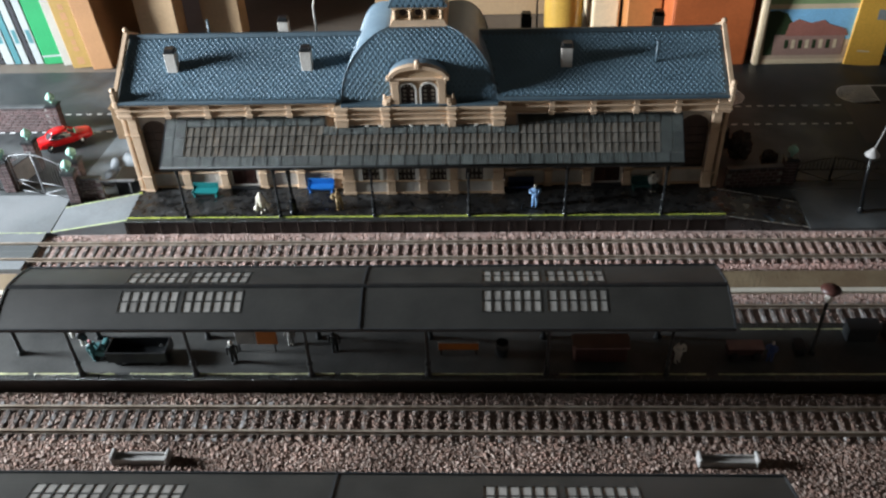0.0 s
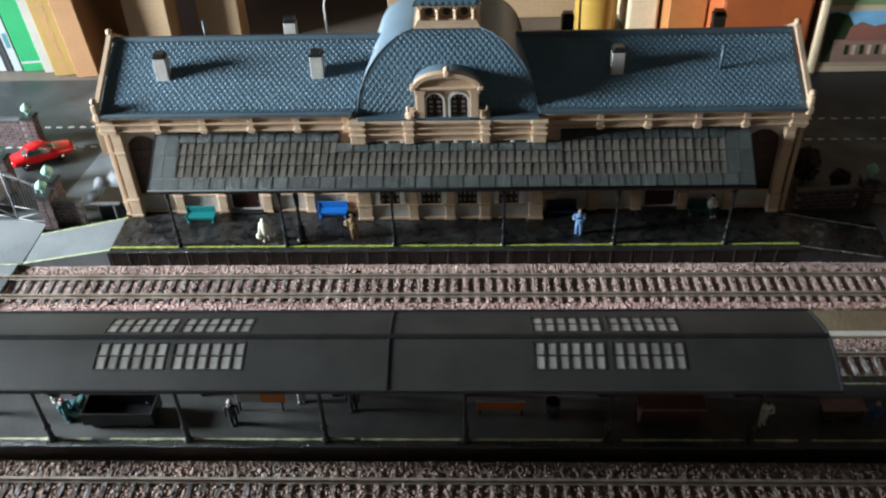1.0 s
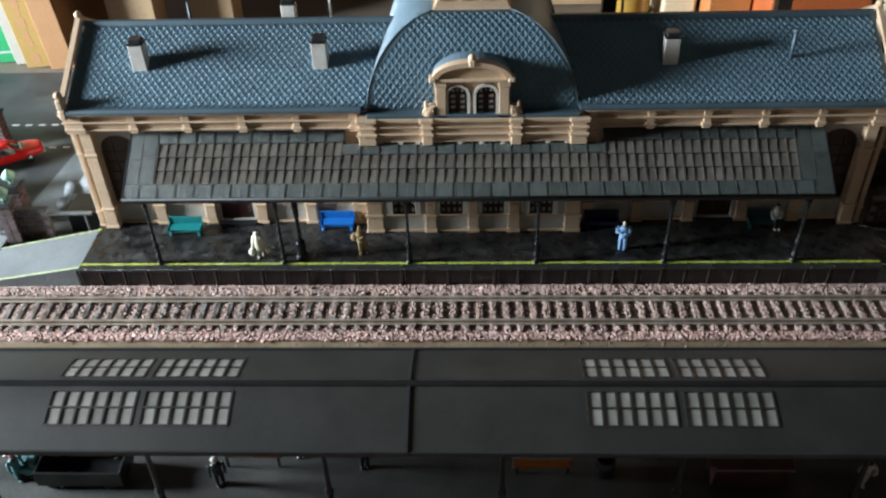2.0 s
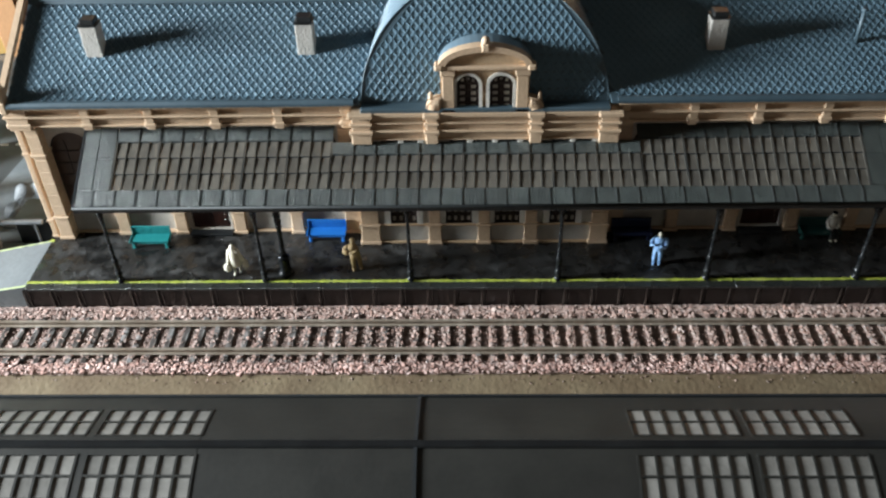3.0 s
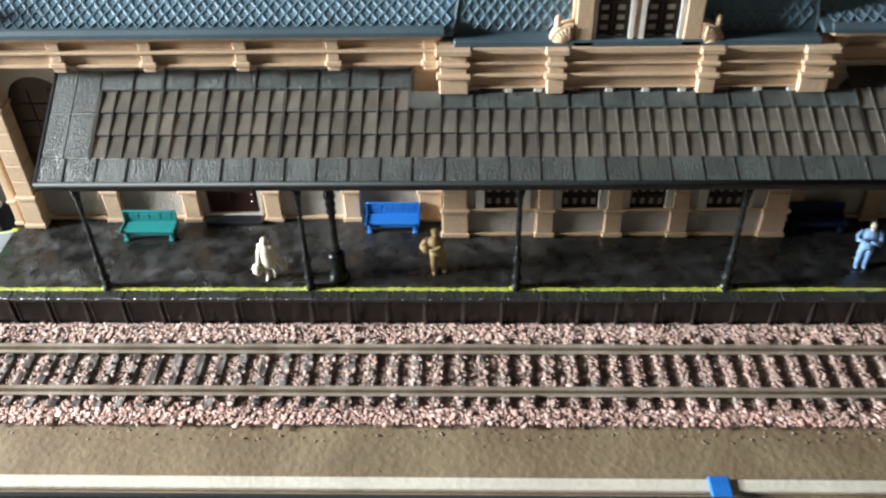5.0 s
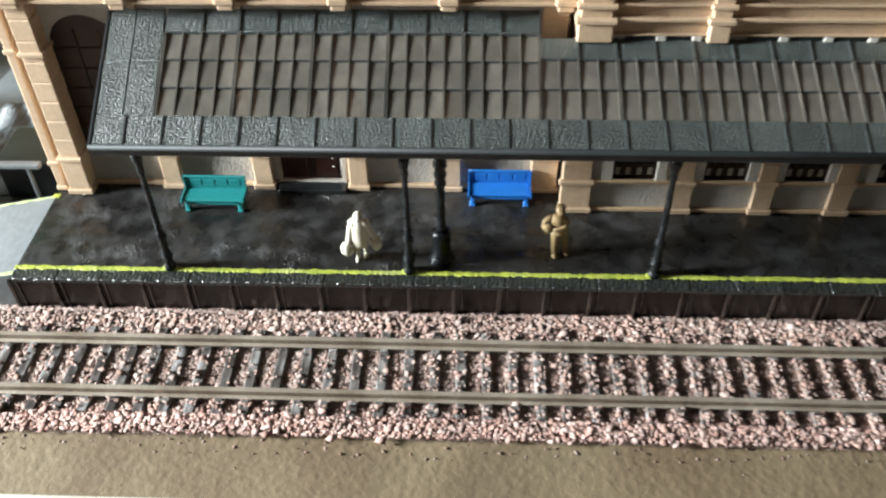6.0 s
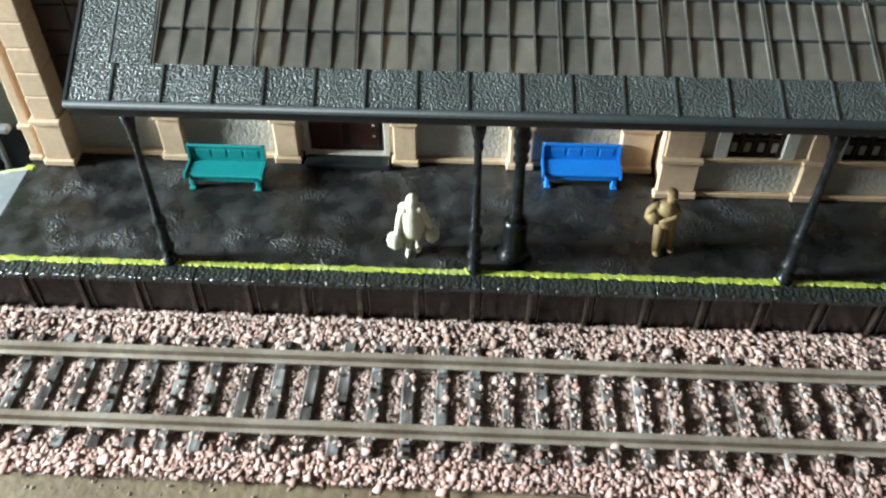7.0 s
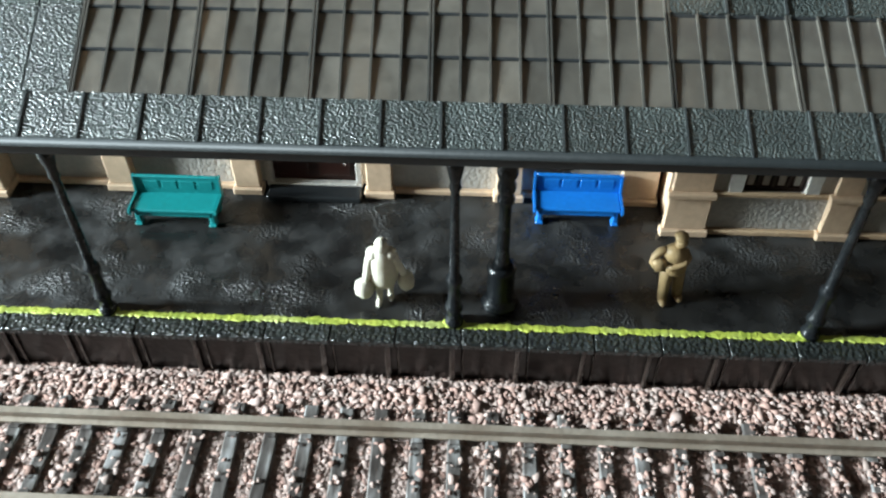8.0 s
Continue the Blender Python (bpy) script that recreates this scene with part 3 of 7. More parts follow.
def station_platform():
    p = thing("station_platform", "black plastered platform with a yellow edge line", "platform", 0, 0, -1.5)
    lift = Form()
    nx, ny = 90, 12
    top = []
    for j in range(ny + 1):
        for i in range(nx + 1):
            x, y = -19.85 + 47.35 * i / nx, -0.17 + 5.0 * j / ny
            top.append((x, y, 1.49 + 0.018 * noise.noise(Vector((x * 0.9, y * 1.3, 0)))))
    lift.add(top, [(j * (nx + 1) + i, j * (nx + 1) + i + 1, (j + 1) * (nx + 1) + i + 1, (j + 1) * (nx + 1) + i) for j in range(ny) for i in range(nx)], True)
    lift.box(-19.85, 27.5, -0.17, 4.83, 0.01, 1.46)
    part("deck", lift, PLATFORM, p)
    part("fascia", Form().box(-19.85, 27.5, -0.44, -0.171, 0.01, 1.32), FASCIA, p, "dark brown recessed platform wall")
    slab = part("coping_slab", Form().box(0.01, 1.385, -0.62, -0.175, 1.33, 1.50, 0.025), COPING, p)
    slab.location = Vector((-19.85, 0, 0)) * CM
    rib = part("buttress", Form().box(-0.25, -0.13, -0.56, -0.44, 0.01, 1.33, 0.035).box(0.0, 0.06, -0.51, -0.44, 0.01, 1.33, 0.025), RIB, p)
    rib.location = Vector((-19.85, 0, 0)) * CM
    for i in range(1, 34):
        again(slab, i * 1.395, random.uniform(-0.01, 0.01), random.uniform(-0.008, 0.008))
        again(rib, i * 1.395, 0, 0)
    hand_line("edge_line", -19.9, 27.5, lambda x: -0.09, lambda x: 1.50, 0.165, YELLOW, p, 2, 0.06)
    # ramps down to the crossings
    for s, xa, xb, mat in ((1, -19.86, -26.3, PAVING), (-1, 27.51, 34.0, PLATFORM)):
        g = Form().add([(xa, -0.45, 1.49), (xa, 3.45, 1.49), (xb, 2.85, 0.5), (xb, -0.62, 0.45), (xa, -0.45, 0.02), (xa, 3.45, 0.02), (xb, 2.85, 0.02), (xb, -0.62, 0.02)],
                       [(0, 1, 2, 3), (4, 5, 6, 7), (0, 1, 5, 4), (1, 2, 6, 5), (2, 3, 7, 6), (3, 0, 4, 7)])
        part("ramp", g, mat, p, "sloping end of the platform")
        f = lambda x: (x - xa) / (xb - xa)
        paint = CHALK if s < 0 else PALE_LINE
        hand_line("ramp_line", xa, xb, lambda x: -0.36 - 0.17 * f(x), lambda x: 1.50 - 1.02 * f(x), 0.13 if s > 0 else 0.07, paint, p, 5 + s, 0.2)
        hand_line("ramp_line", xa, xb, lambda x: 3.36 - 0.6 * f(x), lambda x: 1.50 - 0.99 * f(x), 0.12 if s > 0 else 0.05, paint, p, 8 + s, 0.2)
    g = Form().box(-19.95, -19.7, 3.3, 3.5, 1.44, 1.53, 0.02)
    part("corner_patch", g, YELLOW, p)
    return p


CHALK = material("chalk_white_line_paint", (0.62, 0.59, 0.51), 0.6, (0.40, 0.38, 0.33), 120, 700, 0.5)
PALE_LINE = material("pale_yellow_line_paint", (0.42, 0.47, 0.24), 0.55, (0.30, 0.36, 0.17), 120, 700, 0.5)
station_platform()


# ---- station building ----
MID = 3.82
station = thing("station_building", "model railway station with tan walls and blue slate roofs", "station building", MID, 4.0, 0.0)


def local(form):
    """Moves a form from the plan's origin to the station's base."""
    return form.turned(Matrix.Translation((-MID, -4.0, 0)))


def spart(name, form, mat, parent=None, label=""):
    return part(name, local(form), mat, parent or station, label)


def arch(xl, xr, zs, top, n=14):
    """Points of a round or flat arch from its left to its right springing."""
    c, w = (xl + xr) / 2, (xr - xl) / 2
    return [(c - w * math.cos(math.pi * i / n), zs + (top - zs) * math.sin(math.pi * i / n)) for i in range(n + 1)]


def pilaster(xc, w, yf, yw, zt, plinth):
    g = Form()
    g.box(xc - w / 2 - 0.1, xc + w / 2 + 0.1, yf - 0.12, yw, 0.0, 0.2, 0.03)
    p = spart("pilaster", Form().box(xc - w / 2 + 0.03, xc + w / 2 - 0.03, yf + 0.03, yw, 0.0, zt), TAN)
    g.box(xc - w / 2 - 0.04, xc + w / 2 + 0.04, yf - 0.05, yw, 0.2, plinth - 0.1, 0.03)
    g.box(xc - w / 2 - 0.1, xc + w / 2 + 0.1, yf - 0.12, yw, plinth - 0.1, plinth + 0.06, 0.03)
    z = plinth + 0.06
    while z < zt - 0.05:
        h = min(0.72, zt - z)
        spart("block", Form().box(xc - w / 2, xc + w / 2, yf, yw, z, z + h - 0.025, 0.025), TAN, p)
        z += h
    spart("capital", Form().box(xc - w / 2 - 0.08, xc + w / 2 + 0.08, yf - 0.08, yw, 5.3, 5.46, 0.03), TAN, p)
    spart("pedestal", g, TAN, p)


def window(xl, xr, zb, zs, zt, y, rows, cols, surround=None, pale=True, name="window", glass=None):
    """An arched window set in its opening: sash frame, glazing bars and panes."""
    e = new(name)
    e.parent = station
    g = Form()
    outer, inner = arch(xl, xr, zs, zt), arch(xl + 0.09, xr - 0.09, zs, zt - 0.09)
    po = [(xl, zb)] + outer + [(xr, zb)]
    pi = [(xl + 0.09, zb + 0.09)] + inner + [(xr - 0.09, zb + 0.09)]
    for i in range(len(po)):
        j = (i + 1) % len(po)
        q = [po[i], po[j], pi[j], pi[i]]
        g.prism(q, y - 0.03, y + 0.05, "y")
    spart("window_frame", g, SASH, e)
    for i in range(1, cols):
        x = xl + (xr - xl) * i / cols
        spart("glazing_bar", Form().box(x - 0.03, x + 0.03, y - 0.015, y + 0.03, zb + 0.05, zs + 0.5 * (zt - zs)), SASH, e)
    for j in range(1, rows + 1):
        z = zb + (zs - zb) * j / rows
        spart("glazing_bar", Form().box(xl + 0.05, xr - 0.05, y - 0.012, y + 0.028, z - 0.03, z + 0.03), SASH, e)
    spart("pane", Form().prism(po, y + 0.032, y + 0.06, "y"), glass or GLASS, e, "brown glass with light put into its colour" if glass else "dark glass")
    # pale patches before the dark glass carry its reflections as colour
    if pale:
        if surround:
            c = (xl + xr) / 2
            for k in (-1, 0, 1):
                xx, zz = c + k * 0.24 * (xr - xl), zs + (0.42 if k == 0 else 0.3) * (zt - zs)
                spart("pane", Form().box(xx - 0.07, xx + 0.07, y - 0.005, y + 0.033, zz - 0.06, zz + 0.08, 0.01), GLASS_REFLECTION, e, "pale patch with the glass reflection in its colour")
        for i in range(cols):
            for j in range(rows):
                x0, x1 = xl + (xr - xl) * i / cols, xl + (xr - xl) * (i + 1) / cols
                z0, z1 = zb + (zs - zb) * j / rows, zb + (zs - zb) * (j + 1) / rows
                dx, dz = (x1 - x0) * 0.27, (z1 - z0) * 0.24
                spart("pane", Form().box(x0 + dx, x1 - dx, y - 0.005, y + 0.033, z0 + dz, z1 - dz, 0.01), GLASS_REFLECTION, e, "pale patch with the glass reflection in its colour")
    if surround:
        s = Form()
        so = [(xl - surround, zb)] + arch(xl - surround, xr + surround, zs, zt + surround) + [(xr + surround, zb)]
        po2 = [(xl, zb)] + outer + [(xr, zb)]
        for i in range(len(so) - 1):
            s.prism([so[i], so[i + 1], po2[i + 1], po2[i]], y - 0.25, y + 0.02, "y")
        spart("surround", s, WHITE, e, "white moulded surround")
    return e


def wall_bay(x0, x1, y, zb, zt, xl, xr, zs, top, thick=0.4):
    """A wall panel from zb to zt with an arched opening through it."""
    g = Form()
    g.box(x0, xl, y, y + thick, zb, zs)
    g.box(xr, x1, y, y + thick, zb, zs)
    a = arch(xl, xr, zs, top)
    g.prism([(x0, zs)] + a + [(x1, zs), (x1, zt), (x0, zt)], y, y + thick, "y")
    return g


SLATE_SHAPE = [(s * p, s * q, h) for s, h in ((1.0, 0.0), (0.98, 0.024), (0.82, 0.024), (0.66, 0.0)) for p, q in ((0, 0.275), (-0.205, 0), (0, -0.275), (0.205, 0))]
SLATE_FACES = [(12, 13, 14, 15)] + [(4 * r + i, 4 * r + (i + 1) % 4, 4 * r + 4 + (i + 1) % 4, 4 * r + 4 + i) for r in range(3) for i in range(4)]


def wing(mirror):
    """One wing; mirror = -1 sets it on the other side of the middle."""
    fx = (lambda x: x) if mirror > 0 else (lambda x: 2 * MID - x)
    span = lambda a, b: (min(fx(a), fx(b)), max(fx(a), fx(b)))
    yw = 4.22
    cols = [-15.85, -12.7, -9.45, -6.3, -3.2]
    bays = [(-19.0, -15.85), (-15.85, -12.7), (-12.7, -9.45), (-9.45, -6.3), (-6.3, -3.2)]
    for k, (a, b) in enumerate(bays):
        x0, x1 = span(a, b)
        c, half, zs, top = (fx(-17.5), 1.2, 5.15, 6.4) if k == 0 else ((x0 + x1) / 2, 1.03, 5.45, 6.5)
        xl, xr = c - half, c + half
        door = k == 2
        spart("wall", wall_bay(x0, x1, yw, 0.2 if door else 1.42, 7.2, xl, xr, zs, top), STONE)
        if door:
            e = new("door")
            e.parent = station
            g = Form().box(xl, xr, yw + 0.12, yw + 0.3, 0.2, 5.45).prism([(xl, 5.45)] + arch(xl, xr, 5.45, 6.5) + [(xr, 5.45)], yw + 0.12, yw + 0.3, "y")
            spart("leaf", g, DOOR, e, "dark oxblood double door")
            f = Form()
            for i in (0, 1):
                a0 = xl + 0.1 + i * (xr - xl) / 2
                f.box(a0, a0 + 0.78, yw + 0.08, yw + 0.125, 0.35, 1.5, 0.02).box(a0, a0 + 0.78, yw + 0.08, yw + 0.125, 1.75, 3.2, 0.02)
            spart("door_panel", f, DOOR, e)
            spart("handle", Form().blob((xr - 0.28, yw + 0.05, 1.1), (0.05, 0.05, 0.05)).blob((xr - 0.28, yw + 0.05, 0.75), (0.05, 0.05, 0.05)), CHROME, e, "small pale studs")
            spart("door_frame", Form().box(xl - 0.16, xl, yw - 0.06, yw + 0.1, 0.2, 5.4, 0.02).box(xr, xr + 0.16, yw - 0.06, yw + 0.1, 0.2, 5.4, 0.02).box(xl - 0.16, xr + 0.16, yw - 0.1, yw + 0.1, 0.1, 0.22, 0.02), STONE, e)
            spart("doorstep", Form().box(xl - 0.1, xr + 0.15, yw - 0.55, yw - 0.005, 0.0, 0.17, 0.03), IRON, e, "black step")
        else:
            window(xl, xr, 1.5, zs, top, yw + 0.18, 5, 3, None, False, glass=LIT_GLASS if k == 0 else None)
            g = Form().box(x0, x1, yw, yw + 0.4, 0.0, 1.42)
            spart("plinth", g, STONE)
            g = Form().box(x0 + 0.22, x1 - 0.22, yw - 0.16, yw - 0.002, 0.0, 0.16, 0.03).box(x0 + 0.2, x1 - 0.2, yw - 0.12, yw - 0.002, 1.38, 1.52, 0.03)
            spart("moulding", g, TAN)
    for c in cols[:-1]:
        pilaster(fx(c), 0.55, 3.98, 4.22, 7.2, 1.46)
    pilaster(fx(-3.2), 0.8, 3.98, 4.22, 7.2, 1.46)
    pilaster(fx(-19.0), 0.66, 3.6, 4.4, 7.2, 1.46)
    x0, x1 = span(-19.72, -19.45)
    # drainpipe and quoin at the corner
    xq = fx(-19.72)
    g = Form().box(xq - 0.15, xq + 0.15, 3.74, 4.4, 0.0, 7.2, 0.04)
    for z in (0.0, 1.05, 5.3, 6.8):
        g.box(xq - 0.2, xq + 0.2, 3.68, 4.4, z, z + 0.18, 0.04)
    spart("quoin", g, TAN, None, "narrow tan corner strip")
    # entablature
    a, b = span(-19.95, -2.6)
    spart("frieze", Form().box(a, b, 3.52, 4.4, 7.2, 8.4), TAN)
    spart("moulding", Form().box(a, b, 3.40, 3.52, 7.16, 7.27, 0.02), TAN)
    spart("moulding", Form().box(a, b, 3.25, 3.52, 7.72, 7.84, 0.03), TAN)
    spart("cornice", Form().prism([(3.06, 8.34), (3.26, 8.32), (3.26, 8.20), (3.52, 8.16), (3.52, 8.52), (3.06, 8.52)], a, b), TAN)
    for c in [-19.3] + cols[:-1] + [-3.0]:
        x = fx(c)
        w = 0.55 if c < -18 else 0.22
        g = Form().box(x - w, x + w, 3.30, 3.52, 7.84, 8.2, 0.03)
        g.box(x - w, x + w, 3.32, 3.52, 7.38, 7.72, 0.04).box(x - w - 0.08, x + w + 0.08, 3.30, 3.52, 7.17, 7.4, 0.05).box(x - w, x + w, 3.36, 3.72, 7.0, 7.18, 0.03)
        spart("bracket", g, TAN)
    # side and rear walls
    x0, x1 = span(-19.6, -19.2)
    g = Form().prism([(4.4, 0), (13.2, 0), (13.2, 8.3), (8.6, 11.3), (4.4, 8.7)], x0, x1)
    spart("gable_wall", g, TAN)
    x0, x1 = span(-19.2, -2.5)
    spart("rear_wall", Form().box(x0, x1, 12.8, 13.2, 0, 8.2), STONE)
    for y in (6.3, 9.3, 12.0):
        xo = fx(-19.62)
        g = Form().box(min(xo, xo - mirror * 0.12), max(xo, xo - mirror * 0.12), y - 0.3, y + 0.3, 0, 8.1, 0.03)
        spart("side_pilaster", g, TAN)
    # gable copings with knobs
    x0, x1 = span(-19.78, -19.48)
    g = Form()
    for ya, za, yb, zb in ((3.15, 8.84, 8.55, 11.86), (8.55, 11.86, 13.9, 8.84)):
        g.prism([(ya, za - 0.12), (yb, zb - 0.12), (yb, zb + 0.2), (ya, za + 0.2)], x0, x1)
    for y, z, up in ((3.25, 8.75, 0.7), (8.55, 11.75, 0.2)):
        g.box(x0 - 0.03, x1 + 0.03, y - 0.3, y + 0.36, z, z + up, 0.08).blob(((x0 + x1) / 2, y, z + up + 0.17), (0.23, 0.25, 0.22), 12, 8)
    g.box(x0 - 0.05, x1 + 0.1, 2.95, 3.6, 8.1, 8.8, 0.1)
    spart("gable_coping", g, TAN, None, "tan gable edge with knobs")
    # roof planes
    eave_end, ridge_end = -2.22, MID - 4.65
    run = lambda y: max(0.0, 1 - abs(y - 8.55) / 5.53)
    inner = lambda y: eave_end + (ridge_end - eave_end) * run(y)
    x0, x1 = span(-19.42, ridge_end)
    g = Form().prism([(3.02, 8.58), (8.55, 11.62), (14.0, 8.58), (14.0, 8.46), (8.55, 11.4), (3.02, 8.44)], x0, x1)
    g.v = [(x if abs(x - fx(ridge_end)) > 0.01 else fx(inner(y)), y, z) for x, y, z in g.v]
    roof = spart("roof", g, ROOF, None, "blue slate roof of the wing")
    ga, gb = span(-19.42, -2.5)
    g = Form().prism([(2.96, 8.46), (3.22, 8.46), (3.22, 8.74), (3.06, 8.72), (2.96, 8.60)], ga, gb)
    spart("gutter", g, ROOF, None, "blue gutter")
    spart("ridge_cap", Form().prism([(8.3, 11.5), (8.8, 11.5), (8.68, 11.72), (8.42, 11.72)], x0, x1), ROOF)
    # diamond slates on the side towards the tracks
    slope = math.atan2(11.62 - 8.58, 8.55 - 3.02)
    m = Matrix.Translation((0, 3.02, 8.59)) @ Matrix.Rotation(slope, 4, "X")
    tw, th = 0.41, 0.55
    one = Form().add(SLATE_SHAPE, SLATE_FACES)
    rest = Form()
    first = None
    count = 0
    rows = int((6.31 - 0.62) / (th / 2))
    for j in range(rows):
        v = 0.5 + j * th / 2
        n = int((x1 - x0 - 0.1) / tw)
        for i in range(n):
            x = x0 + 0.16 + (i + 0.5 * (j % 2)) * tw
            at_end = inner(3.02 + v * math.cos(slope))
            if x > x1 - 0.25 or (x > at_end - 0.2 if mirror > 0 else x < fx(at_end) + 0.2):
                continue
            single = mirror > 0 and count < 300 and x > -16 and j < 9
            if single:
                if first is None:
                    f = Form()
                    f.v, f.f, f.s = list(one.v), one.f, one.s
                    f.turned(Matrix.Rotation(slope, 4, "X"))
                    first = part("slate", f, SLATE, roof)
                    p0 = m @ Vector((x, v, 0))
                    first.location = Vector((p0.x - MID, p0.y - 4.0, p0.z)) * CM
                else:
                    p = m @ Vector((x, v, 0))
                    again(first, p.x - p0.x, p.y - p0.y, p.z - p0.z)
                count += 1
            else:
                rest.add([m @ Vector((x + a, v + b, c)) for a, b, c in one.v], one.f)
    r = spart("slate_covering", rest, SLATE_SET, roof)
    r["kind"] = "stuff"


wing(1)
wing(-1)


def centre():
    x0, x1, yw = -2.6, 10.24, 3.0
    xs = [-2.22, 1.22, 3.83, 6.3, 9.88]
    ws = [0.92, 0.58, 0.58, 0.62, 0.86]
    wins = [(-1.09, 0.29), (1.81, 3.19), (4.38, 5.7), (7.26, 8.64)]
    cuts = [x0] + xs[1:4] + [x1]
    for k, (a, b) in enumerate(wins):
        spart("wall", wall_bay(cuts[k], cuts[k + 1], yw + 0.1, 1.2, 6.6, a, b, 4.6, 5.3), STONE)
        window(a, b, 1.25, 4.6, 5.3, yw + 0.2, 6, 4, None, True)
        spart("jamb", Form().box(a - 0.34, a, yw + 0.02, yw + 0.2, 1.25, 4.6, 0.02).box(b, b + 0.34, yw + 0.02, yw + 0.2, 1.25, 4.6, 0.02), WHITE)
        spart("plinth", Form().box(cuts[k], cuts[k + 1], yw + 0.1, yw + 0.5, 0, 1.2), STONE)
        g = Form().box(cuts[k] + 0.3, cuts[k + 1] - 0.3, yw - 0.04, yw + 0.098, 0.0, 0.16, 0.03).box(cuts[k] + 0.3, cuts[k + 1] - 0.3, yw - 0.02, yw + 0.098, 1.16, 1.3, 0.03)
        spart("moulding", g, TAN_PALE)
    for x, w in zip(xs, ws):
        pilaster(x, w, yw - 0.03, yw + 0.1, 6.3, 1.25)
    for xa, xb in ((x0, x0 + 0.4), (x1 - 0.4, x1)):
        spart("side_wall", Form().box(xa, xb, yw + 0.1, 4.4, 0, 8.0), TAN)
    spart("rear_wall", Form().box(x0, x1, 13.4, 13.8, 0, 8.2), STONE)
    a, b = x0 - 0.08, x1 + 0.08
    spart("frieze", Form().box(a, b, yw, 4.2, 6.55, 8.08), TAN)
    for z0, z1, out in ((6.55, 6.62, 0.12), (7.02, 7.14, 0.2), (7.46, 7.56, 0.16)):
        spart("moulding", Form().box(a, b, yw - out, yw, z0, z1, 0.025), TAN)
    spart("cornice", Form().prism([(yw - 0.3, 7.96), (yw - 0.2, 7.94), (yw - 0.2, 7.84), (yw, 7.82), (yw, 8.12), (yw - 0.3, 8.12)], a, b), TAN)
    for x, w in ((-2.2, 0.5), (1.24, 0.3), (6.3, 0.3), (9.86, 0.48)):
        g = Form().box(x - w, x + w, yw - 0.26, yw, 6.4, 6.98, 0.04).box(x - w * 0.9, x + w * 0.9, yw - 0.2, yw, 6.98, 7.85, 0.03)
        g.box(x - w - 0.08, x + w + 0.08, yw - 0.36, yw, 7.0, 7.16, 0.03).box(x - w - 0.06, x + w + 0.06, yw - 0.32, yw, 7.44, 7.58, 0.03)
        g.box(x - w - 0.1, x + w + 0.1, yw - 0.42, yw, 7.9, 8.14, 0.04)
        spart("bracket", g, TAN)
    # small dark vents above the canopy
    for k, (p, q) in enumerate(((-1.4, 0.6), (1.9, 5.6), (7.0, 9.2))):
        n = max(2, int((q - p) / 1.2))
        for i in range(n):
            c = p + (q - p) * (i + 0.5) / n
            spart("vent", Form().box(c - 0.42, c + 0.42, yw - 0.05, yw + 0.002, 6.30, 6.548), IRON)
            spart("vent_block", Form().box(c + 0.45, c + 0.72, yw - 0.1, yw + 0.002, 6.36, 6.54, 0.03), WHITE)
    # dormer with twin arched windows
    y = yw - 0.02
    d = new("dormer")
    d.parent = station
    xl, xr = 1.72, 5.90
    g = wall_bay(xl, MID, y + 0.06, 8.08, 10.45, 2.47, 3.53, 9.5, 10.02, 0.35)
    g2 = wall_bay(MID, xr, y + 0.06, 8.08, 10.45, 4.02, 5.13, 9.5, 10.02, 0.35)
    spart("wall", g, TAN_PALE, d)
    spart("wall", g2, TAN_PALE, d)
    g = Form().box(xl, xl + 0.3, y + 0.4, 6.2, 8.08, 10.45).box(xr - 0.3, xr, y + 0.4, 6.2, 8.08, 10.45)
    spart("cheek", g, TAN, d)
    for x in (2.07, 5.58):
        g = Form().box(x - 0.28, x + 0.28, y - 0.1, y + 0.06, 8.08, 10.2, 0.03).box(x - 0.34, x + 0.34, y - 0.16, y + 0.06, 8.08, 8.3, 0.03)
        g.box(x - 0.36, x + 0.36, y - 0.18, y + 0.06, 10.05, 10.4, 0.04)
        spart("pier", g, TAN, d)
    g = Form()
    outer = arch(xl - 0.14, xr + 0.14, 10.45, 11.58, 20)
    inner = arch(xl + 0.25, xr - 0.25, 10.6, 11.28, 20)
    for i in range(20):
        g.prism([outer[i], outer[i + 1], inner[i + 1], inner[i]], y - 0.24, y + 0.3, "y")
    g.box(xl - 0.18, xr + 0.18, y - 0.24, y + 0.3, 10.38, 10.58, 0.04)
    for x in (xl - 0.08, xr + 0.08):
        g.box(x - 0.2, x + 0.2, y - 0.3, y + 0.3, 10.36, 10.66, 0.07)
    g.box(MID - 0.2, MID + 0.2, y - 0.3, y + 0.2, 11.3, 11.75, 0.08).blob((MID, y - 0.1, 11.82), (0.2, 0.2, 0.2))
    spart("pediment", g, TAN, d)
    spart("tympanum", Form().prism([(xl + 0.2, 10.5)] + inner + [(xr - 0.2, 10.5)], y - 0.02, y + 0.2, "y"), TAN_PALE, d)
    shell = arch(xl - 0.1, xr + 0.1, 10.45, 11.54, 20)
    shell_in = arch(xl - 0.05, xr + 0.05, 10.45, 11.45, 20)
    g = Form()
    for i in range(20):
        g.prism([shell[i], shell[i + 1], shell_in[i + 1], shell_in[i]], y + 0.3, 6.3, "y")
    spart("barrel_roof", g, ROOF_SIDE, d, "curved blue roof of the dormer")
    window(2.47, 3.53, 8.12, 9.5, 10.02, y + 0.2, 4, 2, 0.15)
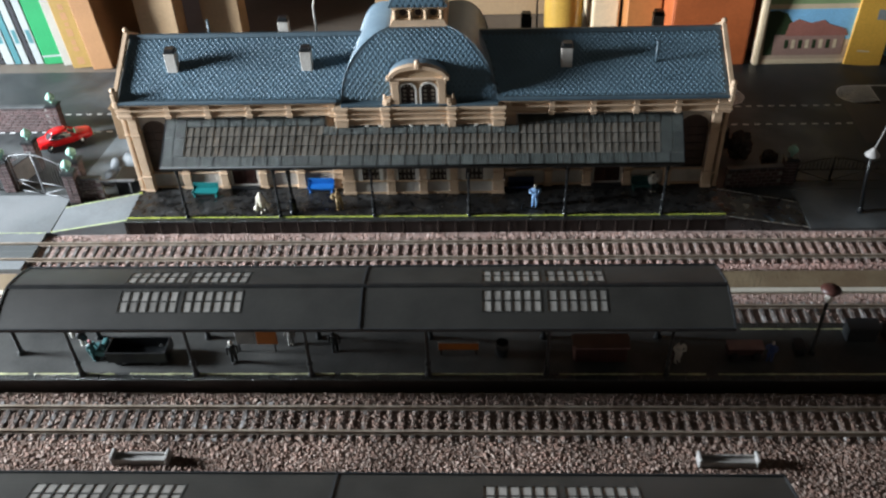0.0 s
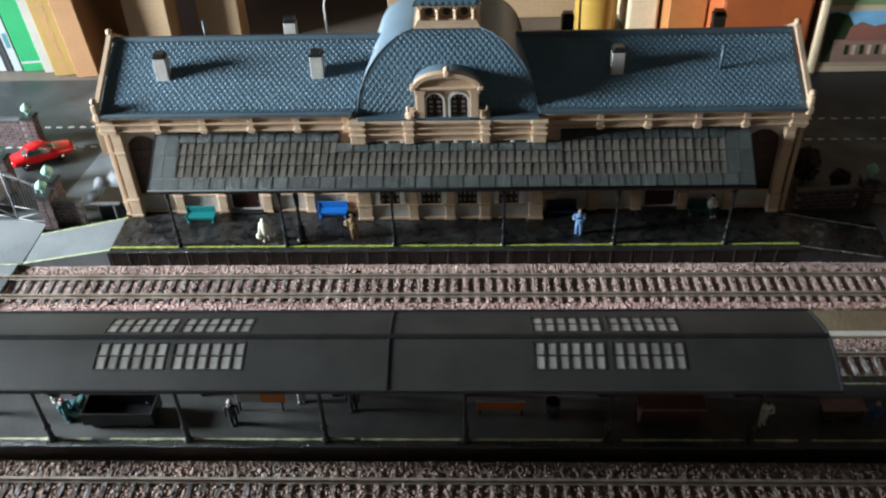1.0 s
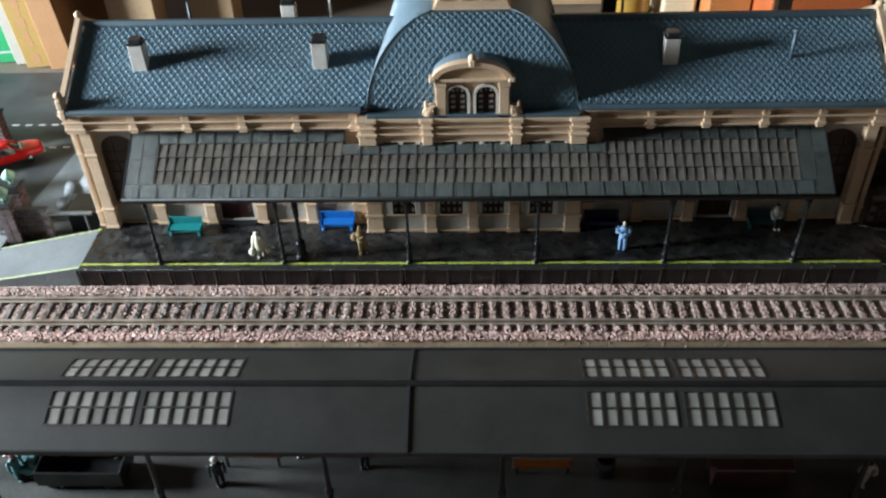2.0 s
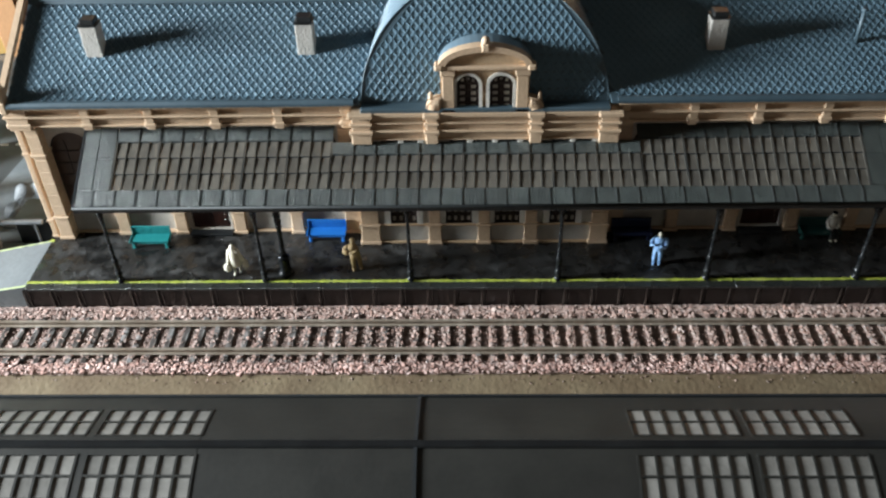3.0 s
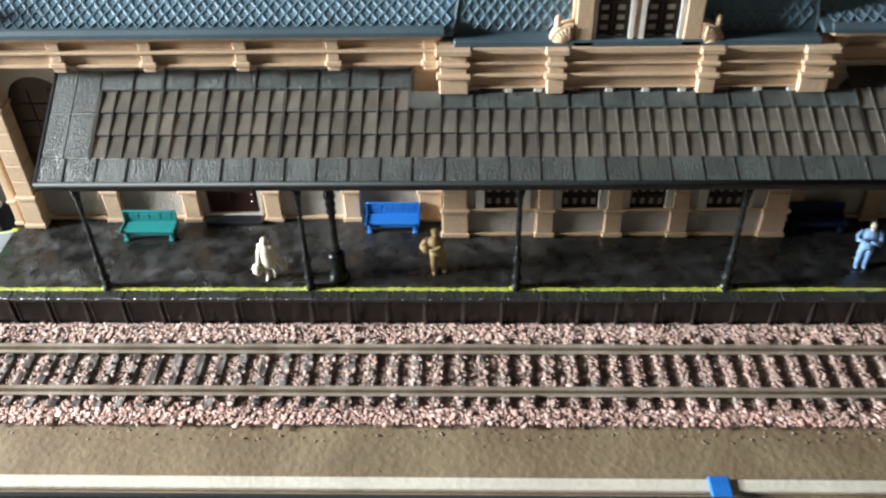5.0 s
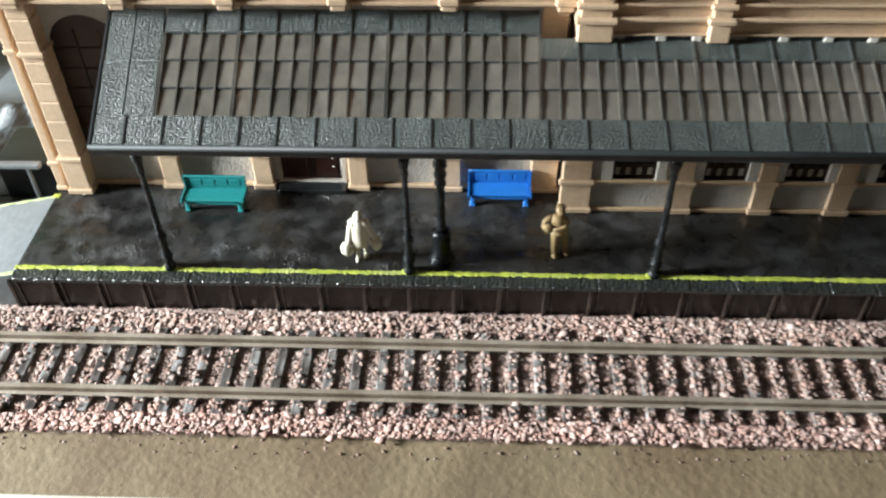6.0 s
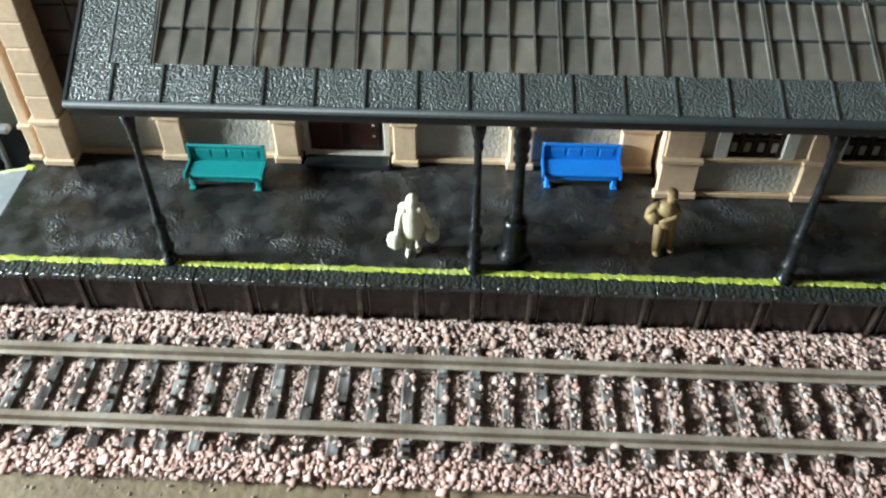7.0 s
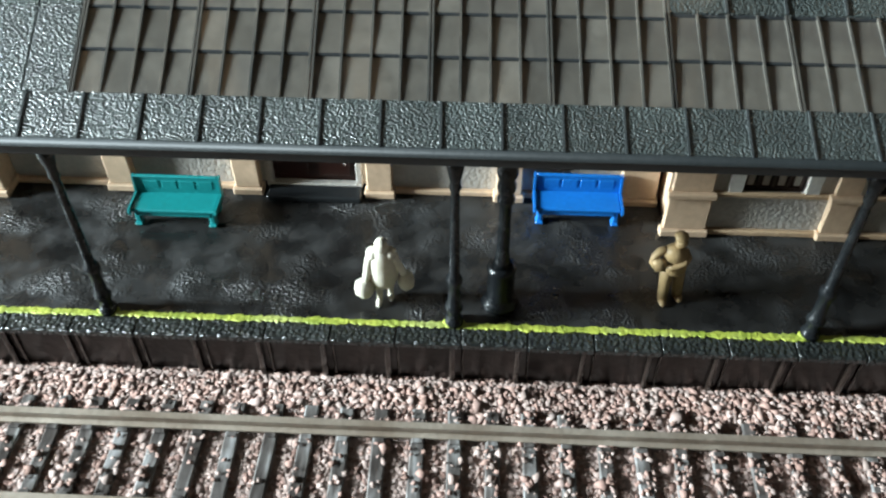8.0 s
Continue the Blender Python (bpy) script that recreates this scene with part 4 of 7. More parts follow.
    window(4.02, 5.13, 8.12, 9.5, 10.02, y + 0.2, 4, 2, 0.15)
    for s, x in ((-1, xl), (1, xr)):
        g = Form()
        pts = [(x, 8.1), (x + s * 0.75, 8.1)] + [(x + s * 0.75 * math.cos(a), 8.2 + 0.7 * math.sin(a)) for a in [i * math.pi / 16 for i in range(0, 8)]] + [(x, 8.9)]
        g.prism(pts, y - 0.12, y + 0.3, "y")
        for i in range(1, 7):
            a = i * math.pi / 14
            spart("flute", Form().tube([(x + s * 0.1, y - 0.13, 8.22), (x + s * 0.66 * math.cos(a), y - 0.13, 8.2 + 0.62 * math.sin(a))], 0.035, 0.05, 6), TAN, d)
        spart("knob", Form().lathe([(0.12, 0), (0.14, 0.08), (0.08, 0.14), (0.12, 0.25), (0.06, 0.38), (0.01, 0.42)], x + s * 0.5, y + 0.05, 8.75, 10), TAN, d)
        spart("scroll", g, TAN, d, "fluted scroll")


TAN_PALE = material("pale_tan_plastic", (0.52, 0.37, 0.23), 0.6, (0.44, 0.30, 0.18), 45, 700, 0.15)
centre()


# mansard dome over the middle: convex faces between an eaves square and the belvedere
EAVE_HALF, TOP_HALF, Y_EAVE, Y_TOP, Z_EAVE, Z_TOP = 5.95, 2.2, 3.42, 6.4, 8.2, 13.0
Y_MID = 8.6
DMID = 3.80


def rear(w):
    return TOP_HALF + (w - TOP_HALF) * 0.86


def dome_at(a):
    """Half width, front y and height at the angle a (0 at the eaves, pi/2 at the top)."""
    return TOP_HALF + (EAVE_HALF - TOP_HALF) * math.cos(a), Y_TOP - (Y_TOP - Y_EAVE) * math.cos(a), Z_EAVE + (Z_TOP - Z_EAVE) * math.sin(a)


def dome():
    dome_roof = new("dome_roof")
    dome_roof.parent = station
    n = 18
    ang = [math.pi / 2 * i / n for i in range(n + 1)]
    front, back, left, right = Form(), Form(), Form(), Form()
    for i in range(n):
        (w0, y0, z0), (w1, y1, z1) = dome_at(ang[i]), dome_at(ang[i + 1])
        r0, r1 = 2 * Y_MID - y0, 2 * Y_MID - y1
        front.add([(DMID - w0, y0, z0), (DMID + w0, y0, z0), (DMID + w1, y1, z1), (DMID - w1, y1, z1)], [(0, 1, 2, 3)], True)
        back.add([(DMID - rear(w0), r0, z0), (DMID + rear(w0), r0, z0), (DMID + rear(w1), r1, z1), (DMID - rear(w1), r1, z1)], [(0, 1, 2, 3)], True)
        for form, s in ((left, -1), (right, 1)):
            form.add([(DMID + s * w0, y0, z0), (DMID + s * rear(w0), r0, z0), (DMID + s * rear(w1), r1, z1), (DMID + s * w1, y1, z1)], [(0, 1, 2, 3)], True)
    spart("front_face", front, ROOF, dome_roof)
    spart("rear_face", back, ROOF, dome_roof)
    # side faces take the lighter roof copy, brightness from the window included
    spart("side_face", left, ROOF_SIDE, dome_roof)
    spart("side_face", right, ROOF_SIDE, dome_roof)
    w, y, z = dome_at(math.pi / 2)
    spart("top_deck", Form().box(MID - w, MID + w, y, 2 * Y_MID - y, z - 0.1, z), ROOF, dome_roof)
    # standing seams along the side faces
    for s in (-1, 1):
        for k in range(1, 27):
            yy = Y_EAVE + (2 * Y_MID - 2 * Y_EAVE) * k / 27
            pts = []
            for a in ang:
                w, y, z = dome_at(a)
                if y <= yy <= 2 * Y_MID - y:
                    q = (yy - y) / (2 * Y_MID - 2 * y)
                    pts.append((DMID + s * (w + (rear(w) - w) * q), yy, z))
            if len(pts) > 3:
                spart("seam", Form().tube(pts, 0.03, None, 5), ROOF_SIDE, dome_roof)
    # hips
    for s in (-1, 1):
        pts = [(DMID + s * dome_at(a)[0], dome_at(a)[1], dome_at(a)[2]) for a in ang]
        spart("hip", Form().tube(pts, 0.035, None, 6), ROOF, dome_roof)
        pts = [(DMID + (p[0] - DMID) * rear(dome_at(a)[0]) / dome_at(a)[0], 2 * Y_MID - p[1], p[2]) for p, a in zip(pts, ang)]
        spart("hip", Form().tube(pts, 0.035, None, 6), ROOF, dome_roof)
    w, y, z = dome_at(0)
    spart("eaves_band", Form().box(MID - w - 0.05, MID + w + 0.05, y - 0.6, y + 0.1, z - 0.1, z + 0.14, 0.04), ROOF, dome_roof)
    for s in (-1, 1):
        xa, xb = sorted((MID + s * (w - 0.25), MID + s * (w + 0.1)))
        spart("eaves_band", Form().box(xa, xb, y + 0.3, 2 * Y_MID - y, z - 0.3, z + 0.1, 0.04), ROOF, dome_roof)
    # diamond slates on the front face
    length = [0.0]
    for i in range(1, 181):
        p, q = dome_at(math.pi / 2 * (i - 1) / 180), dome_at(math.pi / 2 * i / 180)
        length.append(length[-1] + math.hypot(q[1] - p[1], q[2] - p[2]))

    def on_face(x, v, h):
        v = min(max(v, 0), length[-1] - 1e-4)
        k = max(i for i in range(181) if length[i] <= v)
        k = min(k, 179)
        a = math.pi / 2 * (k + (v - length[k]) / (length[k + 1] - length[k])) / 180
        _, y, z = dome_at(a)
        return (x, y - h * math.cos(a) * 0.9, z + h * math.sin(a) + 0.002), a

    tw, th = 0.41, 0.55
    rest = Form()
    for j in range(int(length[-1] / (th / 2)) - 2):
        v = 0.5 + j * th / 2
        a = on_face(0, v, 0)[1]
        half = dome_at(a)[0] - 0.22
        for i in range(-20, 21):
            x = (i + 0.5 * (j % 2)) * tw
            if abs(x) > half:
                continue
            if abs(x + 0.06) < 2.0 and v < 3.1:
                continue
            rest.add([on_face(DMID + x + p, v + q, h)[0] for p, q, h in SLATE_SHAPE], SLATE_FACES)
    r = spart("slate_covering", rest, SLATE_SET, dome_roof)
    r["kind"] = "stuff"


dome()


def belvedere():
    b = new("belvedere")
    b.parent = station
    y0, y1 = 6.45, 2 * Y_MID - 6.45
    g = Form().prism([(MID - 2.15, 13.0), (MID + 2.15, 13.0), (MID + 1.95, 13.5), (MID - 1.95, 13.5)], y0, y1, "y")
    g.box(MID - 2.2, MID + 2.2, y0 - 0.06, y1 + 0.06, 12.96, 13.12, 0.03)
    spart("base", g, TAN, b)
    g = Form()
    for x in (-1.75, -0.58, 0.58, 1.75):
        g.box(MID + x - 0.17, MID + x + 0.17, y0 + 0.1, y0 + 0.5, 13.5, 14.5, 0.04).lathe([(0.16, 0), (0.11, 0.15), (0.15, 0.5), (0.2, 0.75)], MID + x, y0 + 0.08, 13.55, 8)
    g.box(MID - 1.9, MID + 1.9, y0 + 0.12, y1 - 0.12, 13.5, 13.62).box(MID - 2.0, MID + 2.0, y0, y1, 14.38, 14.6, 0.04)
    g.box(MID - 1.9, MID + 1.9, y0 + 0.3, y1 - 0.3, 13.6, 14.4)
    spart("arcade", g, TAN_PALE, b)
    for x in (-1.16, 0.0, 1.16):
        g = Form().prism([(MID + x + 0.27 * math.cos(a), 14.02 + 0.27 * math.sin(a)) for a in [i * math.pi / 8 for i in range(16)]], y0 + 0.26, y0 + 0.299, "y")
        spart("opening", g, SASH, b, "round dark opening")
    g = Form()
    h = 2.25
    g.add([(MID - h, y0 - 0.25, 14.6), (MID + h, y0 - 0.25, 14.6), (MID + h, y1 + 0.25, 14.6), (MID - h, y1 + 0.25, 14.6), (MID - 0.7, 8.0, 17.0), (MID + 0.7, 8.0, 17.0), (MID + 0.7, 9.2, 17.0), (MID - 0.7, 9.2, 17.0)],
          [(0, 1, 5, 4), (1, 2, 6, 5), (2, 3, 7, 6), (3, 0, 4, 7), (4, 5, 6, 7), (0, 1, 2, 3)])
    spart("roof", g, ROOF, b)
    rest = Form()
    for j in range(9):
        v = 0.1 + j * 0.1
        for i in range(-6, 7):
            x = (i + 0.5 * (j % 2)) * 0.43
            if abs(x) < h - 1.55 * v - 0.1:
                y, z = y0 - 0.25 + v * 1.8, 14.6 + v * 2.4
                rest.add([(MID + x, y + 0.18, z + 0.26), (MID + x - 0.215, y - 0.03, z + 0.01), (MID + x, y - 0.22, z - 0.2), (MID + x + 0.215, y - 0.03, z + 0.01)], [(0, 1, 2, 3)])
    r = spart("slate_covering", rest, SLATE_SET, b)
    r["kind"] = "stuff"


belvedere()


def chimneys():
    def stack(x, y, z0, z1, dark=False):
        c = new("chimney")
        c.parent = station
        spart("shaft", Form().box(x - 0.42, x + 0.42, y - 0.4, y + 0.4, z0, z1 - 0.28, 0.03), STONE if not dark else DARK, c, "pale grey chimney shaft")
        spart("pot", Form().box(x - 0.36, x + 0.36, y - 0.34, y + 0.34, z1 - 0.28, z1, 0.05).box(x - 0.46, x + 0.46, y - 0.44, y + 0.44, z1 - 0.34, z1 - 0.26, 0.02), IRON, c, "black chimney top")
    for x in (-15.45, -4.92, 15.05):
        stack(x, 5.85, 9.8, 11.85)
    for x, dk in ((-7.6, False), (12.2, True), (22.8, False)):
        stack(x, 11.4, 9.0, 11.8, dk)
    p = new("vent_pipe")
    p.parent = station
    spart("pipe", Form().tube([(21.85, 5.8, 9.8), (21.85, 5.8, 11.75)], 0.1, None, 8).lathe([(0.16, 0), (0.16, 0.08), (0.1, 0.14)], 21.85, 5.8, 11.7, 8), ROOF, p)
    p = new("vent_pipe")
    p.parent = station
    spart("pipe", Form().tube([(-13.8, 11.2, 9.5), (-13.8, 11.2, 11.7)], 0.11, None, 8), ROOF, p)
    for x, z in ((-5.0, 14.3), (13.1, 15.0)):
        w = new("wire")
        w.parent = station
        spart("strand", Form().tube([(x, 11.6, 9.6), (x - 0.05, 11.6, 12.5), (x + 0.12, 11.6, 13.2), (x - 0.1, 11.6, z)], 0.09, 0.06, 6), WHITE, w, "bent white wire")


chimneys()


# ---- platform canopy of the station ----
def canopy_z(y):
    return 5.18 + (y + 0.65) * 0.333


def station_canopy():
    c = thing("platform_canopy", "dark glazed platform canopy on black iron posts", "canopy", MID, 0, 0)
    base = Matrix.Translation((-MID, 0, 0))

    def flare(form):
        """The end bays spread a little towards the wall."""
        out = []
        for x, y, z in form.v:
            f = max(0.0, (-3.73 - x) / 10.53) - max(0.0, (x - 11.37) / 10.53)
            out.append((x - 0.088 * (y - 0.28) * f, y, z))
        form.v = out
        return form

    put = lambda name, g, mat, label="": part(name, flare(g).turned(base), mat, c, label)
    xa, xb = -15.95, 23.6
    y0 = -0.65

    def sheet(x0, x1, ya, yb, t=0.12, up=0.0):
        return Form().prism([(ya, canopy_z(ya) - t), (yb, canopy_z(yb) - t), (yb, canopy_z(yb) + up), (ya, canopy_z(ya) + up)], x0, x1)

    def back(x):
        return 2.98 if -2.72 < x < 10.36 else 3.98

    zones = [(-14.26, -3.73, 3.12, 20, 3), (-3.73, 11.37, 2.25, 28, 2), (11.37, 21.9, 3.12, 20, 3)]
    yg = 0.28
    # grained slabs along the front edge, the back and both ends
    x = -16.08
    step = 1.043
    while x < xb - 0.2:
        x1 = min(x + step - 0.012, xb)
        put("slab", sheet(max(x, xa), x1, y0, yg, 0.1, 0.02), SLAB)
        if x1 < xb - 0.3:
            put("joint_rib", sheet(x1 - 0.012, x1 + 0.026, y0, yg, 0.1, 0.042), SLAB_RIB)
        x += step
    for z0, z1, yb, n, r in zones:
        m = max(1, round((z1 - z0) / step))
        for i in range(m):
            p, q = z0 + (z1 - z0) * i / m + 0.006, z0 + (z1 - z0) * (i + 1) / m - 0.006
            end = min(back(p), back(q))
            if end > yb + 0.1:
                put("slab", sheet(p, q, yb + 0.04, end, 0.1, 0.02), SLAB)
                put("joint_rib", sheet(q - 0.02, q + 0.03, yb + 0.04, end, 0.1, 0.05), SLAB_RIB)
    for p, q in ((xa + 0.02, -15.15), (-15.12, -14.32), (21.97, 22.78), (22.81, xb)):
        put("slab", sheet(p, q, yg + 0.03, 2.1, 0.1, 0.02), SLAB)
        put("slab", sheet(p, q, 2.13, 3.98, 0.1, 0.02), SLAB)
    # glazing: bars and panes
    for z0, z1, yb, n, r in zones:
        pw = (z1 - z0) / n
        rows = [yg + (yb - yg) * j / r for j in range(r + 1)]
        for i in range(n + 1):
            xx = z0 + i * pw
            if i % 4 == 0:
                for side in (-0.03, 0.03):
                    put("glazing_bar", sheet(xx + side - 0.018, xx + side + 0.018, yg - 0.02, yb + 0.02, 0.06, 0.026), BAR)
            else:
                put("glazing_bar", sheet(xx - 0.02, xx + 0.02, yg - 0.02, yb + 0.02, 0.06, 0.026), BAR)
        # flat bars at the pane laps, coloured dark for the lap's shadow
        for yy in rows:
            put("cross_bar", sheet(z0, z1, yy - 0.024, yy + 0.024, 0.06, 0.0), DARK)
        for j in range(r):
            pane = None
            flared = z0 < -4 or z0 > 11
            for i in range(n):
                xx = z0 + i * pw
                if pane is None or flared:
                    ya, yb2 = rows[j] + 0.02, rows[j + 1] - 0.03
                    g = Form().prism([(ya, canopy_z(ya) - 0.03), (yb2, canopy_z(yb2) - 0.07), (yb2, canopy_z(yb2) - 0.02), (ya, canopy_z(ya) + 0.012)], xx + 0.022, xx + pw - 0.022)
                    pane = put("pane", g, PANE)
                    pane.location.z -= random.uniform(0, 0.00012)
                else:
                    again(pane, i * pw, 0, random.uniform(-0.012, 0.0))
    # rounded gutter lip and valance
    pts = [(y0 + 0.02, canopy_z(y0) + 0.03)] + [(y0 - 0.01 - 0.09 * math.sin(a), canopy_z(y0) - 0.06 + 0.08 * math.cos(a)) for a in [i * math.pi / 8 for i in range(9)]] + [(y0 + 0.02, canopy_z(y0) - 0.18)]
    put("gutter", Form().prism(pts, xa - 0.03, xb + 0.03, "x", True), GUTTER)
    put("valance", Form().box(xa, xb, y0 + 0.03, y0 + 0.1, 4.82, 5.1), IRON)
    for x0 in (xa - 0.03, xb - 0.03):
        put("end_trim", sheet(x0, x0 + 0.06, y0, 3.98, 0.2, 0.04), DARK)
    put("beam", Form().box(xa + 0.3, xb - 0.3, -0.1, 0.1, 4.62, 4.98, 0.02), IRON)
    # posts
    prof = [(0.2, 0), (0.2, 0.12), (0.15, 0.16), (0.15, 0.42), (0.19, 0.46), (0.19, 0.54), (0.14, 0.6), (0.125, 1.2), (0.17, 1.26), (0.17, 1.4), (0.11, 1.48), (0.085, 3.7), (0.12, 3.8), (0.1, 3.95), (0.16, 4.25), (0.2, 4.62)]
    post = put("post", Form().lathe(prof, -15.0, 0, 0.0, 12), POST)
    for i in range(1, 6):
        again(post, 7.5 * i, 0, 0)
    brk = put("bracket", Form().prism([(0.08, 4.0), (0.08, 4.6), (3.4, 5.2), (3.4, 5.05)], -15.04, -14.96), IRON)
    for i in range(1, 6):
        again(brk, 7.5 * i, 0, 0)
    foot = put("foot", Form().blob((-15.0, -0.03, 0.0), (0.27, 0.16, 0.05)), YELLOW, "yellow paint round the foot")
    for i in range(1, 6):
        again(foot, 7.5 * i, 0, 0)


station_canopy()


def cast_column(x, y):
    t = thing("cast_iron_column", "thick black ornate cast-iron column under the canopy", "column", x, y, 0)
    part("pedestal", Form().lathe([(0.42, 0), (0.42, 0.07), (0.34, 0.16), (0.30, 0.28), (0.29, 0.98), (0.32, 1.04), (0.32, 1.12), (0.2, 1.2)], 0, 0, 0, 8), POST, t)
    part("shaft", Form().lathe([(0.2, 1.2), (0.16, 1.34), (0.135, 1.6), (0.125, 2.9), (0.18, 2.98), (0.18, 3.06), (0.13, 3.14), (0.19, 3.3), (0.19, 3.4), (0.14, 3.5), (0.21, 3.66), (0.21, 3.78), (0.16, 3.9), (0.25, 4.25), (0.33, 4.55), (0.33, 4.9)], 0, 0, 0, 14), POST, t)
    return t


cast_column(-6.5, 0.62)


# ---- small things on the station platform ----
def bench(x, y, rz, mat, label):
    t = thing("bench", label, "bench", x, y, 0, "platform benches", "", rz)
    w = 1.0
    part("backrest", Form().prism([(0.30, 0.50), (0.36, 0.50), (0.38, 0.97), (0.315, 0.97)], -w, w).box(-w, w, 0.30, 0.40, 0.93, 1.0, 0.03), mat, t)
    part("seat", Form().box(-w, w, -0.34, 0.34, 0.40, 0.5, 0.03), mat, t)
    part("apron", Form().box(-w + 0.1, w - 0.1, -0.30, -0.24, 0.28, 0.40), mat, t)
    leg = part("leg", Form().box(-w + 0.04, -w + 0.18, -0.30, -0.14, 0.0, 0.41, 0.03).box(-w + 0.02, -w + 0.2, -0.36, -0.12, 0.0, 0.07, 0.02), mat, t)
    again(leg, 2 * w - 0.22, 0, 0)
    leg = part("rear_leg", Form().box(-w + 0.04, -w + 0.18, 0.16, 0.34, 0.0, 0.41, 0.03), mat, t)
    again(leg, 2 * w - 0.22, 0, 0)
    arm = part("end_plate", Form().prism([(-0.38, 0.36), (-0.42, 0.46), (-0.36, 0.54), (0.24, 0.54), (0.28, 0.98), (0.40, 1.0), (0.38, 0.36)], -w - 0.05, -w), mat, t)
    again(arm, 2 * w + 0.05, 0, 0)
    for i in range(4):
        g = Form().box(-w + 0.2 + i * 0.43, -w + 0.56 + i * 0.43, 0.297, 0.325, 0.62, 0.86, 0.01)
        part("back_panel", g, mat, t)
    return t


bench(-14.2, 3.02, 0, GREEN, "teal-green plastic platform bench against the wall")
bench(-4.68, 3.5, 0, BLUE, "azure-blue plastic platform bench against the wall")
bench(11.75, 3.45, 0, NAVY, "dark navy platform bench in the shade")
bench(21.72, 3.42, 0, SHADED_GREEN, "green platform bench, shade in its colour, under a seated figurine")


def figurine(x, y, z, rz, label, pieces, lean=0.0):
    """A plain moulded figurine: rounded masses in one mesh."""
    me = bpy.data.meshes.new("figurine")
    bm = bmesh.new()
    for i, (form, mat) in enumerate(pieces):
        me.materials.append(mat)
        tmp = form.mesh("tmp")
        n = len(bm.faces)
        bm.from_mesh(tmp)
        bm.faces.ensure_lookup_table()
        for f in bm.faces[n:]:
            f.material_index = i
        bpy.data.meshes.remove(tmp)
    bm.to_mesh(me)
    bm.free()
    ob = new("figurine", me)
    ob.matrix_world = pose(x * CM, y * CM, z * CM, lean, 0, rz)
    return tagged(ob, label, "figurine", "platform figurines")


def standing(h=2.0, arms="down", hat=False):
    k = h / 2.0
    body, head = Form(), Form()
    for s, y in ((-1, 0.0), (1, 0.07)):
        body.tube([(s * 0.13 * k, y, 0.04), (s * 0.135 * k, y * 0.8, 0.3 * k), (s * 0.13 * k, y * 0.4, 0.62 * k), (s * 0.10 * k, 0, 1.0 * k)], 0.085 * k, 0.14 * k, 10)
        body.blob((s * 0.14 * k, y - 0.07, 0.05), (0.085, 0.16, 0.055), 8, 5)
    body.lathe([(0.05, 0.84), (0.20, 0.86), (0.235, 0.95), (0.21, 1.12), (0.24, 1.38), (0.27, 1.52), (0.20, 1.62), (0.09, 1.67), (0.02, 1.68)], 0, 0, 0, 14)
    n = 14 * 9
    body.v[-n:] = [(x * 1.05 * k, y * 0.78 * k, z * k) for x, y, z in body.v[-n:]]
    if arms == "down":
        for s in (-1, 1):
            body.tube([(s * 0.25 * k, 0, 1.57 * k), (s * 0.33 * k, 0.02, 1.42 * k), (s * 0.36 * k, -0.03, 1.15 * k), (s * 0.35 * k, -0.12 * k, 0.88 * k)], 0.09 * k, 0.065 * k, 9)
    else:
        body.tube([(-0.26 * k, 0, 1.55 * k), (-0.40 * k, -0.06 * k, 1.36 * k), (-0.36 * k, -0.2 * k, 1.24 * k), (-0.12 * k, -0.34 * k, 1.40 * k)], 0.09 * k, 0.065 * k, 9)
        body.tube([(0.26 * k, 0, 1.55 * k), (0.37 * k, -0.04 * k, 1.34 * k), (0.33 * k, -0.2 * k, 1.22 * k), (0.08 * k, -0.34 * k, 1.36 * k)], 0.09 * k, 0.065 * k, 9)
    head.tube([(0, 0, 1.6 * k), (0, -0.02, 1.78 * k)], 0.08 * k, 0.075 * k, 9)
    head.blob((0, -0.03, 1.86 * k), (0.115 * k, 0.135 * k, 0.15 * k), 12, 9, 0.06)
    if hat:
        head.lathe([(0.17 * k, 0), (0.175 * k, 0.02), (0.13 * k, 0.04), (0.125 * k, 0.10), (0.08 * k, 0.13), (0.01, 0.135)], 0, -0.02, 1.92 * k, 12)
    return body, head


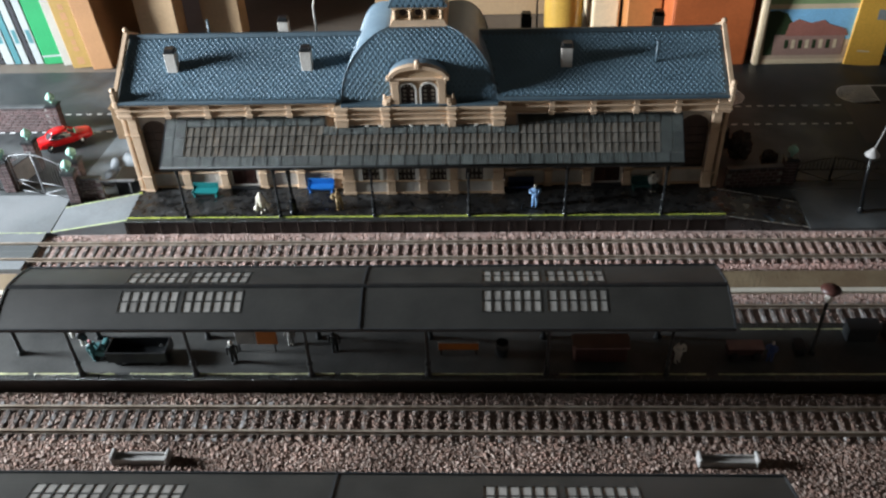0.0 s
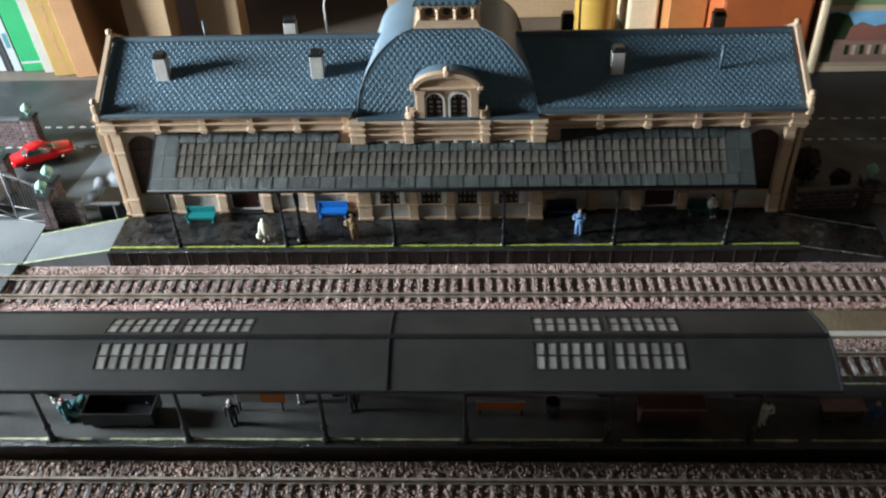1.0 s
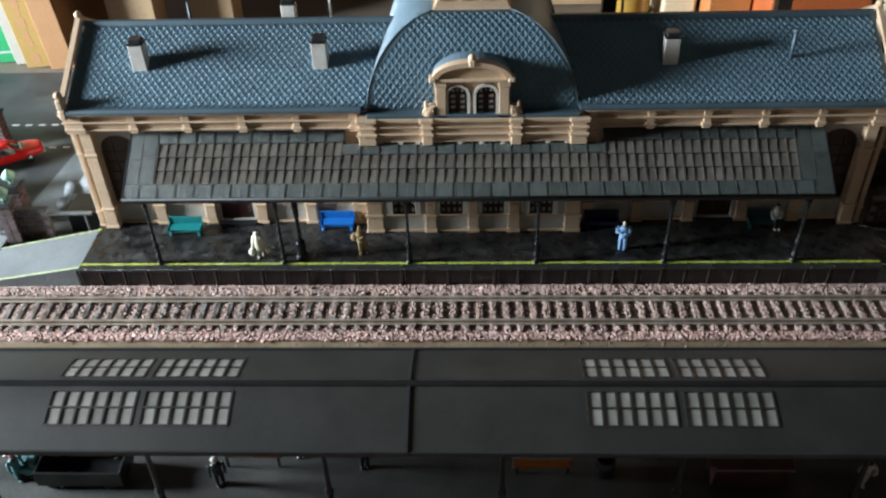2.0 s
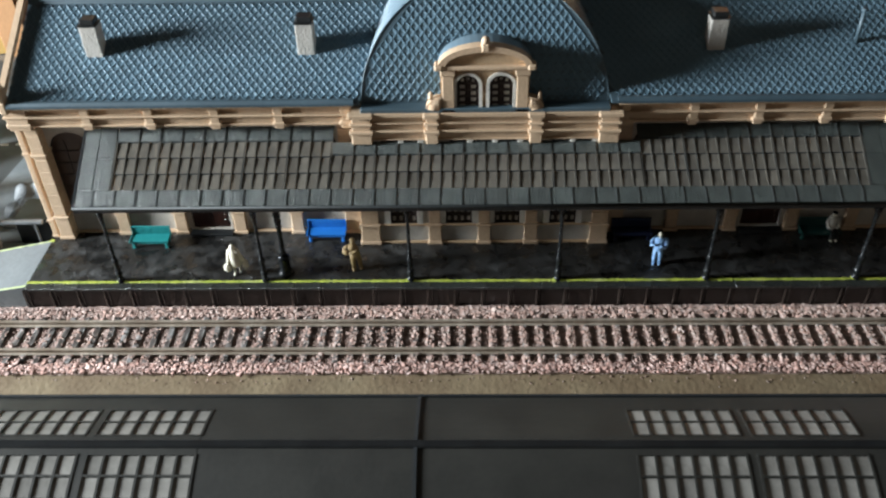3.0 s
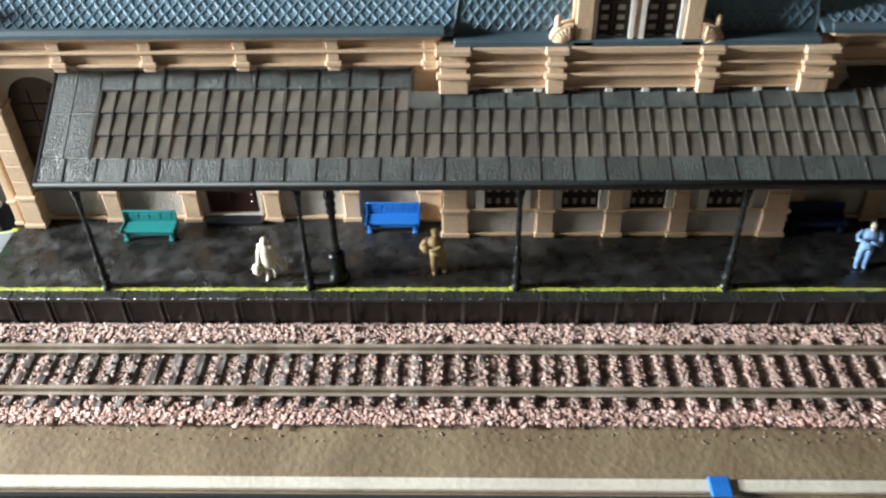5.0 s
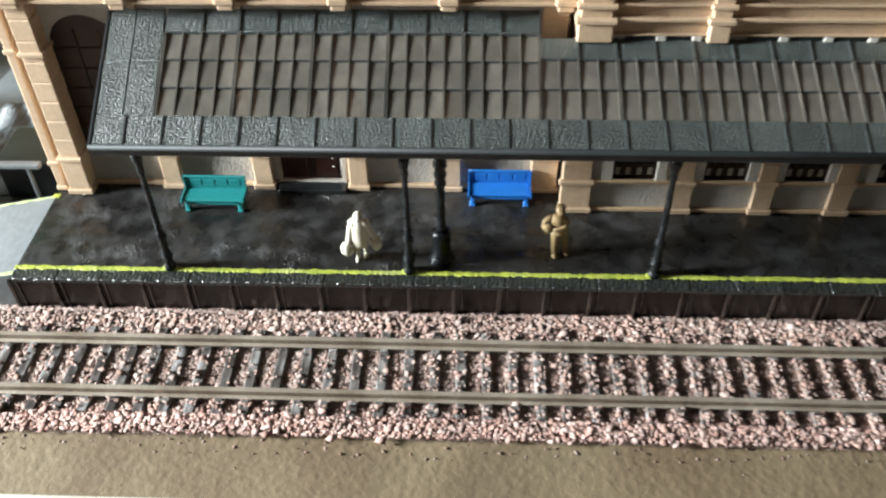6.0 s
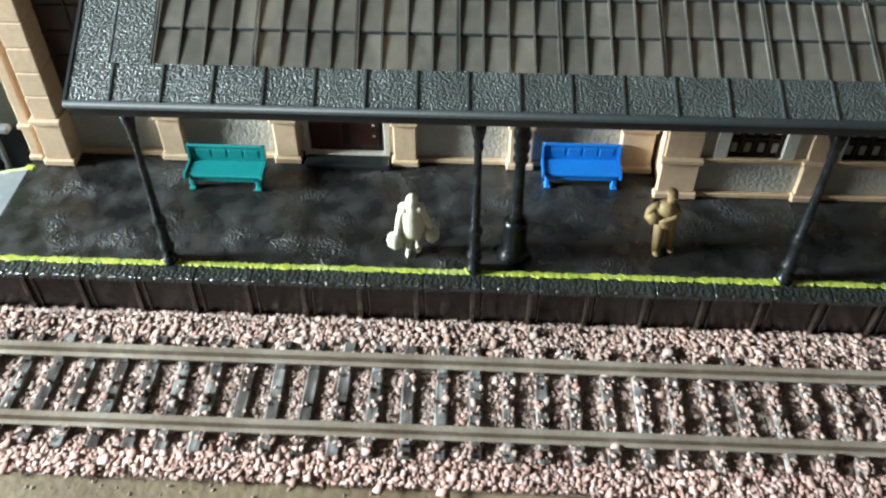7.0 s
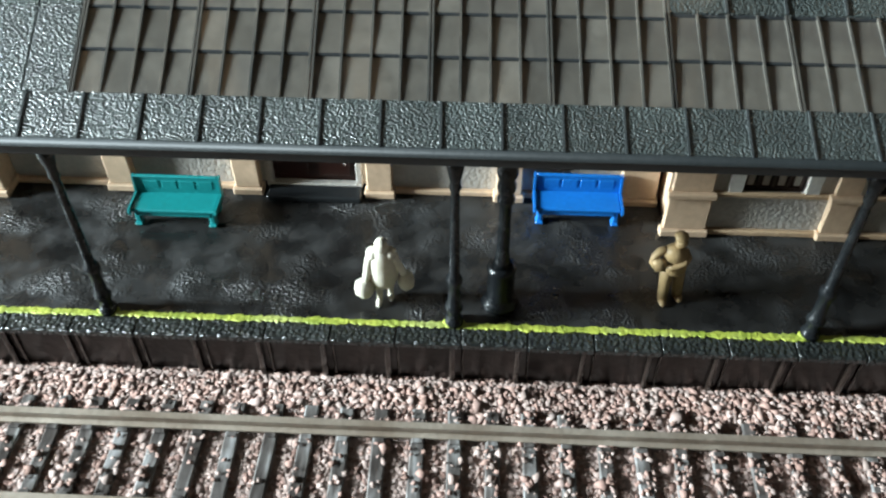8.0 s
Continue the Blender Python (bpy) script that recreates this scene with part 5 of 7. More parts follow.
def bent_carrier():
    """Cloaked figure with its head bowed, a round bag hanging at either side."""
    b = Form().lathe([(0.10, 0.46), (0.25, 0.48), (0.30, 0.58), (0.325, 0.80), (0.32, 1.02), (0.29, 1.22), (0.23, 1.40), (0.14, 1.52), (0.03, 1.57)], 0, 0, 0, 20)
    b.v = [(x * (1 + 0.07 * noise.noise(Vector((x * 5, y * 5, z * 1.2)))), y * 0.78 - 0.06 * max(0.0, z - 0.7), z) for x, y, z in b.v]
    for s, y in ((-1, -0.08), (1, 0.1)):
        b.tube([(s * 0.11, y, 0.04), (s * 0.115, y, 0.28), (s * 0.11, y * 0.5, 0.55)], 0.06, 0.085, 9)
        b.blob((s * 0.125, y - 0.08, 0.05), (0.075, 0.15, 0.055), 8, 5)
    b.tube([(-0.17, -0.05, 1.42), (-0.27, -0.09, 1.18), (-0.32, -0.13, 0.92), (-0.37, -0.16, 0.68)], 0.11, 0.085, 10)
    b.tube([(0.17, -0.03, 1.42), (0.28, -0.04, 1.20), (0.36, -0.02, 0.98), (0.44, 0.0, 0.76)], 0.11, 0.085, 10)
    b.blob((0.03, -0.15, 1.66), (0.155, 0.16, 0.165), 14, 10, 0.05)
    b.blob((-0.17, -0.06, 1.36), (0.16, 0.15, 0.14), 12, 8, 0.04).blob((0.18, -0.05, 1.36), (0.16, 0.15, 0.14), 12, 8, 0.04)
    b.blob((-0.42, -0.18, 0.47), (0.23, 0.2, 0.22), 12, 8, 0.16)
    b.blob((0.48, 0.04, 0.52), (0.19, 0.19, 0.25), 12, 8, 0.12)
    b.turned(Matrix.Diagonal((0.98, 1.0, 1.16, 1.0)))
    return b


def platform_figurines():
    figurine(-9.0, 0.62, 0, 0, "cream plastic figurine bent under two bags", [(bent_carrier(), CREAM)], 4)
    b = Form()
    b.tube([(-0.10, -0.08, 0.05), (-0.12, -0.08, 0.42), (-0.12, -0.05, 0.70), (-0.10, 0.0, 1.0)], 0.10, 0.145, 10)
    b.tube([(0.20, 0.02, 0.05), (0.17, 0.03, 0.42), (0.13, 0.02, 0.70), (0.09, 0.0, 1.0)], 0.10, 0.145, 10)
    b.blob((-0.11, -0.15, 0.05), (0.09, 0.16, 0.06), 8, 5).blob((0.22, -0.04, 0.05), (0.09, 0.16, 0.06), 8, 5)
    t = Form().lathe([(0.05, 0.82), (0.22, 0.84), (0.235, 0.95), (0.225, 1.15), (0.245, 1.38), (0.24, 1.5), (0.18, 1.62), (0.09, 1.68), (0.02, 1.69)], 0.02, 0, 0, 16)
    b.add([(x, y * 0.85 - 0.17 * max(0.0, z - 0.85), z) for x, y, z in t.v], t.f, True)
    # one arm swung out and back to the chest, the other across it, round a rolled bundle
    b.tube([(-0.14, -0.10, 1.56), (-0.27, -0.12, 1.52), (-0.38, -0.15, 1.42), (-0.43, -0.2, 1.28), (-0.36, -0.26, 1.18), (-0.2, -0.28, 1.22)], 0.085, 0.065, 12)
    b.tube([(0.18, -0.10, 1.56), (0.23, -0.2, 1.44), (0.15, -0.27, 1.34), (-0.04, -0.29, 1.27), (-0.18, -0.28, 1.23)], 0.085, 0.065, 12)
    b.blob((-0.3, -0.24, 1.3), (0.15, 0.10, 0.13), 12, 8, 0.14)
    h = Form().tube([(0.06, -0.10, 1.6), (0.10, -0.12, 1.78)], 0.085, 0.08, 10).blob((0.11, -0.14, 1.86), (0.12, 0.135, 0.145), 14, 10, 0.05)
    h.blob((0.11, -0.11, 1.95), (0.135, 0.14, 0.075), 12, 7, 0.04).blob((0.10, -0.23, 1.92), (0.11, 0.09, 0.03), 10, 5)
    for f in (b, h):
        f.v = [(x - 0.14 * max(0.0, z - 0.8), y, z) for x, y, z in f.v]
        f.turned(Matrix.Diagonal((1.1, 1.15, 1.04, 1.0)))
    figurine(-2.85, 0.97, 0, 2, "khaki-brown plastic figurine with raised arms", [(b, KHAKI), (h, KHAKI)], 2)
    b, h = standing(2.05, "raised")
    b.blob((0.28, 0.12, 1.42), (0.17, 0.17, 0.27), 12, 8, 0.15)
    figurine(12.72, 1.15, 0, -20, "light blue plastic figurine with a bundle", [(b, LIGHT_BLUE), (h, CREAM)], -2)
    b = Form().lathe([(0.05, 0.5), (0.22, 0.52), (0.24, 0.7), (0.21, 0.9), (0.25, 1.1), (0.22, 1.22), (0.1, 1.3), (0.02, 1.31)], 0, 0.0, 0, 14)
    for s in (-1, 1):
        b.tube([(s * 0.22, 0, 1.18), (s * 0.32, -0.05, 0.98), (s * 0.26, -0.22, 0.76), (s * 0.1, -0.34, 0.72)], 0.085, 0.065, 9)
    d = Form()
    for s in (-1, 1):
        d.tube([(s * 0.11, 0.0, 0.6), (s * 0.12, -0.34, 0.6), (s * 0.13, -0.42, 0.5), (s * 0.13, -0.44, 0.08)], 0.1, 0.075, 9)
    d.blob((0.0, 0.0, 1.54), (0.15, 0.16, 0.06), 12, 7)
    h = Form().blob((0.0, -0.02, 1.44), (0.11, 0.12, 0.14), 12, 9).blob((-0.13, -0.5, 0.05), (0.08, 0.14, 0.05), 8, 5).blob((0.13, -0.5, 0.05), (0.08, 0.14, 0.05), 8, 5)
    figurine(22.3, 3.45, 0, 8, "pale grey seated figurine with a black cap on a bench", [(b, WHITE), (d, IRON), (h, CREAM)])


platform_figurines()


# ---- island platforms ----
ISL = -15.45


def island(y_shift, with_marks):
    y0, y1 = -17.55 + y_shift, -12.35 + y_shift
    p = thing("island_platform", "black island platform between two tracks", "platform", 0, ISL + y_shift, -1.5, "island platforms")
    base = Matrix.Translation((0, -ISL - y_shift, 1.5))
    top = Form()
    nx, ny = 120, 10
    v = []
    for j in range(ny + 1):
        for i in range(nx + 1):
            x, y = -61 + 132 * i / nx, y0 + 0.5 + (y1 - y0 - 1.0) * j / ny
            v.append((x, y, -0.01 + 0.018 * noise.noise(Vector((x * 0.7, y * 1.2, 4)))))
    top.add(v, [(j * (nx + 1) + i, j * (nx + 1) + i + 1, (j + 1) * (nx + 1) + i + 1, (j + 1) * (nx + 1) + i) for j in range(ny) for i in range(nx)], True)
    top.box(-61, 71, y0 + 0.5, y1 - 0.5, -1.48, -0.04)
    part("deck", top.turned(base), ISLAND_DECK, p)
    part("fascia", Form().box(-61, 71, y0 + 0.2, y0 + 0.49, -1.48, -0.18).turned(base), FASCIA, p)
    part("fascia", Form().box(-61, 71, y1 - 0.49, y1 - 0.2, -1.48, -0.18).turned(base), FASCIA, p)
    a = part("coping_slab", Form().box(0.01, 1.385, y0, y0 + 0.49, -0.17, 0.0, 0.025).turned(base), COPING, p)
    b = part("coping_slab", Form().box(0.01, 1.385, y1 - 0.49, y1, -0.17, 0.0, 0.025).turned(base), COPING, p)
    a.location.x = b.location.x = -0.61
    for i in range(1, 94):
        for o in (a, b):
            again(o, i * 1.395, random.uniform(-0.01, 0.01), random.uniform(-0.006, 0.006))
    if with_marks:
        hand_line("edge_line", -40, 50, lambda x: -17.06 - ISL, lambda x: 1.5, 0.13, OLD_YELLOW, p, 21, 0.2, 0.42)
        hand_line("edge_line", -40, 32.5, lambda x: -12.98 - ISL, lambda x: 1.5, 0.10, OLD_YELLOW, p, 22, 0.2, 0.3)
    return p


island(0, True)
island(-16.2, False)


def island_roof_z(u):
    return 5.25 + 0.88 * (1 - (abs(u) / 2.86) ** 1.5)


def island_canopy(y_shift):
    c = thing("island_canopy", "charcoal island canopy with rows of skylights", "canopy", 1.15, ISL + y_shift, 0, "island canopies")
    base = Matrix.Translation((-1.15, 0, 0))
    put = lambda name, g, mat, label="": part(name, g.turned(base), mat, c, label)

    def shell(x0, x1, u0, u1, t=0.1, up=0.0, n=10):
        us = [u0 + (u1 - u0) * i / n for i in range(n + 1)]
        pts = [(u, island_roof_z(u) + up) for u in us] + [(u, island_roof_z(u) - t) for u in reversed(us)]
        return Form().prism(pts, x0, x1, "x", False)

    def sheet(name, x0, x1, u0, u1, mat, t=0.1, up=0.0, n=8):
        return put(name, shell(x0, x1, u0, u1, t, up, n), mat)

    xa, xm, xb = -21.15, 1.2, 23.3
    lights = [(-13.75, -10.13), (-9.8, -6.14), (8.46, 12.02), (12.38, 15.96)]
    ua, ub = 0.40, 1.88
    for x0, x1 in ((xa, -13.75), (-6.14, xm - 0.03), (xm + 0.03, 8.46), (15.96, xb)):
        sheet("roof_sheet", x0, x1, -2.86, -0.05, CANOPY)
        sheet("roof_sheet", x0, x1, 0.05, 2.86, CANOPY)
    for x0, x1 in ((-13.75, -6.14), (8.46, 15.96)):
        for s in (-1, 1):
            sheet("roof_sheet", x0, x1, min(s * 0.05, s * ua), max(s * 0.05, s * ua), CANOPY)
            sheet("roof_sheet", x0, x1, min(s * ub, s * 2.86), max(s * ub, s * 2.86), CANOPY)
    for x0, x1 in ((-10.13, -9.8), (12.02, 12.38)):
        for s in (-1, 1):
            sheet("roof_sheet", x0, x1, min(s * ua, s * ub), max(s * ua, s * ub), CANOPY)
    put("ridge_cap", Form().box(xa, xb, -0.17, 0.17, 5.95, 6.19, 0.05), IRON)
    for x in (xa - 0.05, xm - 0.09, xb - 0.07):
        sheet("rib", x, x + 0.12, -2.9, 2.9, DARK if x > 0 else CANOPY, 0.16, 0.05, 20)
    for s in (-1, 1):
        put("fascia", Form().box(xa, xb, min(s * 2.8, s * 2.92), max(s * 2.8, s * 2.92), 4.98, 5.26 if s < 0 else 5.36, 0.03), DARK)
    for x0, x1 in lights:
        w = (x1 - x0) / 6
        for s in (-1, 1):
            for i in range(7):
                x = x0 + i * w
                sheet("glazing_bar", x - 0.04, x + 0.04, min(s * ua, s * ub), max(s * ua, s * ub), CANOPY, 0.1, 0.02, 4)
            for u in (ua, (ua + ub) / 2, ub):
                sheet("glazing_bar", x0, x1, s * u - 0.036, s * u + 0.036, CANOPY, 0.1, 0.018, 2)
            for j in range(2):
                u0, u1 = s * (ua + (ub - ua) * j / 2 + 0.045 * 1), s * (ua + (ub - ua) * (j + 1) / 2 - 0.045)
                pane = None
                for i in range(6):
                    if pane is None:
                        pane = sheet("pane", x0 + 0.04, x0 + w - 0.04, min(u0, u1), max(u0, u1), SKYLIGHT, 0.08, -0.02, 3)
                    else:
                        again(pane, i * w, 0, 0)
    prof = [(0.24, 0), (0.24, 0.1), (0.17, 0.2), (0.15, 0.9), (0.2, 0.98), (0.2, 1.15), (0.13, 1.25), (0.1, 3.8), (0.15, 4.0), (0.12, 4.1), (0.2, 4.95)]
    post = put("post", Form().lathe(prof, -17.55, -1.67, 0, 12), IRON)
    for i in range(1, 6):
        again(post, 7.53 * i, 0, 0)
    rear = put("post", Form().lathe(prof, -17.55, 1.72, 0, 12), IRON)
    for i in range(1, 6):
        again(rear, 7.53 * i, 0, 0)
    beam = put("beam", Form().box(-17.63, -17.47, -2.6, 2.6, 4.85, 5.1, 0.03), IRON)
    for i in range(1, 6):
        again(beam, 7.53 * i, 0, 0)
    return c


island_canopy(0)
island_canopy(-16.2)


def island_things():
    t = thing("coal_trailer", "black open-topped trailer standing on the island platform", "trailer", -14.05, -15.55, 0)
    g = Form().box(-2.0, 2.0, -0.8, -0.68, 0.25, 1.15, 0.03).box(-2.0, 2.0, 0.68, 0.8, 0.25, 1.15, 0.03).box(-2.0, -1.88, -0.68, 0.68, 0.25, 1.15, 0.03).box(1.88, 2.0, -0.68, 0.68, 0.25, 1.15, 0.03)
    part("side", g, IRON, t)
    part("bed", Form().box(-1.9, 1.9, -0.7, 0.7, 0.25, 0.36), IRON, t)
    wheel = part("wheel", Form().lathe([(0.05, -0.08), (0.24, -0.08), (0.27, -0.04), (0.27, 0.04), (0.24, 0.08), (0.05, 0.08)], 0, 0, 0, 14).turned(Matrix.Translation((-1.3, -0.7, 0.27)) @ Matrix.Rotation(math.pi / 2, 4, "X")), RUBBER, t)
    again(wheel, 2.6, 0, 0), again(wheel, 0, 1.4, 0), again(wheel, 2.6, 1.4, 0)
    t = thing("luggage_tractor", "small dark blue tractor in front of the trailer", "tractor", -16.7, -15.3, 0)
    part("body", Form().box(-0.5, 0.5, -0.5, 0.5, 0.2, 0.75, 0.08).box(0.15, 0.5, -0.45, 0.45, 0.75, 1.2, 0.08), TEAL, t)
    part("seat", Form().box(-0.1, 0.12, -0.3, 0.3, 0.75, 0.95, 0.04), IRON, t)
    w = part("wheel", Form().lathe([(0.05, -0.07), (0.2, -0.07), (0.2, 0.07), (0.05, 0.07)], 0, 0, 0, 12).turned(Matrix.Translation((-0.3, -0.48, 0.2)) @ Matrix.Rotation(math.pi / 2, 4, "X")), RUBBER, t)
    again(w, 0.6, 0, 0), again(w, 0, 0.96, 0), again(w, 0.6, 0.96, 0)
    b, h = standing(1.8)
    figurine(-17.1, -15.75, 0, 60, "pink and teal figurine beside the tractor", [(b, TEAL), (h, PINK)])
    b = Form().blob((0.12, -0.05, 0.88), (0.38, 0.28, 0.33), 12, 8, 0.1).blob((0.3, -0.1, 0.72), (0.28, 0.22, 0.26), 10, 7, 0.1)
    h = Form().blob((-0.34, 0.0, 1.12), (0.24, 0.22, 0.24), 12, 8, 0.1).blob((-0.08, 0.05, 1.26), (0.34, 0.2, 0.14), 12, 7, 0.1).blob((-0.42, -0.05, 0.82), (0.13, 0.12, 0.2), 10, 6, 0.08)
    for x in (0.02, 0.3):
        h.tube([(x, -0.05, 0.04), (x, 0.0, 0.62)], 0.09, 0.12, 8).blob((x + 0.06, -0.1, 0.05), (0.16, 0.1, 0.055), 8, 5)
    figurine(-18.5, -14.35, 0, 0, "black and white figurine bent forward on the platform", [(b, IRON), (h, WHITE)])
    t = thing("signal_post", "thin black post on the island platform", "post", -22.35, -15.2, 0)
    part("pole", Form().lathe([(0.26, 0), (0.26, 0.12), (0.15, 0.25), (0.12, 4.6), (0.03, 4.7)], 0, 0, 0, 10), IRON, t)
    b, h = standing(1.9, "down", True)
    figurine(-7.72, -16.0, 0, 20, "black figurine with a white cap", [(b, IRON), (h, WHITE)])
    b, h = standing(1.8)
    figurine(-4.25, -14.35, 0, 0, "pale grey figurine near a canopy post", [(b, GREY_PAINT), (h, CREAM)])
    b, h = standing(1.9)
    figurine(-1.2, -15.0, 0, 0, "dark figurine with folded arms", [(b, IRON), (h, IRON)])
    b, h = standing(2.0, "raised")
    figurine(20.98, -15.95, 0, 10, "white figurine leaning forward", [(b, WHITE), (h, IRON)], 3)
    b, h = standing(1.7, "raised")
    figurine(26.85, -15.85, 0, -30, "blue and white figurine behind a barrow", [(b, BLUE_DARK), (h, WHITE)])
    t = thing("notice_board", "notice board with a grey and an orange panel", "notice board", -6.33, -15.0, 0)
    part("panel", Form().box(-1.37, -0.05, -0.05, 0.05, 0.67, 2.0, 0.02), GREY_PAINT, t, "pale grey panel")
    part("panel", Form().box(0.02, 1.38, -0.05, 0.05, 0.67, 2.0, 0.02), ORANGE, t, "orange panel")
    leg = part("leg", Form().box(-1.3, -1.2, -0.04, 0.04, 0, 0.68), IRON, t)
    again(leg, 2.4, 0, 0)
    t = thing("advert_board", "low orange advertising board with a pale edge", "notice board", 6.95, -15.3, 0)
    part("panel", Form().box(-1.3, 1.3, -0.06, 0.06, 0.45, 1.05, 0.02), ORANGE, t)
    part("edge", Form().box(-1.33, 1.33, -0.07, 0.07, 1.05, 1.1, 0.01).box(-1.36, -1.3, -0.07, 0.07, 0.45, 1.1, 0.01), GREY_PAINT, t)
    leg = part("leg", Form().box(-1.2, -1.1, -0.05, 0.05, 0, 0.46), IRON, t)
    again(leg, 2.3, 0, 0)
    t = thing("litter_bin", "black litter bin on the island platform", "bin", 9.78, -15.3, 0)
    part("body", Form().lathe([(0.36, 0), (0.42, 0.1), (0.45, 1.1), (0.4, 1.12), (0.38, 0.2)], 0, 0, 0, 14), IRON, t)
    t = thing("kiosk", "dark maroon platform kiosk with a pale corner post", "kiosk", 16.05, -15.55, 0)
    part("body", Form().box(-1.6, 1.7, -0.5, 0.6, 0.0, 1.35, 0.05), MAROON, t)
    part("ledge", Form().box(-1.7, 1.78, -0.66, -0.622, 1.33, 1.46, 0.015), PINK_GREY, t, "pale front edge of the roof")
    part("roof", Form().box(-1.8, 1.85, -0.62, 0.7, 1.35, 1.47, 0.04), MAROON, t)
    part("corner_post", Form().prism([(-1.86, 1.5), (-1.6, 1.5), (-1.66, 0.4), (-1.74, 0.3)], -0.6, -0.52, "y"), PINK_GREY, t, "pale pink corner post")
    t = thing("barrow", "dark red platform barrow", "barrow", 25.3, -15.4, 0)
    part("tray", Form().box(-1.1, 1.1, -0.4, 0.4, 0.35, 0.9, 0.06), MAROON, t)
    part("rim", Form().box(-1.15, 1.15, -0.45, 0.45, 0.9, 0.98, 0.03), PINK_GREY, t)
    w = part("wheel", Form().lathe([(0.05, -0.07), (0.3, -0.07), (0.3, 0.07), (0.05, 0.07)], 0, 0, 0, 14).turned(Matrix.Translation((-0.7, -0.42, 0.3)) @ Matrix.Rotation(math.pi / 2, 4, "X")), RUBBER, t)
    again(w, 1.4, 0, 0), again(w, 0, 0.84, 0), again(w, 1.4, 0.84, 0)
    for x, y, mat, lab, w in ((33.2, -13.7, DARK, "dark grey crate on the island platform", 1.0), (36.0, -13.7, MAROON, "brown-red crate on the island platform", 1.3), (28.9, -15.0, IRON, "small black box on the island platform", 0.3)):
        t = thing("crate", lab, "crate", x, y, 0)
        part("body", Form().box(-w, w, -0.5, 0.5, 0, 1.1 if w > 0.5 else 0.6, 0.06), mat, t)
        part("lid", Form().box(-w - 0.05, w + 0.05, -0.55, 0.55, 1.1 if w > 0.5 else 0.6, 1.2 if w > 0.5 else 0.66, 0.03), mat, t)
    t = thing("platform_lamp", "black platform lamp with a dark dish shade and white collar", "lamp", 29.65, -15.25, 0)
    part("pole", Form().lathe([(0.22, 0), (0.22, 0.12), (0.13, 0.3), (0.11, 4.9)], 0, 0, 0, 10), IRON, t)
    part("collar", Form().lathe([(0.12, 4.5), (0.24, 4.6), (0.24, 5.25), (0.14, 5.4)], 0, 0, 0, 12), WHITE, t, "white collar")
    part("shade", Form().lathe([(0.1, 5.4), (0.6, 5.44), (0.62, 5.5), (0.42, 5.68), (0.1, 5.76)], 0, 0, 0, 18), MAROON, t, "dark brown dish")
    for x in (-12.15, 22.85):
        t = thing("cable_trough", "low grey concrete trough lying in the ballast", "trough", x, -23.0, -1.3, "troughs in the ballast")
        part("channel", Form().box(-1.6, 1.6, -0.32, -0.18, 0, 0.5, 0.03).box(-1.6, 1.6, 0.18, 0.32, 0, 0.5, 0.03).box(-1.6, 1.6, -0.2, 0.2, 0, 0.32), GREY_PAINT, t)
        e = part("end_post", Form().box(-1.76, -1.58, -0.4, 0.4, 0, 0.75, 0.04), GREY_PAINT, t)
        again(e, 3.34, 0, 0)
    t = thing("blue_clip", "small blue plastic clip on the white edging strip", "clip", 5.95, -7.55, -1.3)
    part("body", Form().box(-0.33, 0.33, -0.9, 0.30, 0.02, 0.12, 0.05).box(-0.3, 0.3, -0.9, -0.75, -0.1, 0.14, 0.04), BLUE, t)


BLUE_DARK = material("mid_blue_plastic", (0.05, 0.09, 0.25), 0.5)
PINK_GREY = material("pinkish_grey_paint", (0.26, 0.16, 0.15), 0.55, (0.18, 0.10, 0.095), 90, 900, 0.2)
island_things()


# ---- surroundings left and right of the station ----
PALE_PAVING = material("pale_paving", (0.165, 0.19, 0.205), 0.6, (0.095, 0.11, 0.119), 30, 400, 0.3)


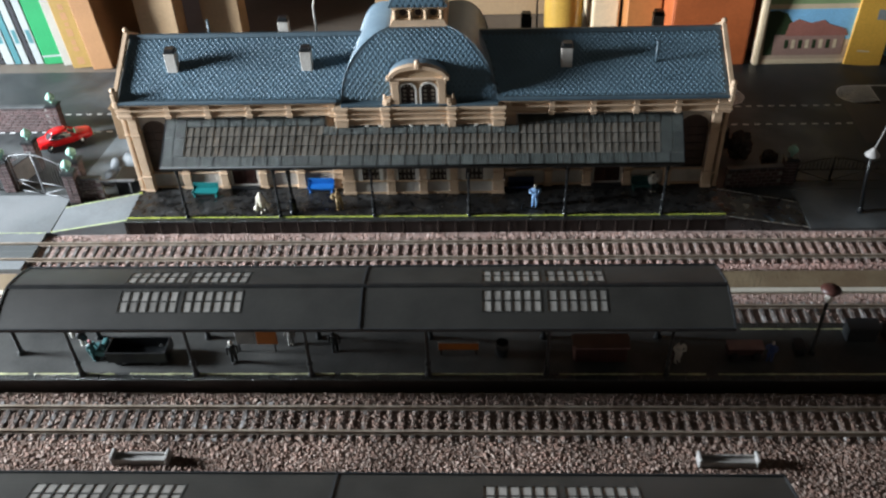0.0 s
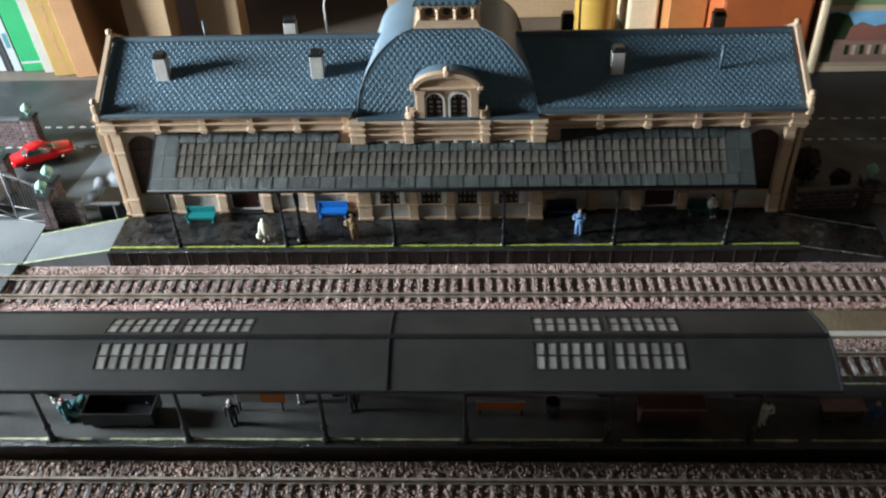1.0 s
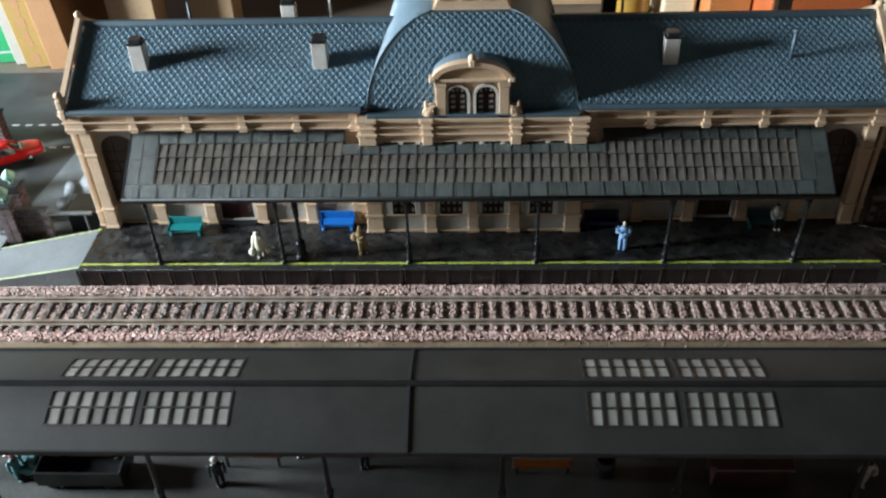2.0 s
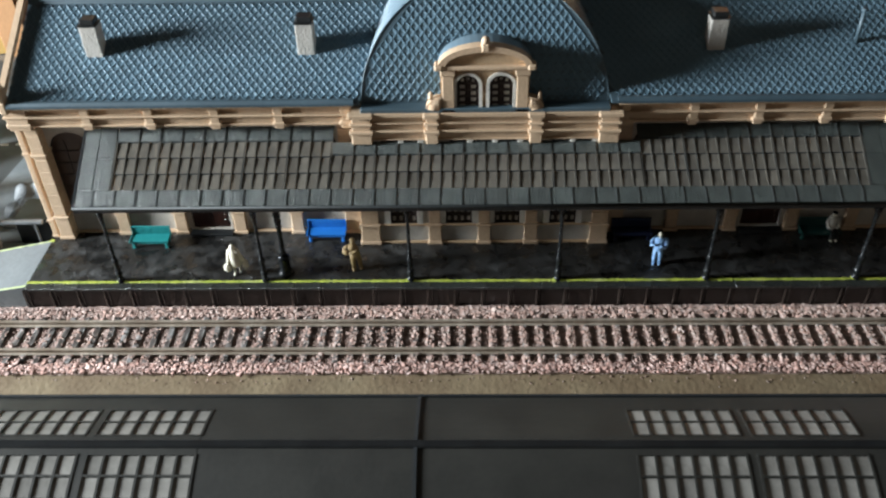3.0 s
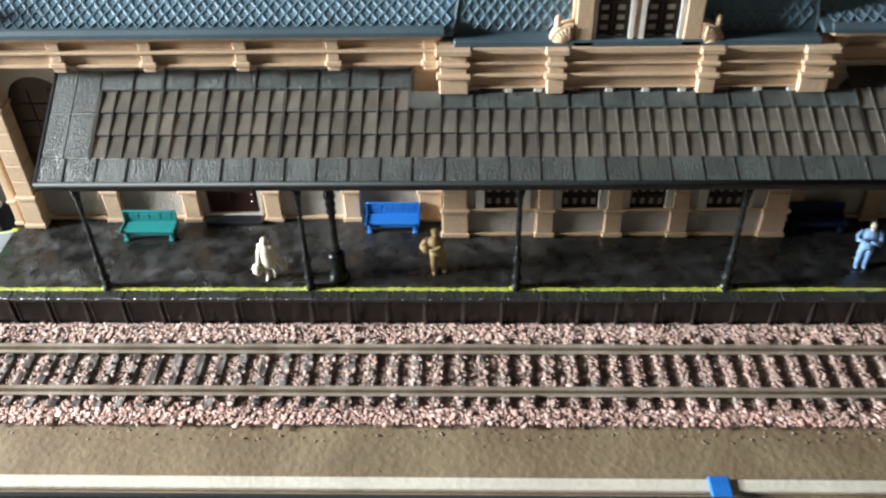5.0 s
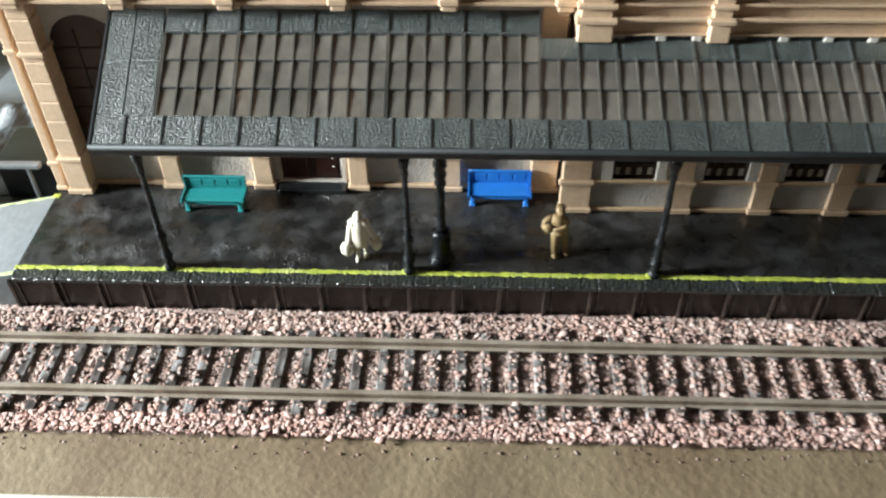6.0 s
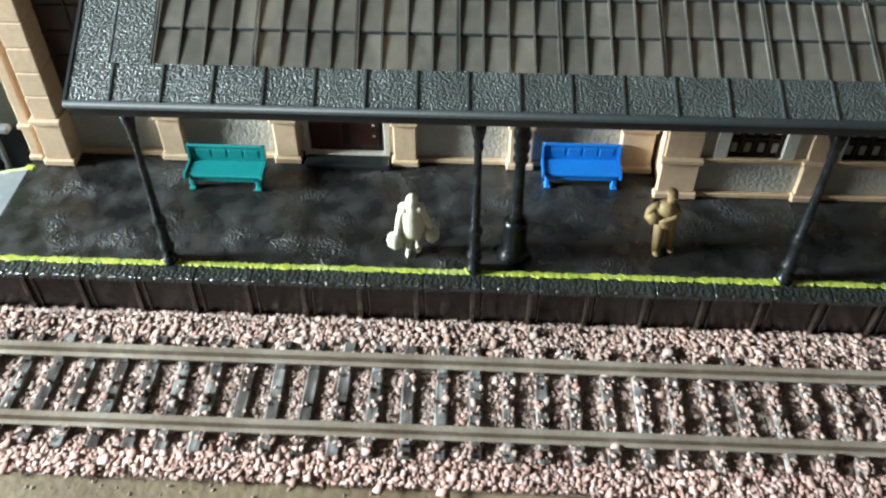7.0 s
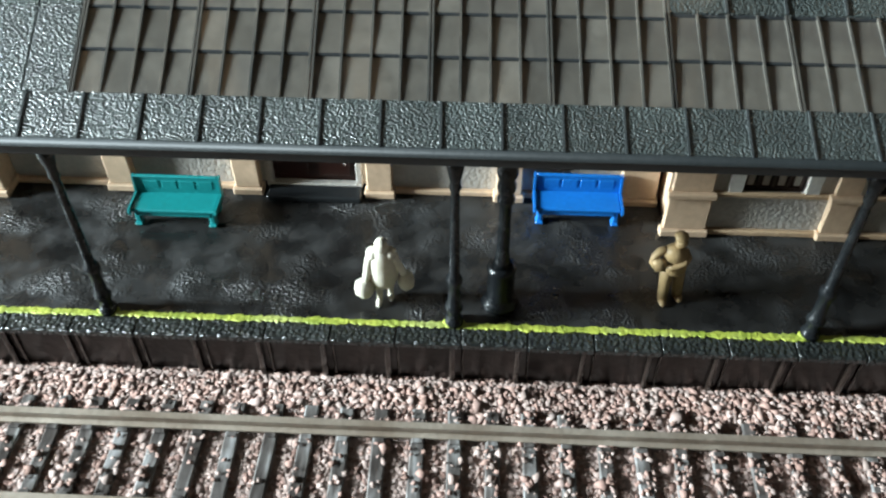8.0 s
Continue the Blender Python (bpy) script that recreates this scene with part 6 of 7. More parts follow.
def paving():
    structure("pavement", Form().box(-61, -26.35, -0.62, 4.58, -1.49, -1.0, 0.03), PAVING, "grey-blue paved forecourt beside the ramp", "pavement")
    structure("pavement", Form().box(34.05, 71, -0.62, 4.58, -1.49, -1.02, 0.03), ASPHALT, "dark paved yard beside the ramp", "pavement")
    structure("pavement", Form().box(-26.3, -20.3, 3.5, 4.58, -1.49, -1.02, 0.03), ASPHALT, "dark strip beside the ramp", "pavement")
    structure("pavement", Form().box(27.6, 34.0, 3.5, 4.58, -1.49, -1.02, 0.03), ASPHALT, "dark strip beside the ramp", "pavement")
    c = thing("level_crossing", "grey crossing boards between the rails", "level crossing", -44, -2.98, -1.5)
    for y0, y1, n in ((-1.85, -0.68, 1), (-3.78, -2.2, 2), (-5.2, -4.15, 1)):
        for i in range(n):
            a = y0 + (y1 - y0) * i / n
            b = y0 + (y1 - y0) * (i + 1) / n
            part("board", Form().box(-17, 17.4 - 0.3 * (y0 < -4), a + 2.98 + 0.01, b + 2.98 - 0.01, 0.02, 0.5, 0.03), PAVING if n == 1 else ASPHALT_PALE, c)
    hand_line("crossing_line", -17, 17.4, lambda x: 2.3, lambda x: 0.5, 0.10, PALE_LINE, c, 31, 0.3)
    structure("pavement", Form().add([(42.5, 11.5, -0.985), (50, 13.5, -0.985), (56, 20, -0.985), (42.6, 18.6, -0.985), (42.5, 11.5, -0.99), (50, 13.5, -0.99), (56, 20, -0.99), (42.6, 18.6, -0.99)],
              [(0, 1, 2, 3), (4, 5, 6, 7), (0, 1, 5, 4), (1, 2, 6, 5), (2, 3, 7, 6), (3, 0, 4, 7)]), PAVING_BROWN, "brown-grey painted junction on the street", "pavement")
    structure("pavement", Form().prism([(-26.4, 6.6), (-20.6, 5.2), (-20.6, 13.4), (-23.4, 15.4), (-25.4, 15.2), (-25.9, 10.5)], -0.999, -0.93, "z"), PALE_PAVING, "pale pavement leading round the station", "pavement")


ASPHALT_PALE = material("grey_crossing_board", (0.09, 0.10, 0.10), 0.6, (0.06, 0.066, 0.066), 22, 400, 0.3)
PAVING_BROWN = material("brown_grey_paving", (0.085, 0.075, 0.068), 0.6, (0.06, 0.053, 0.048), 22, 400, 0.3)
paving()


def finial(x, y, z, parent):
    g = Form().lathe([(0.12, 0), (0.15, 0.08), (0.10, 0.16), (0.40, 0.45), (0.44, 0.62), (0.32, 0.8), (0.11, 1.0), (0.02, 1.1)], x, y, z, 8)
    part("finial", g, MINT, parent, "mint-green urn-shaped finial")


def pillar(x, y, h, rows=8, finials=True):
    t = thing("brick_pillar", "dark brown brick gate pillar with a mint finial", "pillar", x, y, -1.0, "gate pillars")
    part("core", Form().box(-0.44, 0.44, -0.44, 0.44, 0, h - 0.25), MORTAR, t)
    bw, bh = 0.5, (h - 0.25) / rows
    brick = None
    for j in range(rows):
        for side in range(4):
            for i in range(2):
                o = -0.24 + i * 0.48
                if brick is None:
                    brick = part("brick", Form().box(-0.215, 0.215, -0.04, 0.04, 0.03, bh - 0.03, 0.012), BRICK, t)
                    b = brick
                else:
                    b = again(brick, 0, 0, 0)
                a = side * math.pi / 2
                b.location = Vector((o * math.cos(a) - 0.45 * math.sin(a), o * math.sin(a) + 0.45 * math.cos(a), j * bh)) * CM
                b.rotation_euler = (0, 0, a)
    part("cap", Form().box(-0.6, 0.6, -0.6, 0.6, h - 0.25, h - 0.08, 0.04).box(-0.5, 0.5, -0.5, 0.5, h - 0.08, h, 0.03), IRON, t, "dark flat cap")
    if finials:
        finial(0, 0, h, t)
    return t


def brick_wall(x0, y0, x1, y1, h, label):
    L = math.hypot(x1 - x0, y1 - y0)
    t = thing("brick_wall", label, "brick wall", x0, y0, -1.0, "brick walls", "", math.degrees(math.atan2(y1 - y0, x1 - x0)))
    part("core", Form().box(0, L, -0.16, 0.16, 0, h - 0.12), MORTAR, t)
    part("coping", Form().box(-0.03, L + 0.03, -0.28, 0.28, h - 0.12, h + 0.05, 0.04), COPING_DARK, t, "dark grey coping")
    rows, bw = int((h - 0.12) / 0.3), 0.62
    bh = (h - 0.12) / rows
    n = int(L / bw)
    bw = L / n
    brick = part("brick", Form().box(0.03, bw - 0.03, -0.04, 0.04, 0.03, bh - 0.03, 0.012), BRICK, t)
    brick.location = Vector((0, -0.17, 0)) * CM
    for j in range(rows):
        for i in range(n):
            if i == 0 and j == 0:
                continue
            x = (i + 0.5 * (j % 2)) * bw
            if x > L - bw * 0.9:
                continue
            again(brick, x, random.uniform(-0.01, 0.01), j * bh)
    return t


def iron_gate(x0, y0, x1, y1, mat, label, h=3.7):
    L = math.hypot(x1 - x0, y1 - y0)
    t = thing("iron_gate", label, "gate", x0, y0, -1.0, "gates", "", math.degrees(math.atan2(y1 - y0, x1 - x0)))
    for k in (0, 1):
        a, b = k * L / 2 + 0.03, (k + 1) * L / 2 - 0.03
        leaf = new("leaf")
        leaf.parent = t
        top = lambda x: h + 0.6 * math.sin(math.pi * x / L)
        g = Form().tube([(a, 0, 0.12), (b, 0, 0.12)], 0.05, None, 6).tube([(a, 0, 1.25), (b, 0, 1.25)], 0.05, None, 6)
        g.tube([(a, 0, 0.05), (a, 0, top(a))], 0.06, None, 6).tube([(b, 0, 0.05), (b, 0, top(b))], 0.06, None, 6)
        g.tube([(a + (b - a) * i / 8, 0, top(a + (b - a) * i / 8) - 0.25) for i in range(9)], 0.05, None, 6)
        g.tube([(a, 0, 1.2), (b, 0, 0.15)] if k == 0 else [(a, 0, 0.15), (b, 0, 1.2)], 0.045, None, 6)
        part("leaf_frame", g, mat, leaf)
        n = 9
        for i in range(1, n):
            x = a + (b - a) * i / n
            part("bar", Form().tube([(x, 0, 1.25), (x, 0, top(x) + 0.05)], 0.035, 0.02, 5), mat, leaf)
    return t


def left_side():
    pillar(-25.6, 3.85, 3.0)
    pillar(-25.8, 5.6, 3.1)
    pillar(-31.9, 5.5, 3.2)
    pillar(-30.9, 8.7, 3.1)
    pillar(-31.3, 15.2, 3.0, 8)
    brick_wall(-25.4, 4.0, -23.2, 4.0, 2.2, "short brown brick wall beside the ramp")
    brick_wall(-48, 15.2, -31.9, 15.2, 2.65, "long brown brick wall along the street")
    brick_wall(-30.95, 8.2, -31.8, 6.0, 2.0, "brown brick wall between two pillars")
    iron_gate(-31.3, 5.35, -26.15, 3.95, GREY_METAL, "grey double-leaf iron gate with an arched top")
    iron_gate(-38.5, 5.6, -32.4, 5.3, GREY_METAL, "grey iron fence panel with an arched top")
    brick_wall(-48, 8.6, -31.5, 8.7, 1.4, "low brown brick wall with a pale coping")
    # handrail beside the ramp
    t = thing("handrail", "dark grey metal handrail beside the ramp", "handrail", -22.2, 4.0, -1.0)
    part("rail", Form().box(-1.8, 1.85, -0.14, 0.14, 1.75, 1.95, 0.04), GREY_METAL, t)
    p = part("post", Form().box(-1.6, -1.48, -0.06, 0.06, 0, 1.76, 0.02), GREY_METAL, t)
    again(p, 2.9, 0, 0)
    # crumpled plaster slope against the station's side
    g = Form()
    n = 26
    v = []
    for j in range(n + 1):
        for i in range(n + 1):
            x, y = -24.4 + 3.6 * i / n, 6.2 + 4.2 * j / n
            z = -0.95 + 1.9 * (i / n) * (0.5 + 0.5 * j / n) + 0.55 * noise.noise(Vector((x * 0.9, y * 0.8, 2))) + 0.45 * abs(noise.noise(Vector((x * 1.3 + y * 0.6, y * 0.6, 5)))) + 0.05 * noise.noise(Vector((x * 4.5, y * 4.2, 7)))
            v.append((x + 23, y - 8, max(z, -0.97) + 1.0))
    g.add(v, [(j * (n + 1) + i, j * (n + 1) + i + 1, (j + 1) * (n + 1) + i + 1, (j + 1) * (n + 1) + i) for j in range(n) for i in range(n)], False)
    t = thing("plaster_slope", "crumpled grey plaster slope beside the station", "rock slope", -23, 8, -1.0)
    part("slope", g, ROCK, t)
    t = thing("storage_box", "black box against the side of the station", "box", -21.0, 5.4, -1.0)
    part("body", Form().box(-1.3, 0.9, -0.9, 1.2, 0, 1.6, 0.06), IRON, t)
    t = thing("rear_annex", "low tan annex behind the station", "annex", -24.2, 13.7, -1.0)
    # annex coloured with its shade, darker than the station's own tan
    part("body", Form().box(-1.0, 4.4, -0.2, 1.6, 0, 3.2, 0.06), TAN_SHADED, t)
    part("roof", Form().box(-1.12, 4.4, -0.32, 1.7, 3.2, 3.42, 0.05), TAN_SHADED, t)


GREY_METAL = material("grey_metal_paint", (0.16, 0.165, 0.17), 0.45, (0.11, 0.115, 0.12), 120, 900, 0.1)
left_side()


CAR_GLASS = material("dark_car_glass", (0.05, 0.055, 0.06), 0.08, None, 60, 900, 0.0, spec=0.8)


def car(x, y, rz):
    t = thing("car", "glossy red model coupe car parked on the street", "car", x, y, -1.0, "", "", rz)
    t.scale = (1.02, 1.08, 1.15)
    L, W = 2.45, 0.92
    # lofted body: bonnet, waist and tail drawn out of rounded sections
    body, n, rings = Form(), 16, 22
    v = []
    for i in range(rings + 1):
        q = -1 + 2 * i / rings
        x = L * q
        wide = W * (1 - 0.16 * abs(q) ** 3.5) * (1 - 0.45 * max(0.0, abs(q) - 0.93) / 0.07)
        top = 0.93 - 0.16 * max(0.0, q) ** 2 - 0.10 * max(0.0, -q) ** 3 + 0.05 * math.exp(-((q - 0.52) / 0.16) ** 2) + 0.05 * math.exp(-((q + 0.55) / 0.16) ** 2)
        low = 0.26 + 0.12 * abs(q) ** 4
        for k in range(n):
            a = 2 * math.pi * k / n
            c, d = math.cos(a), math.sin(a)
            v.append((x, wide * math.copysign(abs(c) ** 0.55, c), (top + low) / 2 + (top - low) / 2 * math.copysign(abs(d) ** 0.6, d)))
    body.add(v, [[i * n + k, i * n + (k + 1) % n, (i + 1) * n + (k + 1) % n, (i + 1) * n + k] for i in range(rings) for k in range(n)] + [list(range(n)), list(range(rings * n, (rings + 1) * n))], True)
    part("body", body, RED, t)
    cabin = Form()
    rows = [(0.88, -1.55, 1.05, 0.76), (1.05, -1.30, 0.80, 0.72), (1.25, -1.00, 0.45, 0.64), (1.38, -0.75, 0.20, 0.56)]
    v = []
    for z, xa, xb, w in rows:
        for k in range(16):
            a = 2 * math.pi * k / 16
            c, d = math.cos(a), math.sin(a)
            v.append(((xa + xb) / 2 + (xb - xa) / 2 * math.copysign(abs(c) ** 0.6, c), w * math.copysign(abs(d) ** 0.5, d), z))
    cabin.add(v, [[i * 16 + k, i * 16 + (k + 1) % 16, (i + 1) * 16 + (k + 1) % 16, (i + 1) * 16 + k] for i in range(3) for k in range(16)], True)
    part("cabin", cabin, CAR_GLASS, t, "dark reflecting glazing")
    part("roof", Form().blob((-0.30, 0, 1.35), (0.78, 0.64, 0.15), 16, 8), RED, t)
    for side in (-1, 1):
        part("window_trim", Form().tube([(-1.25, side * 0.72, 0.98), (-0.3, side * 0.77, 0.96), (0.75, side * 0.72, 0.98), (0.3, side * 0.63, 1.25), (-0.95, side * 0.63, 1.27), (-1.25, side * 0.72, 0.98)], 0.035, None, 6), CHROME, t, "pale window trim")
    for xx, s in ((-1.42, -1), (-1.42, 1), (0.98, -1), (0.98, 1)):
        part("pillar", Form().tube([(xx, s * 0.66, 0.9), (xx * 0.62 - 0.16, s * 0.58, 1.2), (xx * 0.45 - 0.2, s * 0.48, 1.38)], 0.055, None, 6), RED, t)
    for xx in (-1.4, 1.35):
        for s in (-1, 1):
            m = Matrix.Translation((xx, s * 0.8, 0.32)) @ Matrix.Rotation(math.pi / 2, 4, "X")
            w = part("wheel", Form().lathe([(0.12, -0.1), (0.3, -0.1), (0.32, -0.06), (0.32, 0.06), (0.3, 0.1), (0.12, 0.1)], 0, 0, 0, 16).turned(m), RUBBER, t)
            part("rim", Form().lathe([(0.02, -0.115), (0.17, -0.115), (0.19, 0.0), (0.17, 0.115), (0.02, 0.115)], 0, 0, 0, 14).turned(m), CHROME, w, "chrome rim")
    part("bumper", Form().box(L - 0.03, L + 0.07, -0.8, 0.8, 0.36, 0.46, 0.03), CHROME, t)
    part("bumper", Form().box(-L - 0.07, -L + 0.03, -0.8, 0.8, 0.36, 0.46, 0.03), CHROME, t)
    for s in (-1, 1):
        part("headlight", Form().blob((L - 0.02, s * 0.6, 0.6), (0.06, 0.13, 0.1)), CHROME, t)
    part("windscreen_trim", Form().box(0.98, 1.06, -0.5, 0.5, 0.90, 0.97, 0.01), CHROME, t)


car(-30.0, 12.9, 33)


def right_side():
    pillar(33.8, 5.6, 2.6)
    pillar(46.5, 5.6, 2.6)
    iron_gate(34.5, 5.6, 40.2, 5.6, IRON, "black iron fence panel with an arched top", 2.0)
    iron_gate(40.3, 5.6, 45.9, 5.6, IRON, "black iron fence panel with an arched top", 2.0)
    brick_wall(28.6, 4.9, 33.2, 5.3, 1.9, "dark brick wall beside the ramp")
    t = thing("street_lamp", "black lamp post with a dull white bell-shaped shade", "street lamp", 38.5, 1.4, -1.0)
    part("pole", Form().lathe([(0.25, 0), (0.25, 0.2), (0.17, 0.4), (0.15, 0.6)], 0, 0, 0, 10).tube([(0, 0, 0.4), (-0.32, 0, 3.0), (-0.45, 0, 5.3)], 0.15, 0.12, 10), IRON, t)
    part("shade", Form().lathe([(0.55, 5.3), (0.52, 5.42), (0.3, 5.66), (0.16, 5.9), (0.05, 5.98)], -0.42, 0, 0, 16), GREY_PAINT, t, "dull white bell-shaped shade")
    part("rod", Form().tube([(-0.4, 0, 5.9), (0.0, 0, 7.9)], 0.05, None, 6), GREY_PAINT, t, "thin pale rod")
    part("bulb", Form().blob((-0.42, 0, 5.3), (0.18, 0.18, 0.14)), GREY_PAINT, t)
    for x, y, r, h in ((30.6, 9.0, 0.95, 2.6), (33.0, 8.2, 0.7, 1.2), (29.3, 10.6, 0.8, 2.2)):
        t = thing("shrub", "small brown model shrub beside the station", "shrub", x, y, -1.0, "shrubs")
        part("trunk", Form().tube([(0, 0, 0), (0.05, 0, h * 0.5)], 0.1, 0.06, 6), MAROON, t)
        rng = random.Random(int(x * 10))
        g = Form()
        for i in range(700):
            a, z, q = rng.uniform(0, 6.28), rng.uniform(0.15, 1.0), rng.random() ** 0.5
            rr = r * q * (1.0 - 0.55 * abs(z - 0.5))
            c = Vector((rr * math.cos(a), rr * math.sin(a), z * h))
            d = Vector((rng.uniform(-1, 1), rng.uniform(-1, 1), rng.uniform(-1, 1))).normalized() * 0.2
            e = d.orthogonal().normalized() * 0.15
            g.add([c - d, c + e, c + d, c - e], [(0, 1, 2, 3)])
        part("crown", g, SHRUB, t)


right_side()


# ---- shelf with books behind the layout ----
def colour(name, c, rough=0.5):
    return material(name, c, rough, tuple(k * 0.8 for k in c), 20, 400, 0.05)


def shelf():
    structure("shelf", Form().box(-111.5, 100, 27.25, 62, -3.2, -1.15, 0.05), SHELF_TOP, "grey-brown wooden shelf behind the layout", "shelf")
    structure("trim_1", Form().box(-111.5, 100, 62, 64, -3, 60), DARK_WOOD, "dark brown back panel of the shelf", "panel")
    white, teal, green = colour("white_paper", (0.30, 0.325, 0.32)), colour("teal_paper", (0.04, 0.15, 0.165)), colour("green_binder", (0.008, 0.22, 0.07))
    grey, yellow, brown = colour("warm_grey_paper", (0.32, 0.30, 0.26)), colour("mustard_cloth", (0.30, 0.185, 0.05)), colour("brown_board", (0.33, 0.17, 0.075))
    # cream card is lightened in place of light on the right-hand boxes
    dark, orange, cream = colour("near_black_cloth", (0.02, 0.02, 0.024)), colour("burnt_orange_box", (0.55, 0.14, 0.04)), colour("cream_card", (0.78, 0.63, 0.42))

    def book(x0, x1, y, h, mat, label, bands=(), lean=-4.0, depth=15):
        t = thing("book", label, "book", (x0 + x1) / 2, y, -1.15, "books on the shelf")
        t.rotation_euler = (0, radians(lean), 0)
        w = (x1 - x0) / 2
        part("spine", Form().box(-w, w, 0, 0.35, 0.02, h, 0.08), mat, t)
        part("cover", Form().box(-w, -w + 0.12, 0.35, depth, 0.02, h, 0.03).box(w - 0.12, w, 0.35, depth, 0.02, h, 0.03), mat, t)
        part("pages", Form().box(-w + 0.13, w - 0.13, 0.36, depth - 0.3, 0.15, h - 0.2), white, t, "pale page block")
        for z0, z1, bw, m in bands:
            part("label_bar", Form().box(-w * bw, w * bw, -0.015, 0.002, z0, z1), m, t)

    x = -47.0
    for i, (w, m, lab) in enumerate(((1.3, white, "thin white magazine on the shelf"), (0.9, teal, "thin teal magazine on the shelf"), (1.5, white, "white paperback on the shelf"), (0.6, dark, "thin black booklet on the shelf"), (1.1, white, "thin white magazine on the shelf"),
                                     (0.8, teal, "thin teal magazine on the shelf"), (0.9, white, "thin white magazine on the shelf"), (0.6, dark, "thin black booklet on the shelf"), (0.95, white, "thin white magazine on the shelf"))):
        book(x, x + w - 0.06, 29.3, 22 + (i % 3), m, lab, ((2.5, 4.0, 0.5, teal),) if m is white else ())
        x += w
    book(-38.35, -36.2, 29.3, 26, green, "bright green ring binder on the shelf", ((0.9, 1.1, 0.98, white),))
    book(-36.1, -35.0, 28.9, 25, grey, "warm grey book on the shelf", ())
    book(-34.9, -32.7, 28.3, 24, yellow, "mustard yellow book with dark lettering on its spine", ((0.5, 1.3, 0.34, brown), (2.0, 2.5, 0.3, brown), (2.7, 3.3, 0.22, brown), (3.7, 4.5, 0.3, brown), (4.8, 5.2, 0.2, brown), (5.5, 6.3, 0.3, brown), (6.6, 7.2, 0.24, brown)))
    book(-32.6, -30.4, 27.9, 24, brown, "brown leather-look book on the shelf", ())

    case = thing("bookcase", "bookcase of pale and orange-brown wood behind the layout", "bookcase", 0, 30, -1.15)

    def upright(x0, x1, y, h, mat, label, depth=3.0, name="", cat=""):
        if not name:
            part("side_panel", Form().box(x0, x1, y - 30, y - 30 + depth, 0.0, h, 0.1), mat, case, label)
            return
        t = thing(name, label, cat, (x0 + x1) / 2, y, -1.15 if y > 27.25 else -0.99)
        w = (x1 - x0) / 2
        part("face", Form().box(-w, w, 0, depth, 0.0, h, 0.1), mat, t)
        part("edge", Form().box(-w + 0.2, w - 0.2, -0.08, -0.002, 0.0, h, 0.03), mat, t)

    upright(-27.8, -23.6, 31, 40, PALE_WOOD, "pale wooden upright of the bookcase")
    upright(-21.8, -17.6, 34, 40, PALE_WOOD, "pale wooden upright of the bookcase")
    upright(-3.5, 16.5, 40, 40, PALE_WOOD, "wide pale wooden panel of the bookcase", 3)
    upright(20.5, 23.4, 34, 40, cream, "cream cardboard box end on the shelf", 10, "cardboard_box", "box")
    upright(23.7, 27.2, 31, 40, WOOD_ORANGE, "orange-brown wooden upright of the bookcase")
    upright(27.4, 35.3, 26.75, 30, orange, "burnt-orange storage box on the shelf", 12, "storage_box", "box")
    t = thing("jar", "amber glass-like jar on the shelf", "jar", 17.6, 36, -1.15)
    part("body", Form().lathe([(1.9, 0), (2.1, 0.6), (2.1, 9.0), (1.6, 10.5)], 0, 0, 0, 20), colour("amber_glaze", (0.50, 0.30, 0.06), 0.25), t)
    part("lid", Form().lathe([(1.7, 10.5), (1.8, 11.5), (0.4, 12)], 0, 0, 0, 20), PALE_WOOD, t)
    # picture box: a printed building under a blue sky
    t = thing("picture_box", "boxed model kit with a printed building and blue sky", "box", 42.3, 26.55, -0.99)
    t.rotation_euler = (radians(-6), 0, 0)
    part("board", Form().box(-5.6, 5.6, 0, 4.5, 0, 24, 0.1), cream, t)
    # print colours lightened to make up for weak light at this end
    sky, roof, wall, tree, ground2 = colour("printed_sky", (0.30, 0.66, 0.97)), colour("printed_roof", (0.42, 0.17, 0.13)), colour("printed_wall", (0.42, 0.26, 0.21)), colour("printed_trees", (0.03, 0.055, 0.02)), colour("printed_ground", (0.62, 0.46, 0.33))
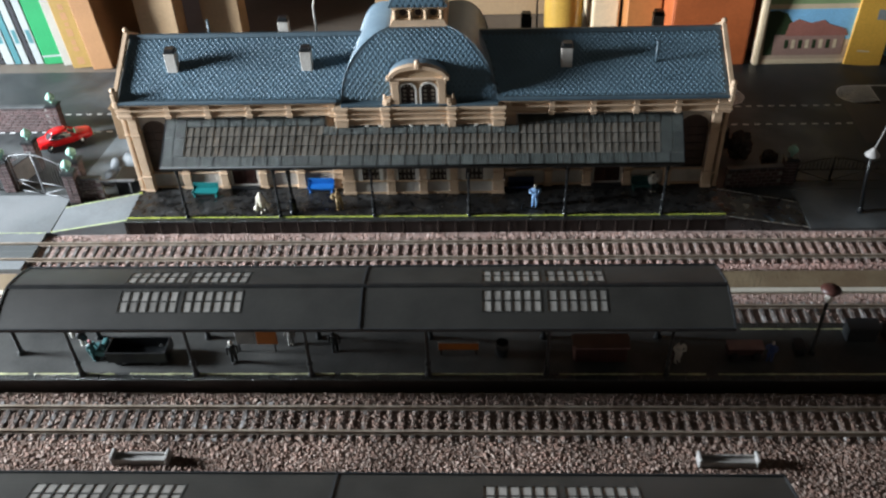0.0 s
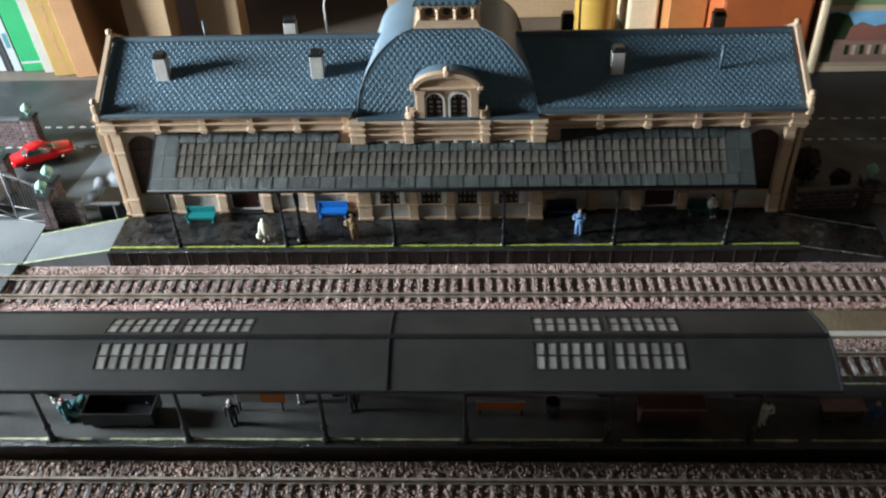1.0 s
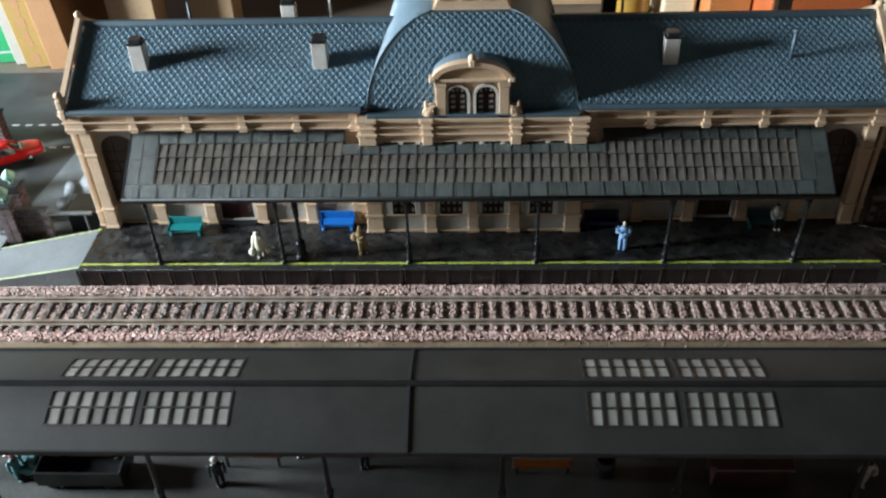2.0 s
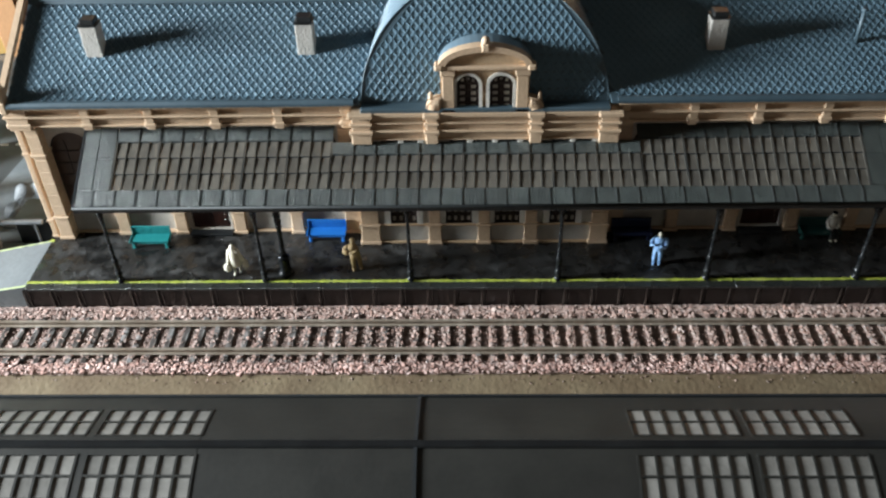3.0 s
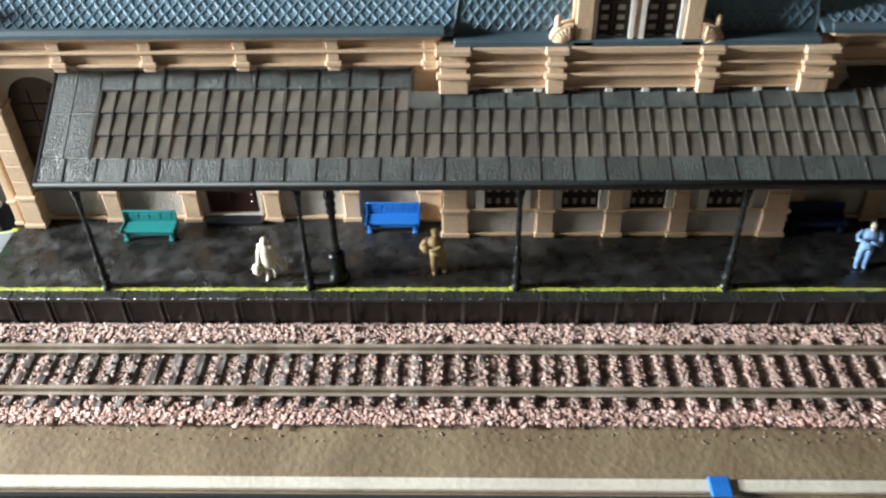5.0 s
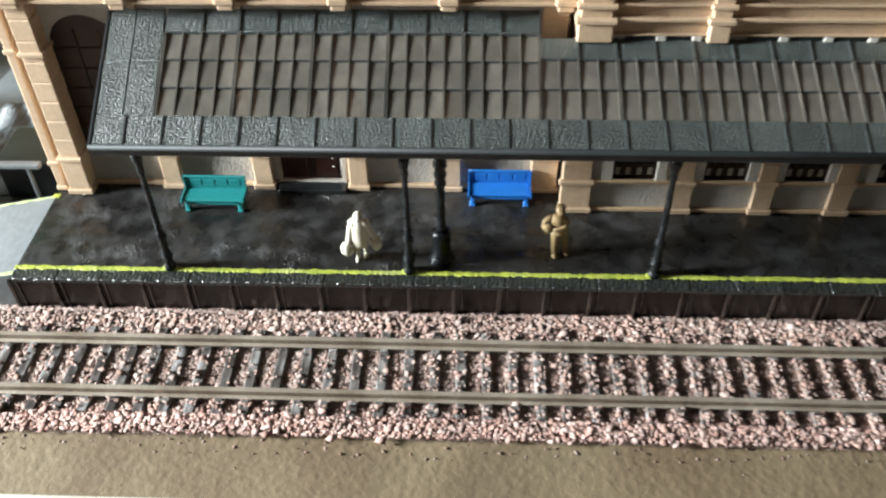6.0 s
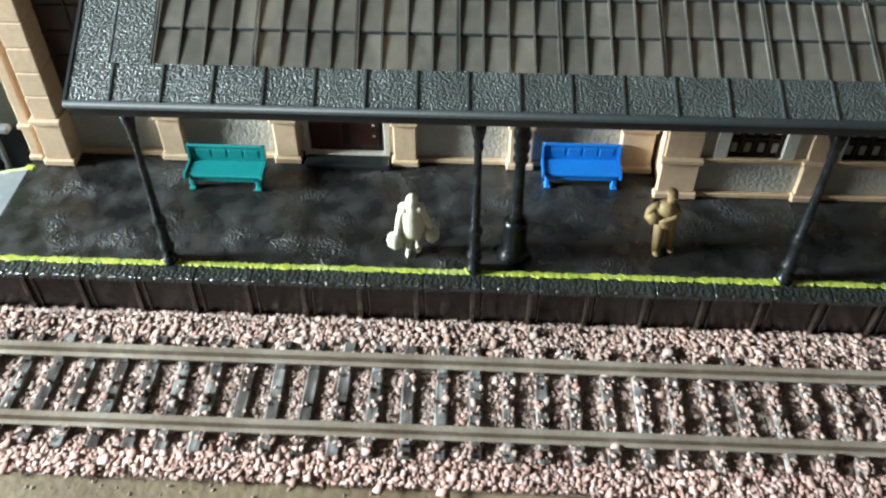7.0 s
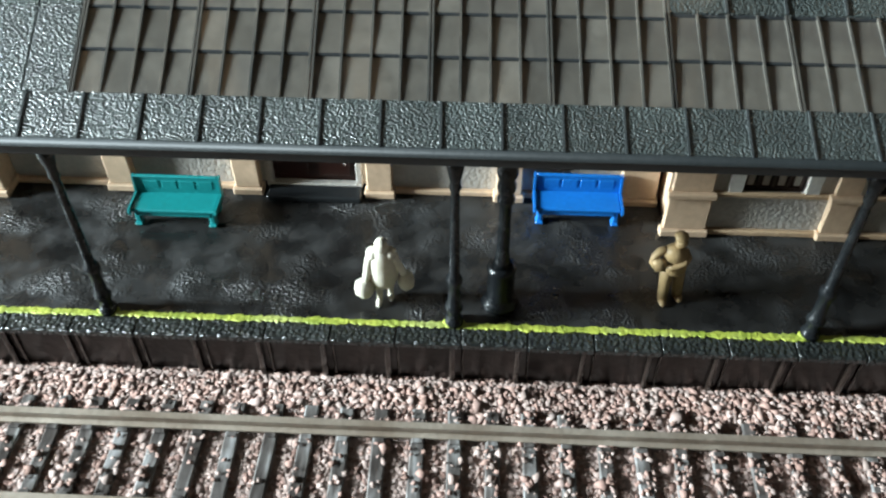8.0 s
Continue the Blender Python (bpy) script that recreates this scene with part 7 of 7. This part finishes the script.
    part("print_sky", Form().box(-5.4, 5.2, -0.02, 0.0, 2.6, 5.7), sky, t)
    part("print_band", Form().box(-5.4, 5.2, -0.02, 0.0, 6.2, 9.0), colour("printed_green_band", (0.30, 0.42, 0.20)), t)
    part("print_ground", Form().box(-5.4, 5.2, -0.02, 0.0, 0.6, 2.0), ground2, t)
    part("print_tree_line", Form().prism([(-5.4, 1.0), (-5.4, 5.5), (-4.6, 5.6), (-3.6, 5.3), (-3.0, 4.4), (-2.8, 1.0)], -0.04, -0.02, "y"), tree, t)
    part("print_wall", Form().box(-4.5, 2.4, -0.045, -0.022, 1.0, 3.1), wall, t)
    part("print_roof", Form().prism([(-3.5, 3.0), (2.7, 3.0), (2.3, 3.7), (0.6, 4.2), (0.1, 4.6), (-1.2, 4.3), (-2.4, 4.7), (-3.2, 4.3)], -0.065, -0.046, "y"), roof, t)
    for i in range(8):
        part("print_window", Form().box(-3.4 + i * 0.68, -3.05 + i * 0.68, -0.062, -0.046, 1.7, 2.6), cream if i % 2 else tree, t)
    t = thing("booklet", "orange-yellow booklet leaning against the picture box", "booklet", 46.75, 26.1, -0.99)
    t.rotation_euler = (radians(-8), radians(5), 0)
    # cover colour likewise raised where too little light arrives
    part("cover", Form().box(-1.75, 1.85, 0, 0.3, 0, 20, 0.03), colour("orange_yellow_card", (0.86, 0.47, 0.07)), t)
    part("label_bar", Form().box(-0.8, 0.4, -0.02, 0.0, 1.4, 1.55), cream, t)
    part("label_bar", Form().box(0.2, 1.5, -0.02, 0.0, 4.7, 5.7), white, t)
    upright(36.0, 36.75, 26.5, 26, cream, "cream edge of a picture frame on the shelf", 1.0, "framed_picture", "picture")
    book(50.0, 53.5, 28.5, 24, sky, "blue book on the shelf", ((0.8, 1.8, 0.8, white),))


SHELF_TOP = material("grey_brown_shelf", (0.14, 0.115, 0.092), 0.55, (0.10, 0.082, 0.065), 8, 200, 0.2)
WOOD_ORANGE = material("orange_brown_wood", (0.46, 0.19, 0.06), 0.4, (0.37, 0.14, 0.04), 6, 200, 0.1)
shelf()
